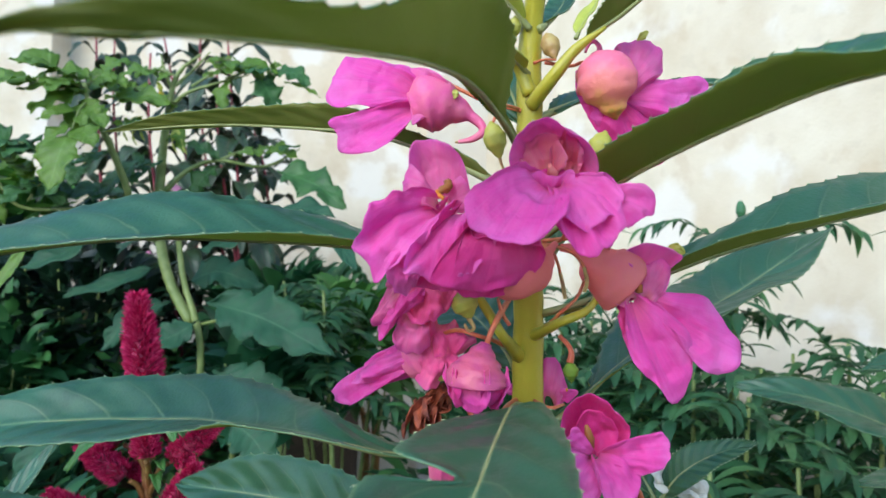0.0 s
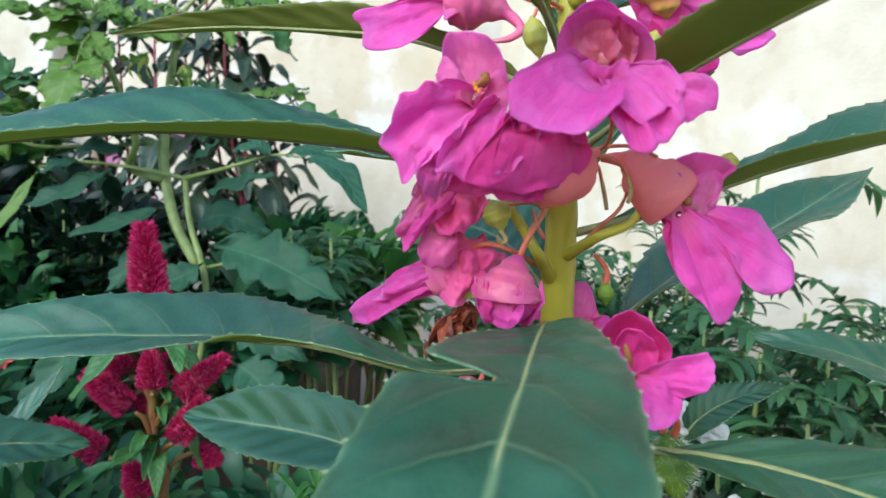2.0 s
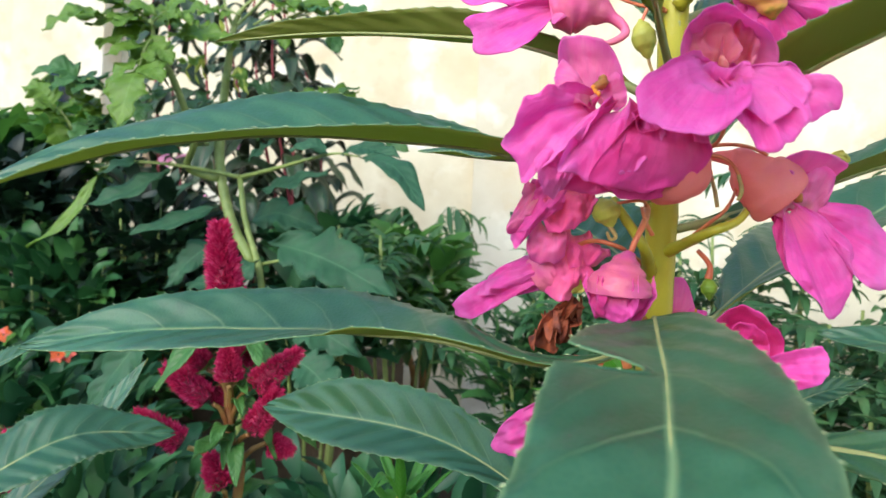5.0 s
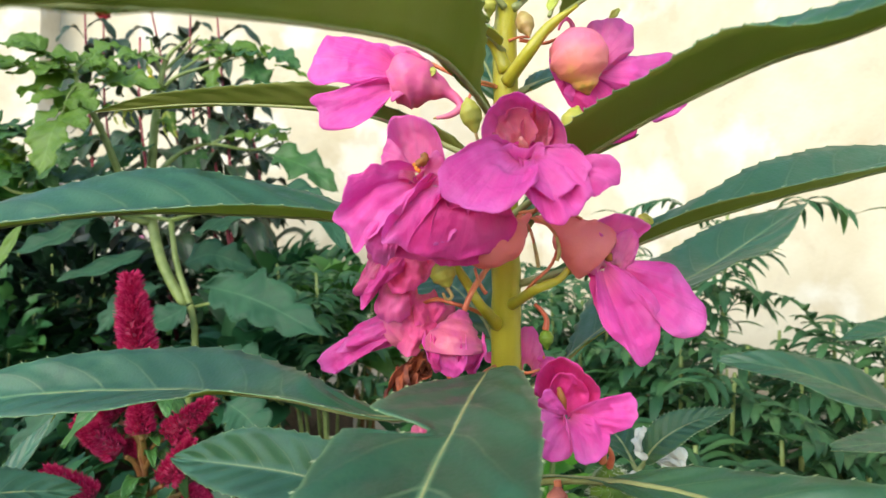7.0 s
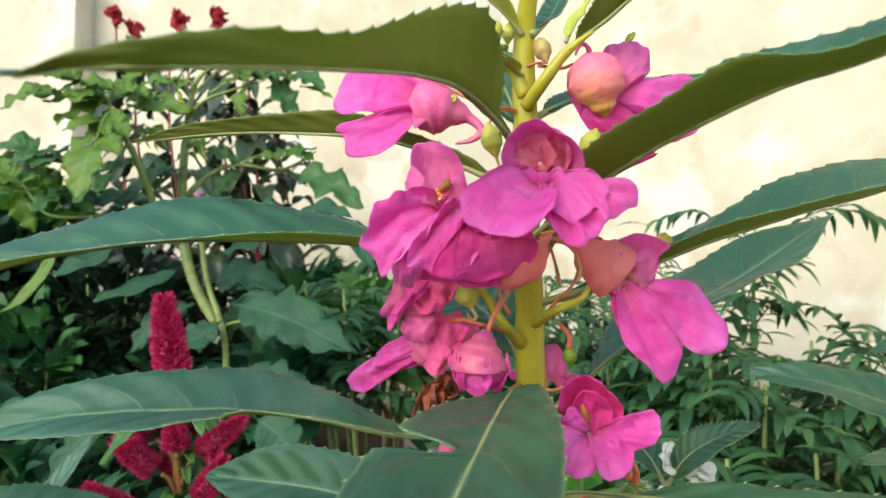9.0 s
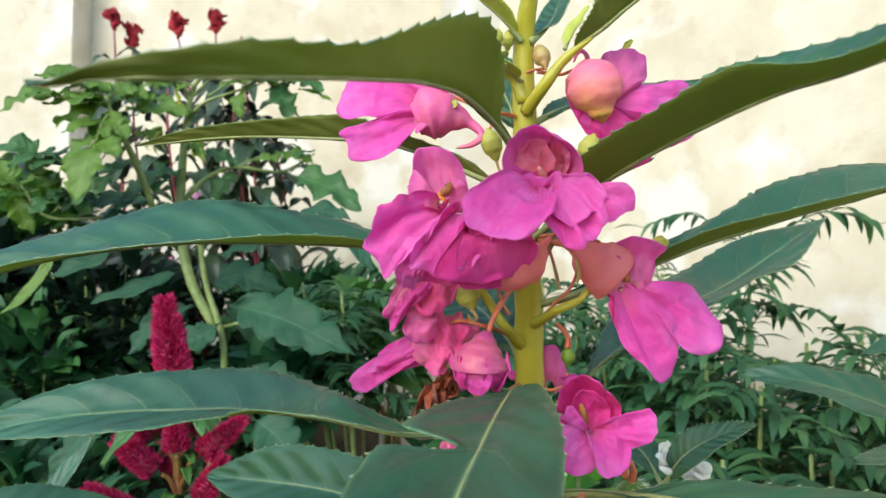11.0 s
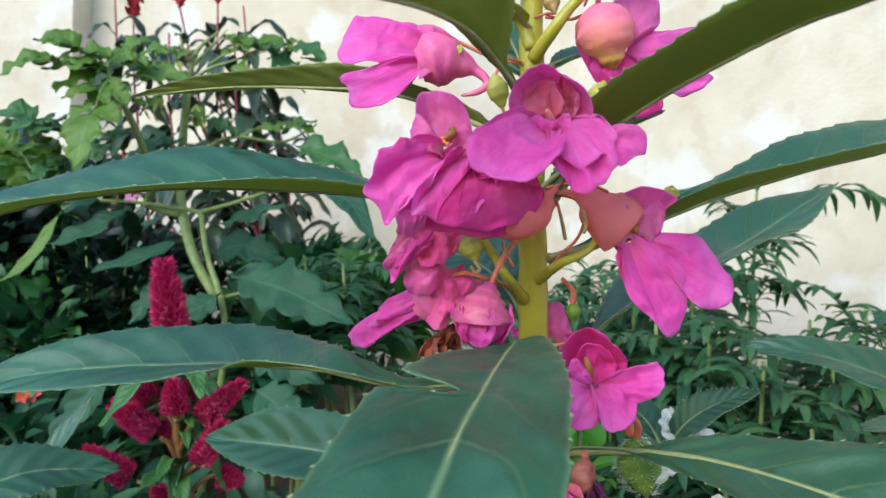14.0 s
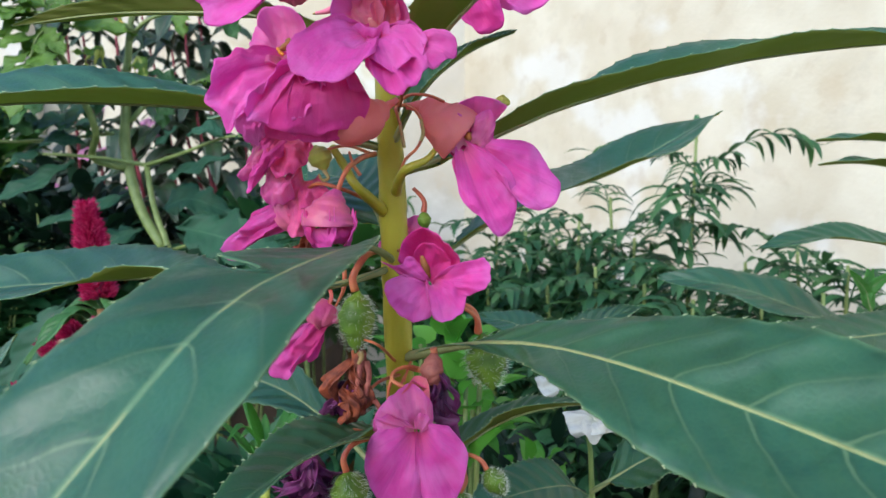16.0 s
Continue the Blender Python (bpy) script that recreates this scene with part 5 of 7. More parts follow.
stalk(balsam, [(0.0203, 0.2560, 0.6195), (0.0210, 0.2555, 0.6176), (0.0199, 0.2550, 0.6152)], (0.0012, 0.0010, 0.0006), HOOK, "pod_tail")
stalk(balsam, [(0.0099, 0.2690, 0.6530), (0.0124, 0.2680, 0.6485), (0.0123, 0.2670, 0.6414), (0.0094, 0.2660, 0.6349)], (0.0014, 0.0016, 0.0009))
pod(balsam, (0.0648, 0.2640, 0.6255), (0.0690, 0.2600, 0.6049), 0.0086, label="hairy green seed pod")
stalk(balsam, [(0.0513, 0.2560, 0.6391), (0.0605, 0.2600, 0.6355), (0.0632, 0.2630, 0.6309), (0.0637, 0.2640, 0.6253)], (0.0013, 0.0017, 0.0024))
pod(balsam, (0.0665, 0.2620, 0.5751), (0.0736, 0.2620, 0.5648), 0.0050, label="small hairy green seed pod")
stalk(balsam, [(0.0540, 0.2700, 0.5781), (0.0606, 0.2640, 0.5794), (0.0649, 0.2625, 0.5776), (0.0668, 0.2620, 0.5746)], (0.0011, 0.0014, 0.0018))
pod(balsam, (0.0144, 0.2600, 0.5739), (0.0170, 0.2600, 0.5572), 0.0082, label="hairy green seed pod")
stalk(balsam, [(0.0226, 0.2700, 0.5832), (0.0168, 0.2620, 0.5835), (0.0134, 0.2600, 0.5787), (0.0144, 0.2600, 0.5735)], (0.0013, 0.0016, 0.0022))
pod(balsam, (0.0564, 0.2640, 0.5655), (0.0575, 0.2640, 0.5519), 0.0064, label="hairy green seed pod")
stalk(balsam, [(0.0540, 0.2720, 0.5752), (0.0579, 0.2660, 0.5730), (0.0590, 0.2640, 0.5694), (0.0569, 0.2640, 0.5652)], (0.0011, 0.0014, 0.0018))
pod(balsam, (0.0432, 0.2620, 0.6711), (0.0439, 0.2620, 0.6637), 0.0030, False, label="small green seed pod")
stalk(balsam, [(0.0394, 0.2620, 0.6794), (0.0421, 0.2620, 0.6768), (0.0436, 0.2620, 0.6739), (0.0432, 0.2620, 0.6706)], (0.0012, 0.0014, 0.0020))
pod(balsam, (0.0149, 0.2460, 0.7467), (0.0183, 0.2460, 0.7345), 0.0042, False, SEPAL_GREEN, "bud", "round green flower bud")
stalk(balsam, [(0.0179, 0.2460, 0.7358), (0.0187, 0.2460, 0.7330), (0.0202, 0.2460, 0.7296)], (0.0009, 0.0008, 0.0006), HOOK, "spur")
stalk(balsam, [(0.0155, 0.2460, 0.7460), (0.0183, 0.2480, 0.7521), (0.0243, 0.2589, 0.7542)], (0.0009, 0.0009, 0.0010))
pod(balsam, (0.0515, 0.2500, 0.7452), (0.0476, 0.2500, 0.7334), 0.0046, False, SEPAL_GREEN, "bud", "round green flower bud")
pod(balsam, (0.0326, 0.2548, 0.7782), (0.0352, 0.2500, 0.7679), 0.0036, False, HOOK, "bud", "small reddish-green flower bud")
stalk(balsam, [(0.0352, 0.2500, 0.7679), (0.0321, 0.2562, 0.7699), (0.0286, 0.2564, 0.7688)], (0.0007, 0.0007, 0.0008))
pod(balsam, (0.0187, 0.2480, 0.7820), (0.0168, 0.2480, 0.7748), 0.0030, False, SEPAL_GREEN, "bud", "small yellow-green flower bud")
pod(balsam, (0.0223, 0.2538, 0.7837), (0.0219, 0.2552, 0.7758), 0.0026, False, SEPAL_GREEN, "bud", "small yellow-green flower bud")
pod(balsam, (0.0066, 0.2460, 0.6935), (0.0104, 0.2460, 0.6845), 0.0050, False, SEPAL_GREEN, "bud", "round green flower bud")
stalk(balsam, [(0.0095, 0.2460, 0.6852), (0.0114, 0.2450, 0.6822), (0.0096, 0.2440, 0.6813), (0.0085, 0.2430, 0.6834)], (0.0012, 0.0010, 0.0007), HOOK, "spur")
# thin red stalks with hooked spurs at the crown of the cluster
for q in ([(0.0331, 0.2660, 0.7101), (0.0352, 0.2430, 0.7051), (0.0369, 0.2410, 0.6997), (0.0382, 0.2400, 0.6926)], [(0.0331, 0.2660, 0.7101), (0.0397, 0.2430, 0.7066), (0.0440, 0.2410, 0.7016), (0.0448, 0.2400, 0.6954)],
          [(0.0325, 0.2659, 0.7108), (0.0397, 0.2440, 0.7103), (0.0466, 0.2420, 0.7097), (0.0518, 0.2410, 0.7074)], [(0.0242, 0.2688, 0.6924), (0.0184, 0.2450, 0.6932), (0.0112, 0.2450, 0.6921)],
          [(0.0320, 0.2711, 0.6774), (0.0375, 0.2450, 0.6872), (0.0427, 0.2440, 0.6927), (0.0453, 0.2440, 0.7000)], [(0.0223, 0.2470, 0.6832), (0.0200, 0.2460, 0.6868), (0.0185, 0.2460, 0.6914)],
          [(0.0325, 0.2743, 0.6559), (0.0360, 0.2540, 0.6570), (0.0412, 0.2600, 0.6572)], [(0.0305, 0.2810, 0.6111), (0.0281, 0.2500, 0.6230), (0.0210, 0.2560, 0.6243)]):
    stalk(balsam, q, (0.0011, 0.0010, 0.0008))
stalk(balsam, [(0.0369, 0.2410, 0.6997), (0.0378, 0.2400, 0.6953), (0.0384, 0.2400, 0.6919)], (0.0009, 0.0011, 0.0010), HOOK, "spur")
stalk(balsam, [(0.0440, 0.2410, 0.7016), (0.0448, 0.2400, 0.6972), (0.0440, 0.2400, 0.6941)], (0.0009, 0.0011, 0.0010), HOOK, "spur")


# ---- celosia with crimson plumes ----
PLUME = island_material("crimson_plume", (0.40, 0.007, 0.070), (0.66, 0.018, 0.15), (0.86, 0.13, 0.34), 0.6, 0.42)
PLUME_CORE = skin_material("plume_core", (0.16, 0.008, 0.035), (0.30, 0.012, 0.07), 200, 0.7)
RED_STEM = skin_material("red_stem", (0.22, 0.06, 0.022), (0.26, 0.19, 0.05), 60, 0.45, 0.1)
GREEN_STEM = skin_material("green_stem", (0.14, 0.20, 0.045), (0.27, 0.33, 0.10), 60, 0.5, 0.15)
DARK_STEM = skin_material("dark_red_stem", (0.16, 0.014, 0.025), (0.32, 0.04, 0.06), 60, 0.5)
CEL_LEAF = leaf_material("celosia_leaf", (0.041, 0.140, 0.025), (0.075, 0.200, 0.043), (0.170, 0.300, 0.085), through=0.35)
FRESH = leaf_material("fresh_leaf", (0.054, 0.190, 0.025), (0.095, 0.280, 0.043), (0.190, 0.420, 0.102), through=0.4, thru_col=(0.272, 0.600, 0.085))
TOM_TOP = leaf_material("tomato_leaf", (0.030, 0.098, 0.022), (0.064, 0.165, 0.036), (0.130, 0.280, 0.090), 0.50, 7.0, 0.30, relief=0.8)
# brighter copy for young leaves; sunlight through them is put into the colour
TOM_LIT = leaf_material("tomato_leaf_young_sunlit", (0.070, 0.145, 0.010), (0.130, 0.225, 0.018), (0.210, 0.340, 0.075), 0.50, 7.0, 0.32, thru_col=(0.34, 0.58, 0.04), relief=0.8)
TEAL = leaf_material("broad_leaf", (0.015, 0.062, 0.031), (0.034, 0.108, 0.050), (0.095, 0.200, 0.100), 0.60, 8.0, 0.25, spec=0.35, relief=0.8)
DARK_LEAF = leaf_material("purple_green_leaf", (0.018, 0.042, 0.018), (0.040, 0.078, 0.030), (0.12, 0.05, 0.05), 0.36, 8.0, 0.2)


def plume(plant, base, tip, radius, seed, name="plume", count=520, cone=False):
    """A bottle-brush flower spike: a dense core set with small pointed florets."""
    bm = bmesh.new()
    a, b = Vector(base), Vector(tip)
    tube(bm, [a, a.lerp(b, 0.5), b], [radius * 0.5, radius * 0.8, radius * 0.72, radius * 0.4, radius * 0.05], 10, 14, 0.2)
    body = part(name, bm, PLUME_CORE, plant)
    rnd, bm = random.Random(seed), bmesh.new()
    ax = (b - a).normalized()
    s1 = ax.orthogonal().normalized()
    s2 = ax.cross(s1)
    length = (b - a).length
    for _ in range(count):
        u = rnd.uniform(0.0, 1.0) ** 0.9
        ang = rnd.uniform(0, 6.2832)
        prof = ((1.0 + 0.35 * u - 1.22 * u * u) if cone else (0.80 + 0.75 * u - 1.38 * u * u)) * radius
        d = s1 * math.cos(ang) + s2 * math.sin(ang)
        p = a + ax * (u * length) + d * max(prof * 0.7, 0.0003)
        lean = (d + ax * rnd.uniform(0.3, 1.1) * (0.5 + u)).normalized()
        q = p + lean * radius * rnd.uniform(0.35, 0.80)
        w = lean.cross(d + ax * 0.3).normalized() * radius * rnd.uniform(0.05, 0.11)
        mid = p.lerp(q, 0.45)
        v = [bm.verts.new(z) for z in (p, mid + w, q, mid - w)]
        bm.faces.new(v)
        k = lean.cross(w).normalized() * w.length
        v = [bm.verts.new(z) for z in (p, mid + k, q, mid - k)]
        bm.faces.new(v)
    tagged(part("floret_mass", bm, PLUME, body), kind="stuff")
    return body


def plain_leaf(plant, points, width, mat, up=(0, -0.3, 1), fold=20.0, name="leaf", **more):
    more.setdefault("steps", 26)
    more.setdefault("across", 3)
    return part(name, leaf_blade(points, width, up, fold, **more), (mat, mat), plant)


cel = thing("celosia_plant", (-0.235, 0.51, 0.0), "plumed celosia with crimson flower spikes on a red stem", "plant", "celosia plants")
bm = bmesh.new()
tube(bm, [(-0.235, 0.515, 0.0), (-0.232, 0.512, 0.25), (-0.2003, 0.5000, 0.4955), (-0.2066, 0.5000, 0.5255), (-0.2101, 0.5000, 0.5507), (-0.2118, 0.5000, 0.5759), (-0.2128, 0.5000, 0.6036)], [0.0065, 0.006, 0.0052, 0.0048, 0.0042, 0.0036, 0.003], 9, 40, 0.15)
part("stem", bm, RED_STEM, cel)
CEL_SPIKES = (
    ((-0.2131, 0.5000, 0.6111), (-0.2230, 0.5000, 0.6795), 0.0112), ((-0.2251, 0.4950, 0.5799), (-0.2442, 0.4950, 0.5946), 0.0085), ((-0.2040, 0.4850, 0.5716), (-0.2067, 0.4850, 0.5973), 0.0088), ((-0.2172, 0.4900, 0.5573), (-0.2512, 0.4880, 0.5799), 0.0092), ((-0.1939, 0.4950, 0.5685), (-0.1592, 0.4900, 0.5967), 0.0088),
    ((-0.1911, 0.4900, 0.5381), (-0.1698, 0.4850, 0.5702), 0.0086), ((-0.2340, 0.4900, 0.5258), (-0.2699, 0.4850, 0.5478), 0.0090), ((-0.2029, 0.4800, 0.5019), (-0.2122, 0.4780, 0.5252), 0.0090), ((-0.1855, 0.5100, 0.5269), (-0.1675, 0.5100, 0.5230), 0.0080), ((-0.2080, 0.5100, 0.5844), (-0.1929, 0.5100, 0.5966), 0.0078),
    ((-0.2222, 0.5050, 0.5666), (-0.2173, 0.5000, 0.5553), 0.0060))
for k, (a, b, r) in enumerate(CEL_SPIKES):
    plume(cel, a if k == 0 else Vector(a).lerp(Vector(b), 0.12), b, r if k == 0 else r * 0.9, 40 + k, count=2800 if k == 0 else 1100, cone=k > 0)
    if k:
        q = Vector(a)
        stalk(cel, [(-0.2082, 0.500, q.z - 0.022), q.lerp(Vector((-0.2082, 0.500, q.z - 0.012)), 0.45), a], (0.0024, 0.0020, 0.0017), RED_STEM, "side_stem")
rnd = random.Random(5)
for k in range(40):
    z = rnd.uniform(0.40, 0.60)
    a = rnd.uniform(0, 6.28)
    c = Vector((-0.2082, 0.503, z))
    d = Vector((math.cos(a), math.sin(a), 0))
    n = rnd.uniform(0.028, 0.06)
    plain_leaf(cel, [c, c + d * n * 0.5 + Vector((0, 0, 0.012)), c + d * n + Vector((0, 0, rnd.uniform(-0.02, 0.01)))], n * 0.34, CEL_LEAF, wave=0.12, seed=k * 1.0)

cel2 = thing("celosia_plant", (-0.43, 0.53, 0.0), "plumed celosia with a crimson flower spike among leaves", "plant", "celosia plants")
bm = bmesh.new()
tube(bm, [(-0.43, 0.53, 0.0), (-0.42, 0.525, 0.3), (-0.3973, 0.5200, 0.4701)], [0.005, 0.0045, 0.003], 8, 14, 0.15)
part("stem", bm, RED_STEM, cel2)
plume(cel2, (-0.3973, 0.5200, 0.4701), (-0.3856, 0.5200, 0.5142), 0.0125, 61)
for k in range(6):
    c = Vector((-0.42, 0.525, 0.34 + 0.03 * k))
    d = Vector((math.cos(k * 2.4), math.sin(k * 2.4), 0))
    plain_leaf(cel2, [c, c + d * 0.03 + Vector((0, 0, 0.01)), c + d * 0.06], 0.02, CEL_LEAF, seed=k + 0.5)


# ---- tall tomato plant ----
def lobed_width(u, cut=0.1):
    if u < cut:
        return 0.05
    s = (u - cut) / (1 - cut)
    body = math.sin(math.pi * s ** 0.7) ** 0.8 * (1 - 0.2 * s)
    return max(0.03, body * (0.86 + 0.16 * math.sin(s * 19.0 - 0.6) + 0.08 * math.sin(s * 47.0)) + 0.03)


def cut_width(u, cut=0.1):
    """A leaf cut into about five pairs of deep pointed lobes."""
    if u < cut:
        return 0.05
    s = (u - cut) / (1 - cut)
    body = math.sin(math.pi * s ** 0.75) ** 0.75 * (1 - 0.15 * s)
    saw = (s * 4.6) % 1.0
    return max(0.04, body * (0.56 + 0.46 * saw ** 0.7 * (1 - saw ** 6)) + 0.02)


tom = thing("tomato_plant", (-0.40, 0.96, 0.0), "tall tomato plant with pale green stems and lobed leaves", "plant")
for pts, radii in (
        ([(-0.40, 0.96, 0.0), (-0.395, 0.955, 0.3), (-0.3486, 0.9300, 0.5708), (-0.3824, 0.9400, 0.6915), (-0.3958, 0.9500, 0.7498)], (0.011, 0.010, 0.0085, 0.0075, 0.006)),
        ([(-0.3673, 0.9400, 0.6305), (-0.4066, 0.9500, 0.6907), (-0.4305, 0.9600, 0.7692), (-0.4301, 0.9600, 0.8180), (-0.4251, 0.9600, 0.9033), (-0.4139, 0.9600, 0.9726), (-0.3790, 0.9550, 1.0030)], (0.009, 0.009, 0.0088, 0.0085, 0.007, 0.005, 0.0022)),
        ([(-0.4271, 0.9550, 0.7451), (-0.4665, 0.9400, 0.7577), (-0.4402, 0.9000, 0.7915), (-0.4544, 0.8700, 0.8584), (-0.4707, 0.8500, 0.9021), (-0.4730, 0.8400, 0.9286)], (0.007, 0.006, 0.0055, 0.0055, 0.005, 0.003)),
        ([(-0.4249, 0.9600, 0.8099), (-0.3950, 0.9700, 0.8436), (-0.3574, 0.9800, 0.8596), (-0.2967, 1.0000, 0.8556), (-0.2517, 1.0200, 0.8856)], (0.005, 0.004, 0.0032, 0.0026, 0.0014)),
        ([(-0.3957, 0.9500, 0.7483), (-0.4536, 0.9300, 0.7571), (-0.5293, 0.9200, 0.7607), (-0.5777, 0.9200, 0.7511)], (0.004, 0.003, 0.0026, 0.0015)),
        ([(-0.3957, 0.9500, 0.7483), (-0.3241, 0.9000, 0.7591), (-0.2354, 0.8200, 0.7699), (-0.1924, 0.7800, 0.7640)], (0.004, 0.003, 0.0024, 0.0012)),
        ([(-0.4254, 0.9600, 0.9196), (-0.3965, 0.9500, 0.9451), (-0.3556, 0.9500, 0.9605), (-0.3068, 0.9500, 0.9740)], (0.004, 0.003, 0.0022, 0.0012)),
        ([(-0.4177, 0.9600, 0.9522), (-0.4309, 0.9600, 0.9811), (-0.4372, 0.9600, 1.0043)], (0.0035, 0.0028, 0.0015)),
        ([(-0.4137, 0.9600, 0.9603), (-0.3934, 0.9700, 0.9875), (-0.3711, 0.9700, 1.0118)], (0.003, 0.0024, 0.001)),
        ([(-0.3553, 0.9400, 0.6311), (-0.3284, 0.9300, 0.6375), (-0.3058, 0.9200, 0.6420)], (0.003, 0.0026, 0.001)),
        ([(-0.4706, 0.8500, 0.8985), (-0.5072, 0.8500, 0.8553), (-0.5474, 0.8600, 0.8355)], (0.003, 0.0022, 0.001)),
        ([(-0.6261, 0.9000, 0.8195), (-0.5981, 0.9200, 0.7811), (-0.5259, 0.9500, 0.7852), (-0.4429, 0.9500, 0.7928)], (0.002, 0.0028, 0.003, 0.0035))):
    bm = bmesh.new()
    tube(bm, pts, [r * (0.62 if radii[0] == 0.011 else 0.8) for r in radii], 10, 30, 0.12)
    part("stem", bm, GREEN_STEM, tom)
T9 = (  # base, bend, tip, width, 1 for the young sunlit tone
    ((-0.4690, 0.8400, 0.9177), (-0.5039, 0.8300, 0.9228), (-0.5429, 0.8200, 0.9138), 0.030, 1), ((-0.4799, 0.8400, 0.9070), (-0.4630, 0.8250, 0.8818), (-0.4476, 0.8150, 0.8509), 0.060, 1),
    ((-0.4727, 0.8400, 0.9177), (-0.5107, 0.8300, 0.9015), (-0.5259, 0.8200, 0.8887), 0.042, 1), ((-0.4678, 0.8500, 0.9349), (-0.4883, 0.8400, 0.9433), (-0.5155, 0.8300, 0.9388), 0.034, 1),
    ((-0.4658, 0.8600, 0.9302), (-0.4415, 0.8500, 0.9344), (-0.4196, 0.8400, 0.9254), 0.034, 1), ((-0.4614, 0.8800, 0.9204), (-0.4139, 0.8700, 0.9208), (-0.3748, 0.8600, 0.9066), 0.040, 1),
    ((-0.4044, 0.9500, 0.9291), (-0.4442, 0.9300, 0.9328), (-0.4918, 0.9200, 0.9327), 0.034, 1), ((-0.4301, 0.9500, 0.9700), (-0.4418, 0.9400, 0.9714), (-0.4572, 0.9300, 0.9649), 0.024, 1),
    ((-0.3709, 0.9700, 0.9994), (-0.3352, 0.9600, 0.9873), (-0.2939, 0.9600, 0.9800), 0.034, 1), ((-0.3312, 0.9500, 0.9681), (-0.3392, 0.9400, 0.9455), (-0.3345, 0.9350, 0.9203), 0.030, 1),
    ((-0.2987, 0.9500, 0.9739), (-0.2789, 0.9400, 0.9523), (-0.2626, 0.9350, 0.9184), 0.048, 0), ((-0.2824, 0.9500, 0.9711), (-0.2704, 0.9500, 0.9829), (-0.2729, 0.9500, 0.9910), 0.030, 1),
    ((-0.2551, 0.9400, 0.9621), (-0.2311, 0.9400, 0.9569), (-0.2055, 0.9400, 0.9422), 0.016, 1), ((-0.3532, 0.9800, 0.8595), (-0.3704, 0.9700, 0.8719), (-0.3999, 0.9700, 0.8829), 0.030, 0),
    ((-0.3054, 1.0000, 0.8640), (-0.2759, 1.0000, 0.8805), (-0.2463, 1.0000, 0.8868), 0.016, 0), ((-0.2645, 0.9500, 0.8433), (-0.2010, 0.9200, 0.8189), (-0.1584, 0.9000, 0.7877), 0.060, 0),
    ((-0.4200, 0.9500, 0.8809), (-0.3991, 0.9400, 0.8867), (-0.3905, 0.9400, 0.8627), 0.024, 1), ((-0.4346, 0.9300, 0.8614), (-0.4532, 0.9200, 0.8365), (-0.4590, 0.9200, 0.8093), 0.040, 0),
    ((-0.3573, 0.9800, 0.8530), (-0.3779, 0.9700, 0.8271), (-0.3817, 0.9700, 0.8027), 0.040, 0), ((-0.5361, 0.8600, 0.8428), (-0.5525, 0.8500, 0.8485), (-0.5750, 0.8500, 0.8378), 0.036, 0),
    ((-0.5934, 0.9000, 0.8077), (-0.5531, 0.9000, 0.8036), (-0.5247, 0.9000, 0.7866), 0.046, 0), ((-0.6018, 0.9000, 0.8193), (-0.5790, 0.8900, 0.8254), (-0.5560, 0.8800, 0.8087), 0.034, 1),
    ((-0.6570, 0.9200, 0.8146), (-0.6395, 0.9200, 0.7868), (-0.6222, 0.9200, 0.7592), 0.040, 1), ((-0.4285, 0.9000, 0.9019), (-0.4427, 0.8900, 0.8885), (-0.4568, 0.8800, 0.8888), 0.030, 1))
for k, (a, b, c, w, young) in enumerate(T9):
    plain_leaf(tom, [a, b, c], w, TOM_LIT if young else TOM_TOP, (0.2 * (-1) ** k, -0.75, 0.8), 14, outline=lobed_width, wave=0.16, seed=k * 1.3)


def tomato_leaf(base, tip, size, seed, mat):
    """A compound leaf: a rib with lobed leaflets, large and small by turns."""
    rnd = random.Random(seed)
    size *= 1.35
    b, e = Vector(base), Vector(tip)
    t = e - b
    n = t.length
    line = spline([b, b.lerp(e, 0.55) + Vector((0, 0, n * 0.18)), e], 20)
    bm = bmesh.new()
    tube(bm, line[:17], [0.0018, 0.0014, 0.0008], 6, 12)
    rib = part("leaf_stalk", bm, GREEN_STEM, tom)
    side = t.cross(Vector((0, -0.4, 1))).normalized()
    for k in range(5):
        u = 0.25 + 0.13 * k
        c = line[int(u * 19)]
        g = 1 if k % 2 else -1
        m = size * rnd.uniform(0.75, 1.1) * (0.6 if k % 3 == 2 else 1.0)
        d = (side * g + t.normalized() * rnd.uniform(0.3, 0.8) + Vector((0, rnd.uniform(-0.3, 0.3), rnd.uniform(-0.5, 0.15)))).normalized()
        plain_leaf(rib, [c, c + d * m * 0.5 + Vector((0, 0, m * 0.10)), c + d * m], m * 0.72, mat, (0, -0.75, 0.8), 12, "leaflet", outline=lobed_width, wave=0.09, seed=seed + k * 1.3, teeth=False)
    c, d = line[15], t.normalized()
    m = size * 1.3
    plain_leaf(rib, [c, c + d * m * 0.5 + Vector((0, 0, m * 0.08)), c + d * m - Vector((0, 0, m * 0.2))], m * 0.8, mat, (0, -0.75, 0.8), 12, "leaflet", outline=lobed_width, wave=0.09, seed=seed, teeth=False)


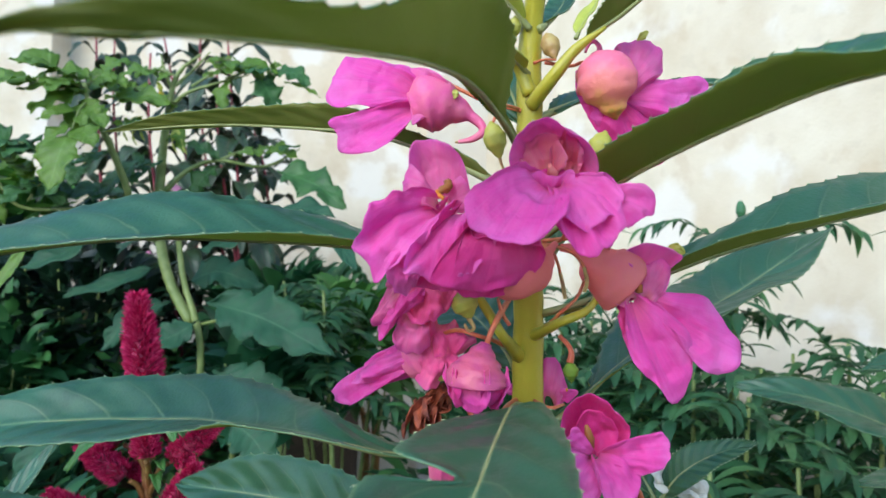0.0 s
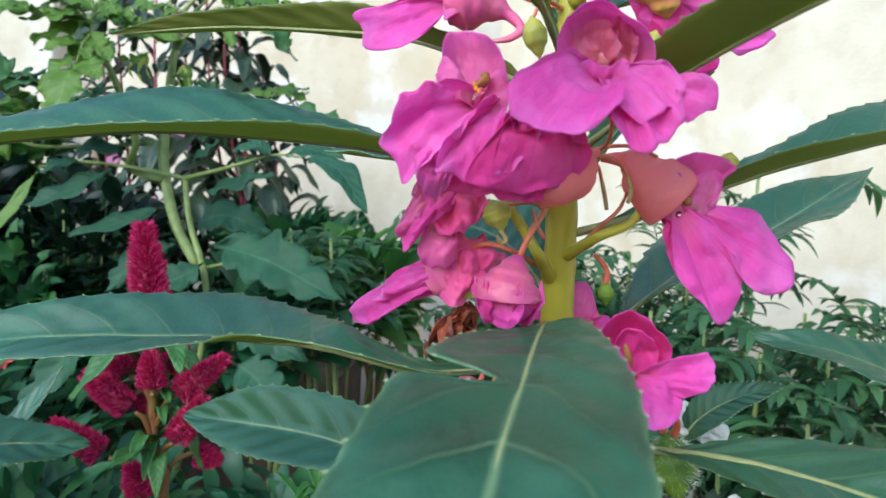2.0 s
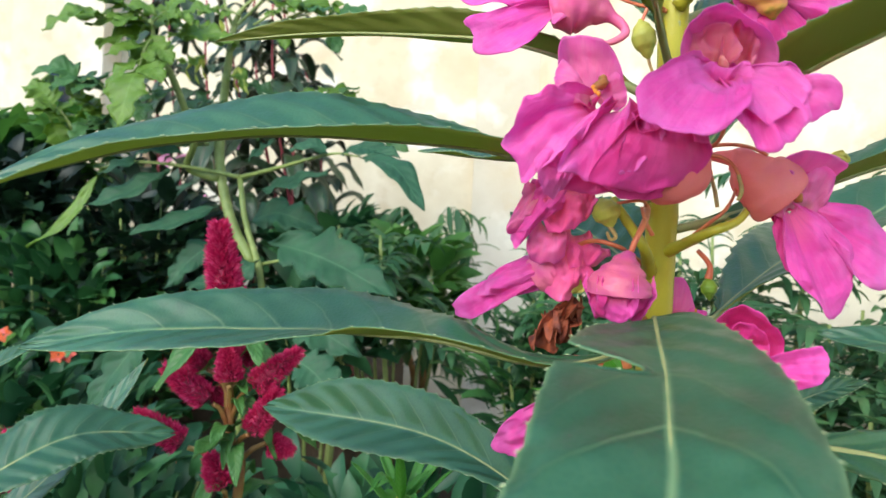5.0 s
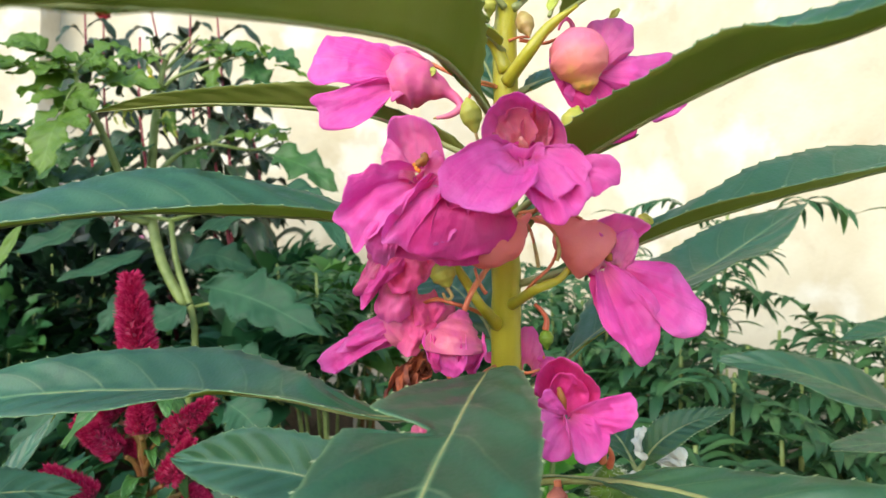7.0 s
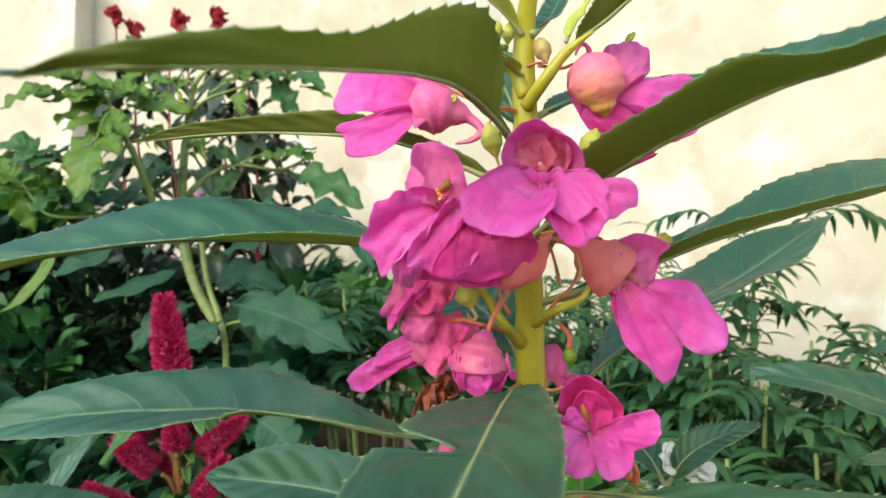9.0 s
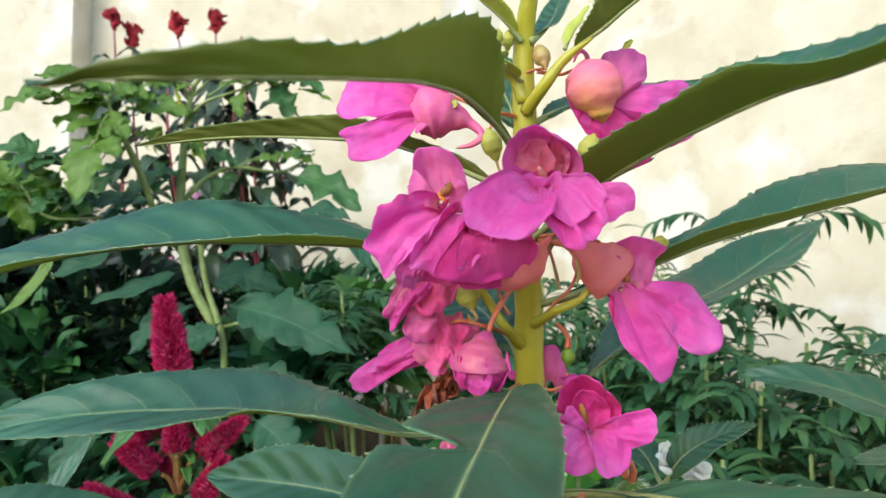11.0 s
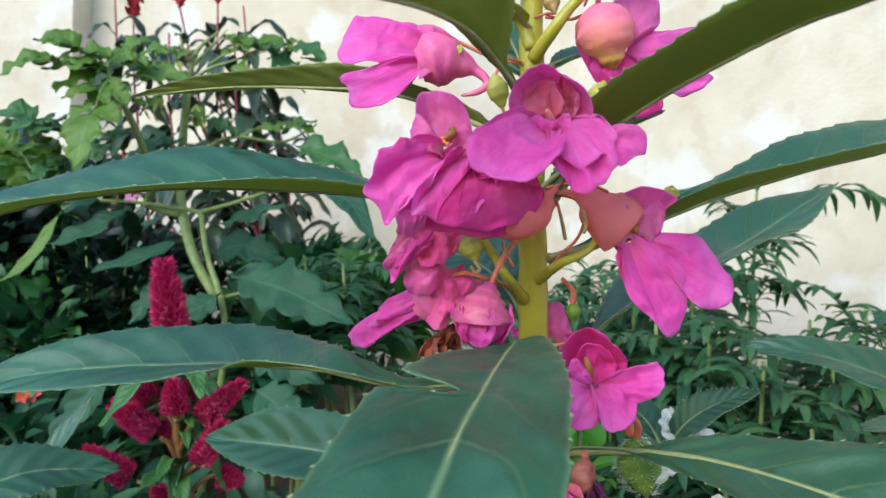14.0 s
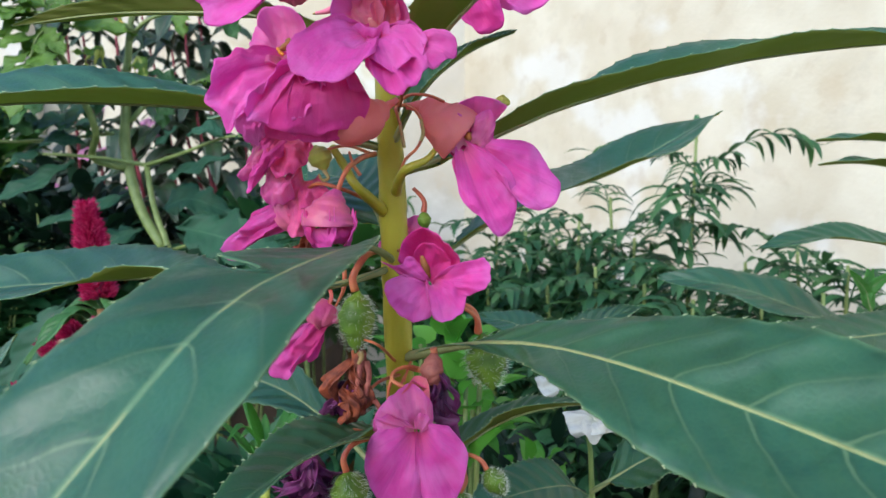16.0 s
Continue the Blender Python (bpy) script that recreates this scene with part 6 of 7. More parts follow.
for k, (a, b, size, young) in enumerate((
        ((-0.4691, 0.8400, 0.9213), (-0.5414, 0.8200, 0.9137), 0.036, 1), ((-0.4665, 0.8400, 0.9068), (-0.4650, 0.8000, 0.8455), 0.040, 1), ((-0.4712, 0.8500, 0.9203), (-0.5182, 0.8400, 0.9403), 0.034, 1),
        ((-0.4751, 0.8500, 0.9277), (-0.4586, 0.8600, 0.9448), 0.026, 1), ((-0.4086, 0.9500, 0.9332), (-0.4726, 0.9000, 0.9295), 0.032, 1), ((-0.4075, 0.9550, 0.9710), (-0.4551, 0.9500, 0.9705), 0.024, 1),
        ((-0.3868, 0.9500, 0.9571), (-0.3068, 0.9500, 0.9756), 0.026, 1), ((-0.3726, 0.9600, 0.9947), (-0.3191, 0.9500, 0.9799), 0.026, 1), ((-0.3394, 0.9500, 0.9682), (-0.2551, 0.9400, 0.9621), 0.030, 0),
        ((-0.4193, 0.9500, 0.8488), (-0.4541, 0.9300, 0.8262), 0.030, 0), ((-0.3574, 0.9800, 0.8596), (-0.2799, 1.0000, 0.8680), 0.026, 1), ((-0.5361, 0.8600, 0.8428), (-0.5740, 0.8500, 0.8524), 0.034, 0),
        ((-0.5902, 0.9200, 0.7905), (-0.5324, 0.8800, 0.8048), 0.040, 0), ((-0.6093, 0.9000, 0.8001), (-0.6426, 0.9000, 0.8274), 0.036, 1), ((-0.5695, 0.9000, 0.8191), (-0.5842, 0.8800, 0.8316), 0.036, 1),
        ((-0.4504, 0.8700, 0.8510), (-0.4896, 0.8600, 0.8203), 0.030, 0), ((-0.4429, 0.9500, 0.7912), (-0.4900, 0.9300, 0.7949), 0.034, 0))):
    tomato_leaf(a, b, size, 300 + k, TOM_LIT if young else TOM_TOP)
T5 = (
    ((-0.4805, 0.9200, 0.7535), (-0.5296, 0.9100, 0.7216), (-0.5865, 0.9000, 0.6979), 0.044, 0), ((-0.5212, 0.9200, 0.7611), (-0.5474, 0.9100, 0.7551), (-0.5749, 0.9100, 0.7410), 0.030, 0),
    ((-0.4198, 0.9500, 0.7097), (-0.4740, 0.9300, 0.6830), (-0.5341, 0.9200, 0.6644), 0.036, 0), ((-0.3684, 0.9400, 0.7307), (-0.3223, 0.9200, 0.7388), (-0.2600, 0.9000, 0.7558), 0.036, 0),
    ((-0.1924, 0.7800, 0.7640), (-0.1436, 0.7400, 0.7492), (-0.1066, 0.7000, 0.7050), 0.034, 0), ((-0.2167, 0.8000, 0.7668), (-0.1888, 0.7900, 0.7749), (-0.1469, 0.7800, 0.7645), 0.036, 0),
    ((-0.2354, 0.8200, 0.7686), (-0.2563, 0.8200, 0.7798), (-0.2866, 0.8300, 0.7747), 0.030, 0), ((-0.3903, 0.9500, 0.7696), (-0.3631, 0.9400, 0.7849), (-0.3480, 0.9400, 0.7993), 0.030, 0),
    ((-0.5777, 0.9200, 0.7511), (-0.6098, 0.9000, 0.6794), (-0.6515, 0.8800, 0.6394), 0.022, 1), ((-0.5373, 0.9200, 0.7604), (-0.5141, 0.9200, 0.7805), (-0.4656, 0.9200, 0.7747), 0.036, 0))
for k, (a, b, c, w, young) in enumerate(T5):
    plain_leaf(tom, [a, b, c], w, TOM_LIT if young else TEAL, (0.15 * (-1) ** k, -0.7, 0.8), 16, wave=0.12, seed=k * 1.7, teeth=False)
for a, b, c, w in (
        ((-0.4060, 1.0000, 0.6841), (-0.3525, 0.9900, 0.7027), (-0.2863, 0.9800, 0.6814), 0.060), ((-0.3344, 0.9000, 0.6630), (-0.2471, 0.8600, 0.6466), (-0.1536, 0.8200, 0.6100), 0.082),
        ((-0.3483, 0.9200, 0.6397), (-0.3779, 0.9000, 0.6164), (-0.4292, 0.8800, 0.6000), 0.050), ((-0.4052, 0.9600, 0.6594), (-0.4491, 0.9500, 0.6415), (-0.4909, 0.9400, 0.5924), 0.050),
        ((-0.3224, 0.9000, 0.5754), (-0.2628, 0.8800, 0.5596), (-0.1987, 0.8600, 0.5315), 0.070), ((-0.4166, 0.8000, 0.5794), (-0.4381, 0.7800, 0.5412), (-0.4831, 0.7600, 0.4649), 0.055),
        ((-0.2647, 0.8000, 0.5368), (-0.2247, 0.7800, 0.5176), (-0.1986, 0.7600, 0.4867), 0.060)):
    plain_leaf(tom, [a, b, c], w * 1.1, TEAL, (0, -0.9, 0.6), 14, outline=cut_width, wave=0.12, seed=a[0] * 50, name="broad_leaf", steps=60, across=4)
for q in ((-0.4297, 0.9450, 0.9460), (-0.4333, 0.9500, 0.9442)):
    bm = bmesh.new()
    c = Vector(q)
    tube(bm, [c, c + Vector((0.004, 0, -0.007)), c + Vector((0.006, 0, -0.014))], [0.002, 0.005, 0.003, 0.0006], 7, 8, 0.4)
    part("yellow_flower", bm, skin_material("yellow_petal", (0.75, 0.45, 0.02), (0.85, 0.6, 0.03), 200, 0.5, 0.3), tom)


for k, (a, b) in enumerate((((-0.4574, 0.9500, 0.9135), (-0.4750, 0.9400, 0.8910)), ((-0.4574, 0.9500, 0.9135), (-0.4620, 0.9400, 0.8859)), ((-0.4574, 0.9500, 0.9135), (-0.4563, 0.9500, 0.8938)), ((-0.4062, 0.9500, 0.8990), (-0.4107, 0.9500, 0.8785)), ((-0.4062, 0.9500, 0.8990), (-0.3917, 0.9400, 0.8737)), ((-0.4288, 0.9500, 0.9458), (-0.4362, 0.9500, 0.9630)))):
    a, b = Vector(a), Vector(b)
    bm = bmesh.new()
    tube(bm, [a, a.lerp(b, 0.5) + Vector((0, 0, 0.004)), b], [0.0012, 0.0028, 0.0038, 0.0024, 0.0006], 8, 12, 0.3)
    part("flower_bud", bm, SHOOT, tom, "pale green drooping flower bud")
    plain_leaf(tom, [b, b + Vector((0.004, -0.003, -0.008)), b + Vector((0.009, -0.004, -0.015))], 0.004, SHOOT, name="sepal", steps=8, teeth=False, seed=k * 1.0)


# ---- dark cockscomb plants by the wall ----
CREST = skin_material("crest_red", (0.22, 0.006, 0.012), (0.46, 0.014, 0.03), 160, 0.75, 0.1, 700, 0.002)


def cockscomb(foot, top, seed, leaves, crest=True, mat=None):
    ob = thing("cockscomb_plant", foot, "tall cockscomb with a dark red stem and crested red head" if crest else "tall dark-leaved plant with a red stem", "plant", "cockscomb plants")
    a, b = Vector(foot), Vector(top)
    rnd = random.Random(seed)
    bm = bmesh.new()
    sway = [Vector((rnd.uniform(-0.03, 0.03), rnd.uniform(-0.03, 0.03), 0)) for _ in range(3)]
    line = [a, a.lerp(b, 0.3) + sway[0], a.lerp(b, 0.55) + sway[1], a.lerp(b, 0.8) + sway[2] * 0.6, b]
    tube(bm, line, [0.0048, 0.0040, 0.0034, 0.0026, 0.0020], 8, 30, 0.2)
    part("stem", bm, DARK_STEM, ob)
    pts = spline(line, 40)
    for k in range(leaves):
        u = 0.35 + 0.62 * k / leaves
        c = pts[int(u * 39)]
        ang = k * 2.4 + rnd.uniform(-0.4, 0.4)
        d = Vector((math.cos(ang), math.sin(ang), 0))
        n = rnd.uniform(0.075, 0.15) * (1.15 - 0.45 * u)
        plain_leaf(ob, [c, c + d * n * 0.5 + Vector((0, 0, n * 0.32)), c + d * n + Vector((0, 0, n * rnd.uniform(-0.45, 0.10)))], n * rnd.uniform(0.34, 0.52), mat or DARK_LEAF, seed=k * 1.1, teeth=False, wave=0.1, steps=14)
    if crest:
        bm = bmesh.new()
        tube(bm, [b - Vector((0, 0, 0.006)), b + Vector((0.003, 0, 0.02)), b + Vector((-0.003, 0, 0.045))], [0.004, 0.009, 0.008, 0.002], 10, 14, 1.2)
        for k in range(9):
            p = b + Vector((rnd.uniform(-0.007, 0.007), rnd.uniform(-0.005, 0.005), rnd.uniform(0, 0.025)))
            q = p + Vector((rnd.uniform(-0.016, 0.016), rnd.uniform(-0.01, 0.01), rnd.uniform(0.016, 0.036)))
            lobe = petal_sheet(p, q, rnd.uniform(0.012, 0.022), (rnd.uniform(-0.7, 0.7), -1, 0), 0.2, 0.8, 0.2, 0.6, seed + k * 1.9, 3.0, 0.5, 0.2, rnd.uniform(-1, 1))
            me = bpy.data.meshes.new("lobe")
            lobe.to_mesh(me)
            lobe.free()
            bm.from_mesh(me)
            bpy.data.meshes.remove(me)
        part("crest", bm, CREST, ob, "folded dark red flower crest")
    return ob


cockscomb((-0.72, 1.42, 0.35), (-0.8043, 1.4200, 1.2418), 3, 22)
cockscomb((-0.66, 1.46, 0.35), (-0.7836, 1.4600, 1.2117), 4, 20)
cockscomb((-0.56, 1.5, 0.35), (-0.6997, 1.5000, 1.2495), 5, 26)
cockscomb((-0.48, 1.45, 0.35), (-0.5903, 1.4500, 1.2411), 6, 28)
cockscomb((-0.42, 1.4, 0.35), (-0.5138, 1.4000, 1.2085), 7, 28, False)
cockscomb((-0.50, 1.3, 0.35), (-0.6223, 1.3000, 1.1189), 8, 24, False)
cockscomb((-0.38, 1.35, 0.35), (-0.5110, 1.3500, 1.1208), 9, 26, False)
cockscomb((-0.36, 1.55, 0.35), (-0.5150, 1.5500, 1.0775), 10, 28, False)


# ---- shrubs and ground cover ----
# near-black greens: deep shade among dark foliage is put into the colour
BUSH_DARK_SHADED = island_material("bush_dark_shaded", (0.0032, 0.0120, 0.0068), (0.0072, 0.0250, 0.0122), (0.0210, 0.0640, 0.0240), 0.5, 0.15)
BUSH_MID = island_material("bush_mid", (0.011, 0.048, 0.016), (0.028, 0.105, 0.030), (0.070, 0.190, 0.042), 0.5, 0.25)
# greens darkened to put the deep shade near the ground into the leaves
BUSH_LOW = island_material("bush_low", (0.0115, 0.0520, 0.0210), (0.0240, 0.0920, 0.0330), (0.0540, 0.1600, 0.0450), 0.5, 0.25)
BUSH_LIT = island_material("bush_light", (0.036, 0.110, 0.018), (0.068, 0.180, 0.028), (0.115, 0.260, 0.038), 0.5, 0.35)
BUSH_FRESH = island_material("bush_fresh", (0.10, 0.32, 0.03), (0.16, 0.42, 0.05), (0.22, 0.50, 0.07), 0.5, 0.45)
BUSH_TEAL = island_material("bush_teal", (0.013, 0.060, 0.027), (0.026, 0.100, 0.040), (0.050, 0.150, 0.052), 0.45, 0.25)
PINK = petal_material("vinca_pink", (0.75, 0.35, 0.55), (0.75, 0.20, 0.52), (0.78, 0.28, 0.60))
ORANGE = petal_material("orange_petal", (0.7, 0.10, 0.02), (0.75, 0.16, 0.02), (0.80, 0.22, 0.03))


def small_leaf(bm, base, tip, width, up, droop=0.12, segs=4, round_end=False):
    """One leaf of a shrub: a folded blade of a few faces."""
    b, e = Vector(base), Vector(tip)
    t = e - b
    n = t.length
    side = t.cross(up)
    if side.length < 1e-6:
        side = t.orthogonal()
    side.normalize()
    nrm = side.cross(t).normalized()
    rows = []
    for k in range(segs + 1):
        u = k / segs
        w = width / 2 * (math.sin(math.pi * (u * 0.93 + 0.05) ** (0.6 if round_end else 0.85)) ** 0.8 if k < segs else 0.02)
        c = b + t * u + nrm * (n * droop * math.sin(math.pi * u))
        rows.append([bm.verts.new(c - side * w + nrm * w * 0.35), bm.verts.new(c), bm.verts.new(c + side * w + nrm * w * 0.35)])
    for p, q in zip(rows, rows[1:]):
        for j in range(2):
            bm.faces.new((p[j], p[j + 1], q[j + 1], q[j]))


def shrub(at, size, count, length, width, mat, seed, label, name="shrub", group="shrubs", lean=0.4, round_end=False, blooms=None):
    """A leafy shrub: forked stems from one foot and a cloud of single leaves."""
    x, y, z = at
    rx, ry, rz = size
    foot = (x, y, 0.35 if x < -0.3 and 1.25 < y < 1.92 else 0.0)
    ob = thing(name, foot, label, "plant", group)
    rnd = random.Random(seed)
    for k in range(7):
        a = rnd.uniform(0, 6.28)
        r = rnd.uniform(0.3, 0.9)
        e = Vector((x + rx * r * math.cos(a), y + ry * r * math.sin(a), z + rz * rnd.uniform(0.1, 0.8)))
        m = Vector(foot).lerp(e, 0.5) + Vector((0, 0, rz * 0.15))
        bm = bmesh.new()
        tube(bm, [foot, m, e], [0.005, 0.0035, 0.0015], 6, 9, 0.1)
        part("stem", bm, GREEN_STEM, ob)
    bm = bmesh.new()
    for k in range(count):
        a, b, c = rnd.gauss(0, 1), rnd.gauss(0, 1), rnd.gauss(0, 1)
        d = Vector((a, b, c)).normalized()
        r = rnd.uniform(0.25, 1.0) ** 0.6
        p = Vector((x + rx * d.x * r, y + ry * d.y * r, z + rz * d.z * r))
        out = (Vector((d.x, d.y, d.z * 0.5 + lean)) + Vector((rnd.uniform(-0.7, 0.7), rnd.uniform(-0.7, 0.7), rnd.uniform(-0.5, 0.3)))).normalized()
        n = length * rnd.uniform(0.55, 1.2)
        small_leaf(bm, p, p + out * n, width * rnd.uniform(0.7, 1.2) * n / length, Vector((rnd.uniform(-0.4, 0.4), rnd.uniform(-0.7, 0.2), 1)), rnd.uniform(0.0, 0.25), 4, round_end)
    tagged(part("foliage", bm, mat, ob), kind="stuff")
    return ob


def five_petals(at, radius, mat, seed, parent, face=(0, -1, 0.5)):
    rnd = random.Random(seed)
    f = Vector(face).normalized()
    s = f.orthogonal().normalized()
    t = f.cross(s)
    bm = bmesh.new()
    for k in range(5):
        a = k * 1.2566 + rnd.uniform(-0.1, 0.1)
        d = s * math.cos(a) + t * math.sin(a)
        small_leaf(bm, Vector(at) + d * radius * 0.1, Vector(at) + d * radius, radius * 0.85, f, 0.08, 4, True)
    return part("blossom", bm, mat, parent)


slab("raised_bed", [(-2.4, 1.25), (-0.30, 1.25), (-0.30, 1.92), (-2.4, 1.92)], -0.05, 0.36, SOIL, "raised soil bed along the wall", "planting bed")

# dark bushes at the foot of the wall, shade among the leaves in their colour
vinca = shrub((-1.0, 1.62, 0.60), (0.36, 0.24, 0.24), 900, 0.050, 0.022, BUSH_DARK_SHADED, 11, "dense dark green bush with small pink flowers by the wall", "flowering_shrub")
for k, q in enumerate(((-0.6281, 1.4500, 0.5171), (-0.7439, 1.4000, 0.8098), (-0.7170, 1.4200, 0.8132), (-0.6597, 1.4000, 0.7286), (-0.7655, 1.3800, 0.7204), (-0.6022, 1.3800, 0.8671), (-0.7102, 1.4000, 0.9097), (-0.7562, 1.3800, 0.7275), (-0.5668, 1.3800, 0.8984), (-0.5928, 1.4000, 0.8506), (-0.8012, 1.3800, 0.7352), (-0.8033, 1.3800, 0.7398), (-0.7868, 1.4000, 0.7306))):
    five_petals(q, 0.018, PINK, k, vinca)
shrub((-0.60, 1.50, 0.52), (0.30, 0.24, 0.20), 800, 0.055, 0.026, BUSH_DARK_SHADED, 12, "dense dark green bush in a raised bed")
shrub((-1.45, 1.55, 0.66), (0.30, 0.24, 0.22), 700, 0.06, 0.026, BUSH_DARK_SHADED, 13, "dense dark green bush by the wall")
shrub((-0.62, 1.28, 0.44), (0.28, 0.16, 0.16), 620, 0.055, 0.026, BUSH_MID, 14, "leafy green bush in the garden bed")
shrub((-0.95, 1.22, 0.44), (0.30, 0.18, 0.14), 620, 0.05, 0.024, BUSH_MID, 15, "green leafy bush by the bed")
shrub((-0.36, 1.35, 0.60), (0.13, 0.14, 0.11), 320, 0.07, 0.035, BUSH_LOW, 16, "broad-leaved green bush in the bed")
shrub((-0.215, 1.26, 0.585), (0.12, 0.12, 0.085), 230, 0.07, 0.040, BUSH_LIT, 17, "leafy green bush in the garden bed")
shrub((-0.30, 1.05, 0.53), (0.10, 0.10, 0.07), 170, 0.07, 0.040, BUSH_TEAL, 18, "broad-leaved green plant in the bed", round_end=True)
shrub((-0.75, 0.95, 0.36), (0.30, 0.16, 0.15), 560, 0.06, 0.028, BUSH_LOW, 19, "leafy green plant growing in soil")
shrub((-0.45, 0.75, 0.30), (0.24, 0.14, 0.14), 460, 0.06, 0.026, BUSH_LOW, 20, "leafy green plant growing in soil")
shrub((-0.15, 0.78, 0.28), (0.20, 0.14, 0.14), 420, 0.06, 0.026, BUSH_TEAL, 21, "leafy green plant growing in soil")
shrub((-1.15, 0.95, 0.46), (0.22, 0.18, 0.18), 420, 0.06, 0.026, BUSH_DARK_SHADED, 22, "dark green leafy plant in soil")
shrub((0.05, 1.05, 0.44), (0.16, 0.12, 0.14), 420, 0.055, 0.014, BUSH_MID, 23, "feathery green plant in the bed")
# low plant in the shaded foliage colour, to deepen the dark near the ground
shrub((0.15, 0.70, 0.32), (0.22, 0.12, 0.14), 460, 0.055, 0.020, BUSH_DARK_SHADED, 24, "leafy green plant growing in soil")
shrub((0.42, 0.80, 0.30), (0.20, 0.14, 0.12), 280, 0.06, 0.018, BUSH_TEAL, 25, "leafy green plant growing in soil")
shrub((0.19, 1.15, 0.49), (0.24, 0.12, 0.11), 620, 0.06, 0.016, BUSH_LOW, 31, "dark green leafy plant in soil")
shrub((-1.10, 1.3600, 0.79), (0.12, 0.07, 0.08), 150, 0.085, 0.046, BUSH_LIT, 37, "leafy green bush in the garden bed")
shrub((-0.9053, 1.3600, 0.8024), (0.08, 0.06, 0.06), 110, 0.08, 0.044, BUSH_LIT, 38, "leafy green bush in the garden bed")
# added to fill a near-black gap; the shade is in its leaf colour
shrub((-0.68, 1.22, 0.62), (0.14, 0.08, 0.13), 420, 0.06, 0.028, BUSH_DARK_SHADED, 35, "dense dark green bush in the bed")
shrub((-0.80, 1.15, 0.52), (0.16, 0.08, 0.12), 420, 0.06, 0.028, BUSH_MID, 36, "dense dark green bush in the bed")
shrub((-0.98, 1.22, 0.68), (0.16, 0.10, 0.12), 420, 0.07, 0.034, BUSH_DARK_SHADED, 34, "dense dark green bush by the bed")
shrub((-1.12, 1.38, 0.72), (0.20, 0.10, 0.13), 420, 0.07, 0.034, BUSH_MID, 33, "leafy green bush in the garden bed")
shrub((-0.36, 0.50, 0.34), (0.14, 0.10, 0.10), 260, 0.05, 0.022, BUSH_LOW, 27, "low leafy green plant in soil")
shrub((0.0466, 0.4300, 0.5591), (0.035, 0.03, 0.055), 80, 0.022, 0.020, BUSH_FRESH, 41, "bright green clover-like plant in soil", "clover_plant", round_end=True)
shrub((0.10, 0.46, 0.42), (0.055, 0.04, 0.10), 150, 0.020, 0.018, BUSH_FRESH, 28, "bright green clover-like plant in soil", "clover_plant", round_end=True)
tagetes = shrub((-0.80, 1.05, 0.36), (0.12, 0.10, 0.10), 160, 0.05, 0.024, BUSH_LIT, 29, "light green plant with orange flowers")

for k, q in enumerate(((-0.6634, 0.9700, 0.4817), (-0.6861, 0.9800, 0.4936), (-0.7740, 1.0000, 0.4993), (-0.3593, 0.8000, 0.4020), (-0.3927, 0.8200, 0.3893), (-0.6562, 0.9800, 0.4806))):
    five_petals(q, 0.014, ORANGE, 70 + k, tagetes)


# ---- marigold plants with feathery leaves ----
MARI = leaf_material("marigold_leaf", (0.017, 0.085, 0.038), (0.031, 0.130, 0.055), (0.082, 0.220, 0.085), 0.5, 6.0, 0.3)
MARI_BITS = island_material("marigold_leaflets", (0.020, 0.072, 0.028), (0.046, 0.128, 0.044), (0.095, 0.195, 0.058), 0.5, 0.3)


def feather_leaf(plant, base, direction, length, seed, leaflet=0.047, wide=0.0115, pairs=6, arch=0.25, hang=0.3):
    """A pinnate leaf: an arching rib with paired narrow leaflets."""
    rnd = random.Random(seed)
    b, d = Vector(base), Vector(direction).normalized()
    e = b + d * length
    rise = Vector((0, 0, length * arch))
    line = spline([b, b.lerp(e, 0.5) + rise, e], 20)
    bm = bmesh.new()
    tube(bm, line, [0.0014, 0.0011, 0.0005], 5, 12)
    for k in range(pairs):
        u = 0.2 + 0.75 * k / (pairs - 0.5)
        c = line[int(u * 19)]
        t = (line[min(19, int(u * 19) + 1)] - line[int(u * 19)]).normalized()
        s = t.cross(Vector((0, 0, 1))).normalized()
        for g in (-1, 1):
            n = leaflet * (1.1 - 0.5 * abs(u - 0.5)) * rnd.uniform(0.8, 1.15)
            dd = (s * g + t * rnd.uniform(0.45, 0.8) + Vector((0, 0, rnd.uniform(-0.35, 0.15) - hang))).normalized()
            small_leaf(bm, c, c + dd * n, wide * rnd.uniform(0.8, 1.2), Vector((0, -0.3, 1)), 0.16, 5)
    small_leaf(bm, line[-1], line[-1] + d * leaflet * 0.9 - Vector((0, 0, 0.01)), wide, Vector((0, 0, 1)), 0.1)
    return part("feather_leaf", bm, MARI_BITS, plant)


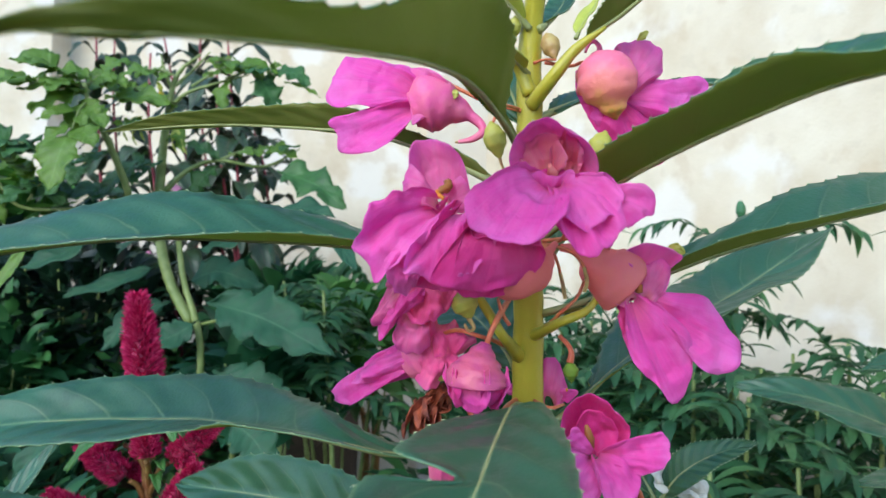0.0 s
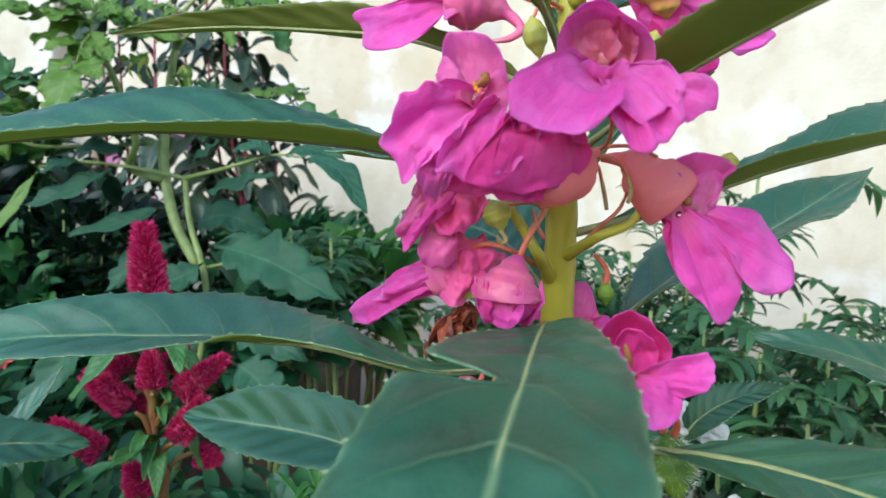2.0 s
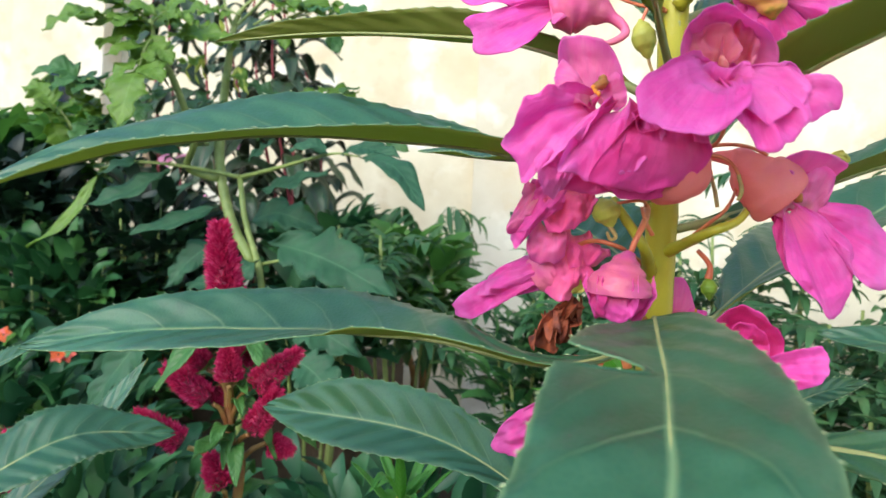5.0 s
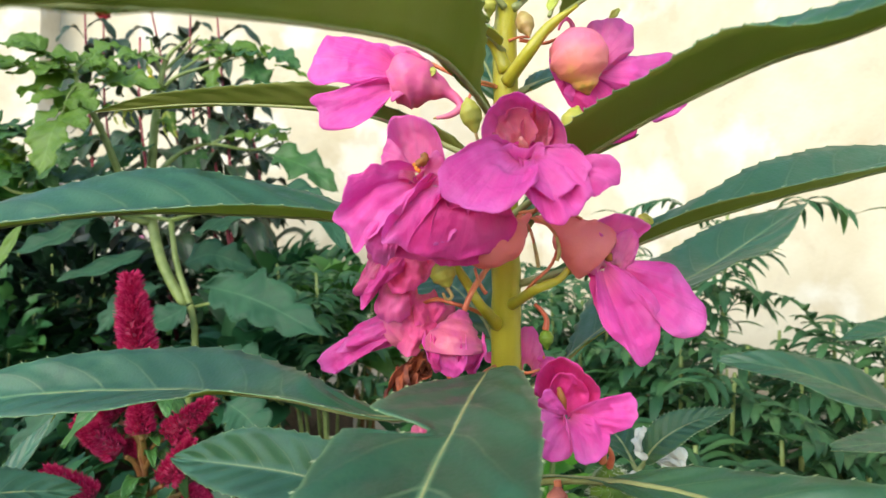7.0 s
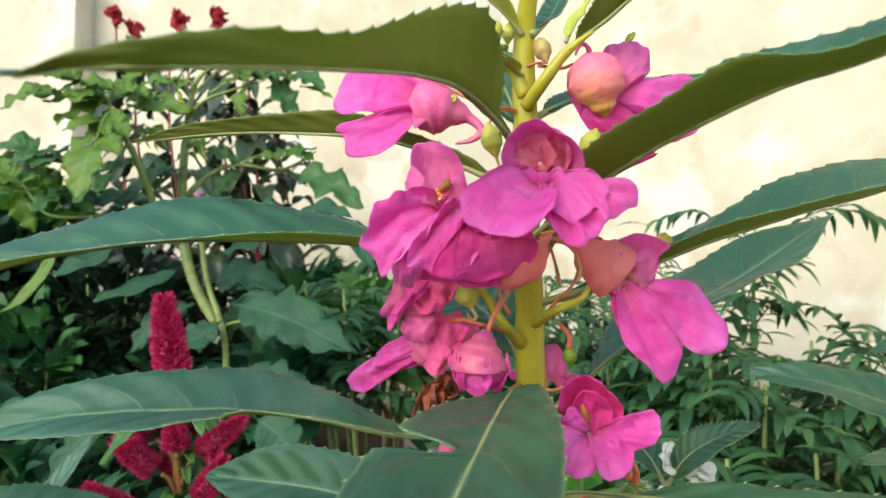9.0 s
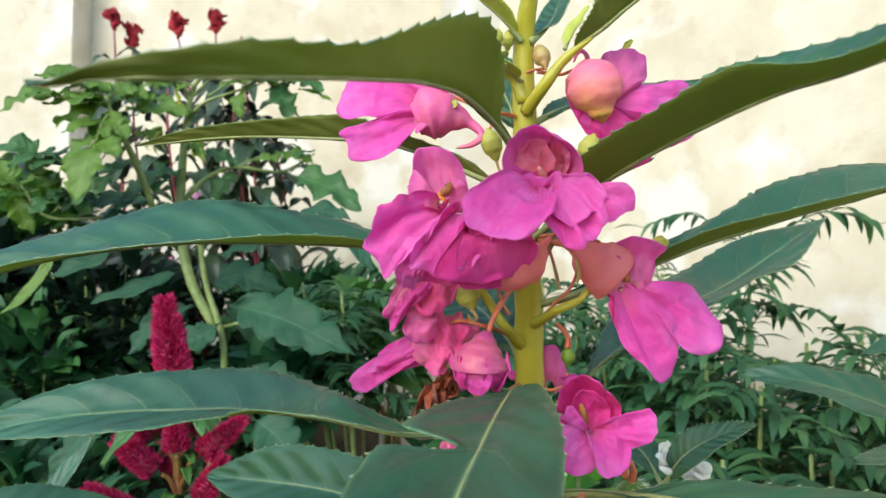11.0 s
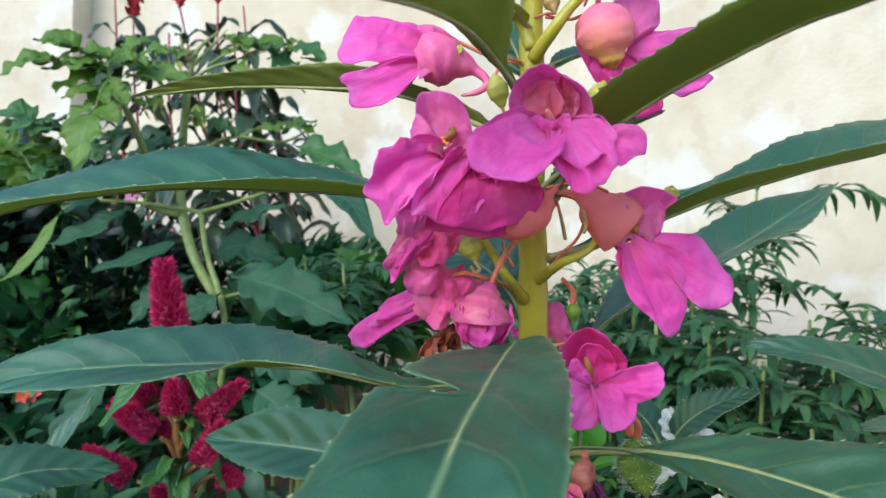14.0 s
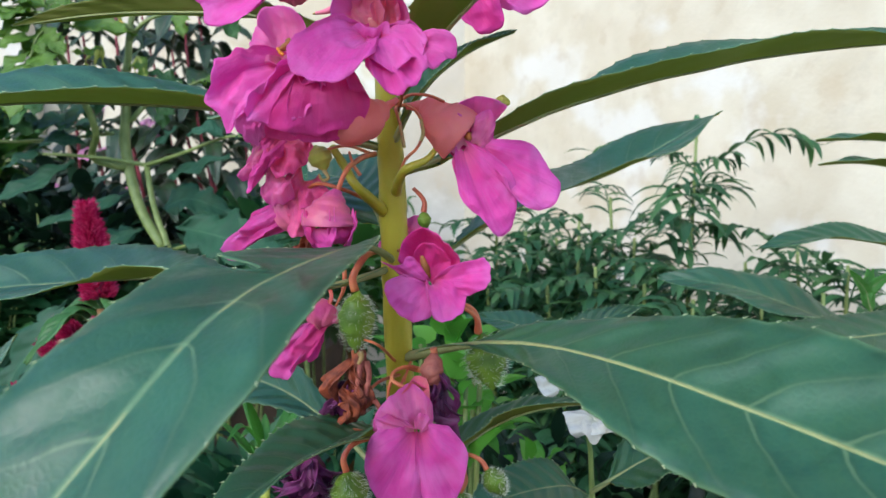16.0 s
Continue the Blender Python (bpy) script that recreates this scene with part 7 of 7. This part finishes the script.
def marigold(foot, top, leaves, seed, bud=False, length=0.13, low=0.5, **more):
    ob = thing("marigold_plant", foot, "marigold plant with feathery dark green leaves" + (" and a closed bud" if bud else ""), "plant", "marigold plants")
    a, b = Vector(foot), Vector(top)
    rnd = random.Random(seed)
    line = [a, a.lerp(b, 0.5) + Vector((rnd.uniform(-0.015, 0.015), 0, 0)), b]
    bm = bmesh.new()
    tube(bm, line, [0.006, 0.005, 0.004, 0.0022], 8, 26, 0.1)
    part("stem", bm, GREEN_STEM, ob)
    pts = spline(line, 50)
    for k in range(leaves):
        u = low + (0.98 - low) * k / leaves
        ang = k * 2.2 + rnd.uniform(-0.5, 0.5)
        d = (math.cos(ang), math.sin(ang), rnd.uniform(0.1, 0.6))
        feather_leaf(ob, pts[int(u * 49)], d, length * rnd.uniform(0.7, 1.2) * (1.2 - 0.45 * u), seed * 50 + k, **more)
    if bud:
        bm = bmesh.new()
        tube(bm, [b, b + Vector((0.001, 0, 0.012)), b + Vector((0, 0, 0.03))], [0.0022, 0.004, 0.0068, 0.0060, 0.003], 9, 12, 0.15)
        part("bud", bm, MARI, ob, "closed green flower bud")
    return ob


tall_marigold = marigold((0.372, 1.0, 0.0), (0.3715, 0.9900, 0.7889), 5, 1, True, 0.09, low=0.80, leaflet=0.03, wide=0.007, pairs=5)
for a, b, spread, wide, pairs, arch in (
        ((0.3776, 0.9900, 0.7366), (0.5256, 0.9500, 0.7723), 0.060, 0.0125, 7, 0.22), ((0.3631, 0.9900, 0.7458), (0.2388, 1.0600, 0.7764), 0.052, 0.011, 7, 0.22), ((0.3652, 0.9800, 0.6953), (0.3283, 0.8800, 0.6680), 0.064, 0.0165, 4, 0.30),
        ((0.3642, 0.9800, 0.6976), (0.2925, 0.9300, 0.6745), 0.058, 0.0150, 4, 0.30), ((0.3727, 0.9900, 0.7025), (0.4329, 1.0200, 0.7153), 0.052, 0.0125, 5, 0.20), ((0.3688, 0.9900, 0.6567), (0.4222, 1.0000, 0.6429), 0.045, 0.010, 6, 0.30),
        ((0.3645, 0.9900, 0.6430), (0.3131, 0.9500, 0.6483), 0.050, 0.012, 5, 0.30), ((0.3743, 0.9900, 0.7480), (0.3338, 0.9500, 0.7229), 0.040, 0.009, 5, 0.20), ((0.3765, 0.9900, 0.7548), (0.4030, 0.9700, 0.7529), 0.040, 0.010, 4, 0.10)):
    d = Vector(b) - Vector(a)
    feather_leaf(tall_marigold, a, d, d.length, int(spread * 1e4) + pairs, spread, wide * 0.8, pairs, arch, 0.4)
for k, (top, n, size) in enumerate((
        ((0.2663, 1.0600, 0.7077), 13, 0.15), ((0.2141, 1.0200, 0.6705), 14, 0.14), ((0.2897, 1.0000, 0.6473), 15, 0.14), ((0.1930, 1.1200, 0.6448), 14, 0.14), ((0.4942, 0.9500, 0.6355), 11, 0.16), ((0.4337, 0.9700, 0.6145), 12, 0.14), ((0.5343, 0.9000, 0.6145), 11, 0.14),
        ((0.3763, 0.9300, 0.5971), 14, 0.13), ((0.2174, 0.9000, 0.6113), 15, 0.13), ((0.2700, 0.8600, 0.5980), 15, 0.13), ((0.4113, 0.8600, 0.5867), 14, 0.13), ((0.4750, 0.8400, 0.5850), 13, 0.13), ((0.3106, 0.8000, 0.5807), 14, 0.13), ((0.1549, 0.9000, 0.5942), 15, 0.13),
        # the first five here are added to shade the lower wall
        ((0.2306, 1.3000, 0.5895), 12, 0.15), ((0.3608, 1.3200, 0.5566), 12, 0.15), ((0.4488, 1.2000, 0.5284), 12, 0.14), ((0.5294, 1.0800, 0.5256), 11, 0.14), ((0.5886, 1.0000, 0.5247), 10, 0.14), ((0.1005, 1.2000, 0.7026), 12, 0.13), ((0.1421, 1.1000, 0.6549), 13, 0.13), ((0.0782, 1.0000, 0.6069), 14, 0.12), ((0.0168, 1.1000, 0.6277), 14, 0.12), ((0.1596, 0.7500, 0.5306), 14, 0.12), ((0.2425, 0.7200, 0.5193), 14, 0.12), ((0.3355, 0.7400, 0.5221), 13, 0.12), ((0.4125, 0.7200, 0.5385), 12, 0.12))):
    x, y, z = top
    marigold((x + 0.01, y + 0.01, 0.0), top, n, 2 + k, False, size, low=0.55)
marigold((-0.14, 1.02, 0.0), (-0.2159, 1.0500, 0.6790), 16, 41, False, 0.12, leaflet=0.04, wide=0.012, low=0.72)
marigold((-0.20, 1.18, 0.0), (-0.3133, 1.1800, 0.6915), 15, 42, False, 0.12, leaflet=0.04, wide=0.012, low=0.72)

# dark drooping fronds against the pilaster
palm = thing("fern_plant", (0.0, 1.45, 0.0), "dark green fern with drooping leaflets before the wall", "plant")
bm = bmesh.new()
tube(bm, [(0.0, 1.45, 0.0), (0.0, 1.45, 0.35), (-0.1824, 1.4500, 0.6356)], [0.005, 0.004, 0.002], 7, 14, 0.1)
part("stem", bm, GREEN_STEM, palm)
for k, (a, b, arch) in enumerate((((-0.1959, 1.4200, 0.6638), (-0.0925, 1.4000, 0.6683), 0.75), ((-0.1895, 1.4200, 0.6223), (-0.0943, 1.3800, 0.6324), 0.60), ((-0.1959, 1.4200, 0.6638), (-0.2881, 1.4500, 0.7075), 0.50), ((-0.1897, 1.4200, 0.6269), (-0.0960, 1.6000, 0.7190), 0.30), ((-0.2734, 1.4500, 0.4315), (-0.1460, 1.4000, 0.4276), 0.45), ((-0.2117, 1.4500, 0.4148), (-0.0972, 1.4000, 0.4207), 0.40))):
    d = Vector(b) - Vector(a)
    feather_leaf(palm, a, d, d.length, 900 + k, 0.060, 0.013, 8, arch, 1.6)
for q in ([(-0.1996, 1.5500, 0.3433), (-0.2028, 1.5500, 0.4188), (-0.2146, 1.5500, 0.5044)], [(-0.2240, 1.5600, 0.3069), (-0.2209, 1.5600, 0.3616), (-0.2368, 1.5600, 0.4152)]):
    bm = bmesh.new()
    (x, y, z) = q[0]
    tube(bm, [(x, y, 0.0), *q], [0.011, 0.011, 0.010, 0.007], 8, 24, 0.2)
    part("woody_stem", bm, RED_STEM, palm, "brown woody stem")

# ---- white balsams ----
wb = thing("balsam_plant", (0.12, 0.40, 0.0), "white-flowered balsam growing behind the pink one", "plant", "balsam plants")
bm = bmesh.new()
tube(bm, [(0.12, 0.40, 0.0), (0.122, 0.395, 0.3), (0.1272, 0.3850, 0.5097), (0.1251, 0.3800, 0.5428), (0.1200, 0.3660, 0.5689)], [0.007, 0.005, 0.004, 0.0025, 0.0012], 9, 20, 0.1)
part("stem", bm, GREEN_STEM, wb)
leaf(wb, [(0.1257, 0.3820, 0.5203), (0.1632, 0.3700, 0.5468), (0.1907, 0.3500, 0.5454), (0.2221, 0.3300, 0.5346)], 0.05, (0, -0.5, 1), 14, seed=31.0)
leaf(wb, [(0.1247, 0.3850, 0.5159), (0.1103, 0.3700, 0.5277), (0.0794, 0.3500, 0.5291), (0.0571, 0.3300, 0.5231)], 0.04, (0, -0.5, 1), 16, seed=32.0)
leaf(wb, [(0.1088, 0.4000, 0.5841), (0.1167, 0.3900, 0.6018), (0.1311, 0.3850, 0.6135), (0.1505, 0.3800, 0.6215)], 0.021, (-0.2, -0.7, 0.7), 20, seed=33.0)
leaf(wb, [(0.1093, 0.4000, 0.5822), (0.1016, 0.4200, 0.5975), (0.0861, 0.4400, 0.6042), (0.0635, 0.4600, 0.6052)], 0.026, (0, -0.7, 0.7), 16, seed=34.0)
for c, tips in (((0.1135, 0.4000, 0.5977), ((0.1073, 0.3950, 0.6048), (0.1139, 0.4000, 0.6076), (0.1161, 0.3950, 0.6020), (0.1049, 0.3950, 0.5973))),
                ((0.1289, 0.4100, 0.5884), ((0.1197, 0.4050, 0.5902), (0.1228, 0.4050, 0.5957), (0.1312, 0.4050, 0.5953), (0.1370, 0.4050, 0.5894), (0.1266, 0.4000, 0.5870))),
                ((0.1231, 0.3600, 0.5665), ((0.1074, 0.3500, 0.5663), (0.1172, 0.3500, 0.5599), (0.1270, 0.3500, 0.5620), (0.1375, 0.3550, 0.5664), (0.1312, 0.3650, 0.5687))),
                ((0.1090, 0.4000, 0.5767), ((0.0980, 0.3950, 0.5729), (0.1026, 0.4000, 0.5815), (0.1147, 0.3950, 0.5801)))):
    for k, q in enumerate(tips):
        petal(wb, c, q, 0.016, PETAL_WHITE, face=(0, -1, 0.6), cup=-0.2, seed=50 + k, name="white_petal", ruffle=0.2)

wb2 = thing("balsam_plant", (0.42, 0.50, 0.0), "white-flowered balsam with long serrated leaves by the wall", "plant", "balsam plants")
bm = bmesh.new()
tube(bm, [(0.42, 0.50, 0.0), (0.42, 0.50, 0.35), (0.3854, 0.5000, 0.5668), (0.3999, 0.5100, 0.7051), (0.4021, 0.5100, 0.7643)], [0.008, 0.007, 0.006, 0.005, 0.003], 10, 24, 0.1)
part("stem", bm, STEM, wb2)
leaf(wb2, [(0.3896, 0.5, 0.5509), (0.3556, 0.51, 0.5786), (0.2978, 0.53, 0.6055), (0.2593, 0.55, 0.6187), (0.2145, 0.5739, 0.6239)], 0.0600, (0.148, 0.164, 1), 13.4, seed=41.0, outline=lance(1.27), up_end=(-0.196, -0.703, 1), stalk=0.084)
leaf(wb2, [(0.3948, 0.5000, 0.6419), (0.3543, 0.4900, 0.6507), (0.2978, 0.4750, 0.6578), (0.2459, 0.4600, 0.6507)], 0.040, (0, -0.35, 1), 24, seed=42.0)
leaf(wb2, [(0.3996, 0.5100, 0.7170), (0.3586, 0.5000, 0.7231), (0.3254, 0.4950, 0.7250), (0.2935, 0.4870, 0.7227)], 0.030, (0, -0.15, 1), 26, seed=43.0)
leaf(wb2, [(0.4021, 0.5100, 0.6932), (0.3621, 0.5050, 0.7048), (0.3285, 0.5000, 0.7092), (0.3024, 0.5000, 0.7077)], 0.028, (0, -0.15, 1), 28, seed=44.0)
leaf(wb2, [(0.42, 0.50, 0.60), (0.2761, 0.4200, 0.5990), (0.2374, 0.3950, 0.6040), (0.2137, 0.3800, 0.6060), (0.1925, 0.3650, 0.6080)], 0.040, (0, -0.6, 0.8), 14, seed=45.0)
for k, q in enumerate(((0.3260, 0.5200, 0.5828), (0.3383, 0.5200, 0.5746), (0.3340, 0.5200, 0.5870), (0.3462, 0.5200, 0.5767))):
    petal(wb2, (0.3368, 0.5250, 0.5770), q, 0.016, PETAL_WHITE, face=(0, -1, 0.4), cup=-0.2, seed=60 + k, name="white_petal", ruffle=0.2)
for k in range(5):
    q = Vector((0.3529, 0.5300, 0.6150))
    leaf(wb2, [(0.3574, 0.5300, 0.5982), q, q + Vector((0.02 * math.cos(k * 1.3), 0.01 * math.sin(k * 2), 0.018))], 0.010, (0, -1, 0.2), 15, mats=(FRESH, FRESH), rib=0.0006, seed=46.0 + k)

# young balsam at the lower side, leaves only
yb = thing("balsam_plant", (-0.33, 0.37, 0.0), "young balsam without flowers, serrated leaves", "plant", "balsam plants")
bm = bmesh.new()
tube(bm, [(-0.33, 0.37, 0.0), (-0.33, 0.37, 0.3), (-0.3167, 0.3700, 0.5133)], [0.006, 0.005, 0.003], 9, 16, 0.1)
part("stem", bm, STEM, yb)
leaf(yb, [(-0.3168, 0.3700, 0.5148), (-0.2943, 0.3850, 0.5374), (-0.2621, 0.4100, 0.5548), (-0.2214, 0.4400, 0.5504)], 0.050, (0, -0.7, 0.75), 12, seed=51.0)
leaf(yb, [(-0.3248, 0.4000, 0.4839), (-0.2888, 0.4200, 0.5227), (-0.2705, 0.4400, 0.5511), (-0.2507, 0.4600, 0.5898)], 0.034, (-0.4, -0.7, 0.5), 14, seed=52.0)
leaf(yb, [(-0.3137, 0.3600, 0.5705), (-0.2894, 0.3600, 0.5927), (-0.2729, 0.3700, 0.6068), (-0.2627, 0.3800, 0.6104)], 0.022, (0, -0.4, 1), 25, seed=53.0)
stalk(yb, [(-0.3167, 0.3700, 0.5133), (-0.3279, 0.3700, 0.5395), (-0.3137, 0.3600, 0.5705)], (0.003, 0.0025, 0.002), STEM, "side_shoot")

# light green shoot below the pink balsam
sh = thing("seedling", (-0.06, 0.46, 0.0), "light green leafy seedling in soil", "plant")
bm = bmesh.new()
top = Vector((-0.0792, 0.4600, 0.5166))
tube(bm, [(top.x, top.y, 0.0), (top.x, top.y, 0.3), top], [0.004, 0.004, 0.0035], 8, 14, 0.1)
part("stem", bm, SHOOT, sh)
for k in range(13):
    a, n = k * 2.4, 0.016 + 0.016 * (k % 3)
    d = Vector((math.cos(a), math.sin(a), 0))
    c = top - Vector((0, 0, 0.0035 * (k % 6)))
    plain_leaf(sh, [c, c + d * n * 0.6 + Vector((0, 0, n * 0.7)), c + d * n + Vector((0, 0, n * (1.1 if k < 7 else 0.5)))], 0.008, FRESH, fold=25, seed=k * 1.0, teeth=False, steps=12)

# ---- pots and odds and ends by the wall ----
TERRACOTTA = skin_material("terracotta", (0.36, 0.13, 0.05), (0.48, 0.20, 0.08), 30, 0.85, 0, 400, 0.001)
BLUE = skin_material("blue_plastic", (0.012, 0.022, 0.040), (0.022, 0.036, 0.060), 20, 0.4, 0, 300, 0.0003)
WOOD = skin_material("weathered_wood", (0.20, 0.13, 0.08), (0.34, 0.25, 0.16), 20, 0.8, 0, 300, 0.001, (1, 1, 0.1))


def turned(bm, at, profile, sides=28):
    rings = []
    for r, z in profile:
        rings.append([bm.verts.new((at[0] + r * math.cos(2 * math.pi * k / sides), at[1] + r * math.sin(2 * math.pi * k / sides), at[2] + z)) for k in range(sides)])
    for a, b in zip(rings, rings[1:]):
        for k in range(sides):
            m = (k + 1) % sides
            bm.faces.new((a[k], a[m], b[m], b[k]))
    bm.faces.new(rings[0][::-1])
    bm.faces.new(rings[-1])
    return bm


def flower_pot(at, r, h, soil=True):
    ob = thing("flower_pot", at, "terracotta flower pot standing in the bed", "pot", "flower pots")
    part("body", turned(bmesh.new(), at, [(r * 0.7, 0), (r * 0.72, 0.004), (r * 0.93, h * 0.8), (r * 0.9, h * 0.8), (r * 0.86, h * 0.86), (r * 0.84, h * 0.80)]), TERRACOTTA, ob)
    part("rim", turned(bmesh.new(), at, [(r * 0.94, h * 0.78), (r * 1.02, h * 0.79), (r * 1.05, h * 0.98), (r * 1.0, h), (r * 0.93, h * 0.99), (r * 0.90, h * 0.82)]), TERRACOTTA, ob)
    return ob


flower_pot((-0.685, 1.36, 0.36), 0.075, 0.23)
jar = thing("plastic_drum", (-1.19, 1.70, 0.36), "dark blue plastic drum by the wall", "container")
part("body", turned(bmesh.new(), (-1.19, 1.68, 0.36), [(0.028, 0), (0.031, 0.008), (0.031, 0.44), (0.029, 0.46), (0.032, 0.47), (0.032, 0.61), (0.030, 0.645), (0.024, 0.672), (0.015, 0.683)]), BLUE, jar)
part("lid", turned(bmesh.new(), (-1.19, 1.68, 1.041), [(0.016, 0), (0.018, 0.003), (0.017, 0.014), (0.010, 0.018)]), BLUE, jar)
bm = bmesh.new()
tube(bm, [(-0.985, 1.75, 0.36), (-0.984, 1.75, 0.7), (-0.98, 1.75, 0.90)], [0.014, 0.013, 0.012], 10, 16, 0.15)
tagged(part("wooden_stake", bm, WOOD, None), "weathered wooden stake in the bed", "stake")
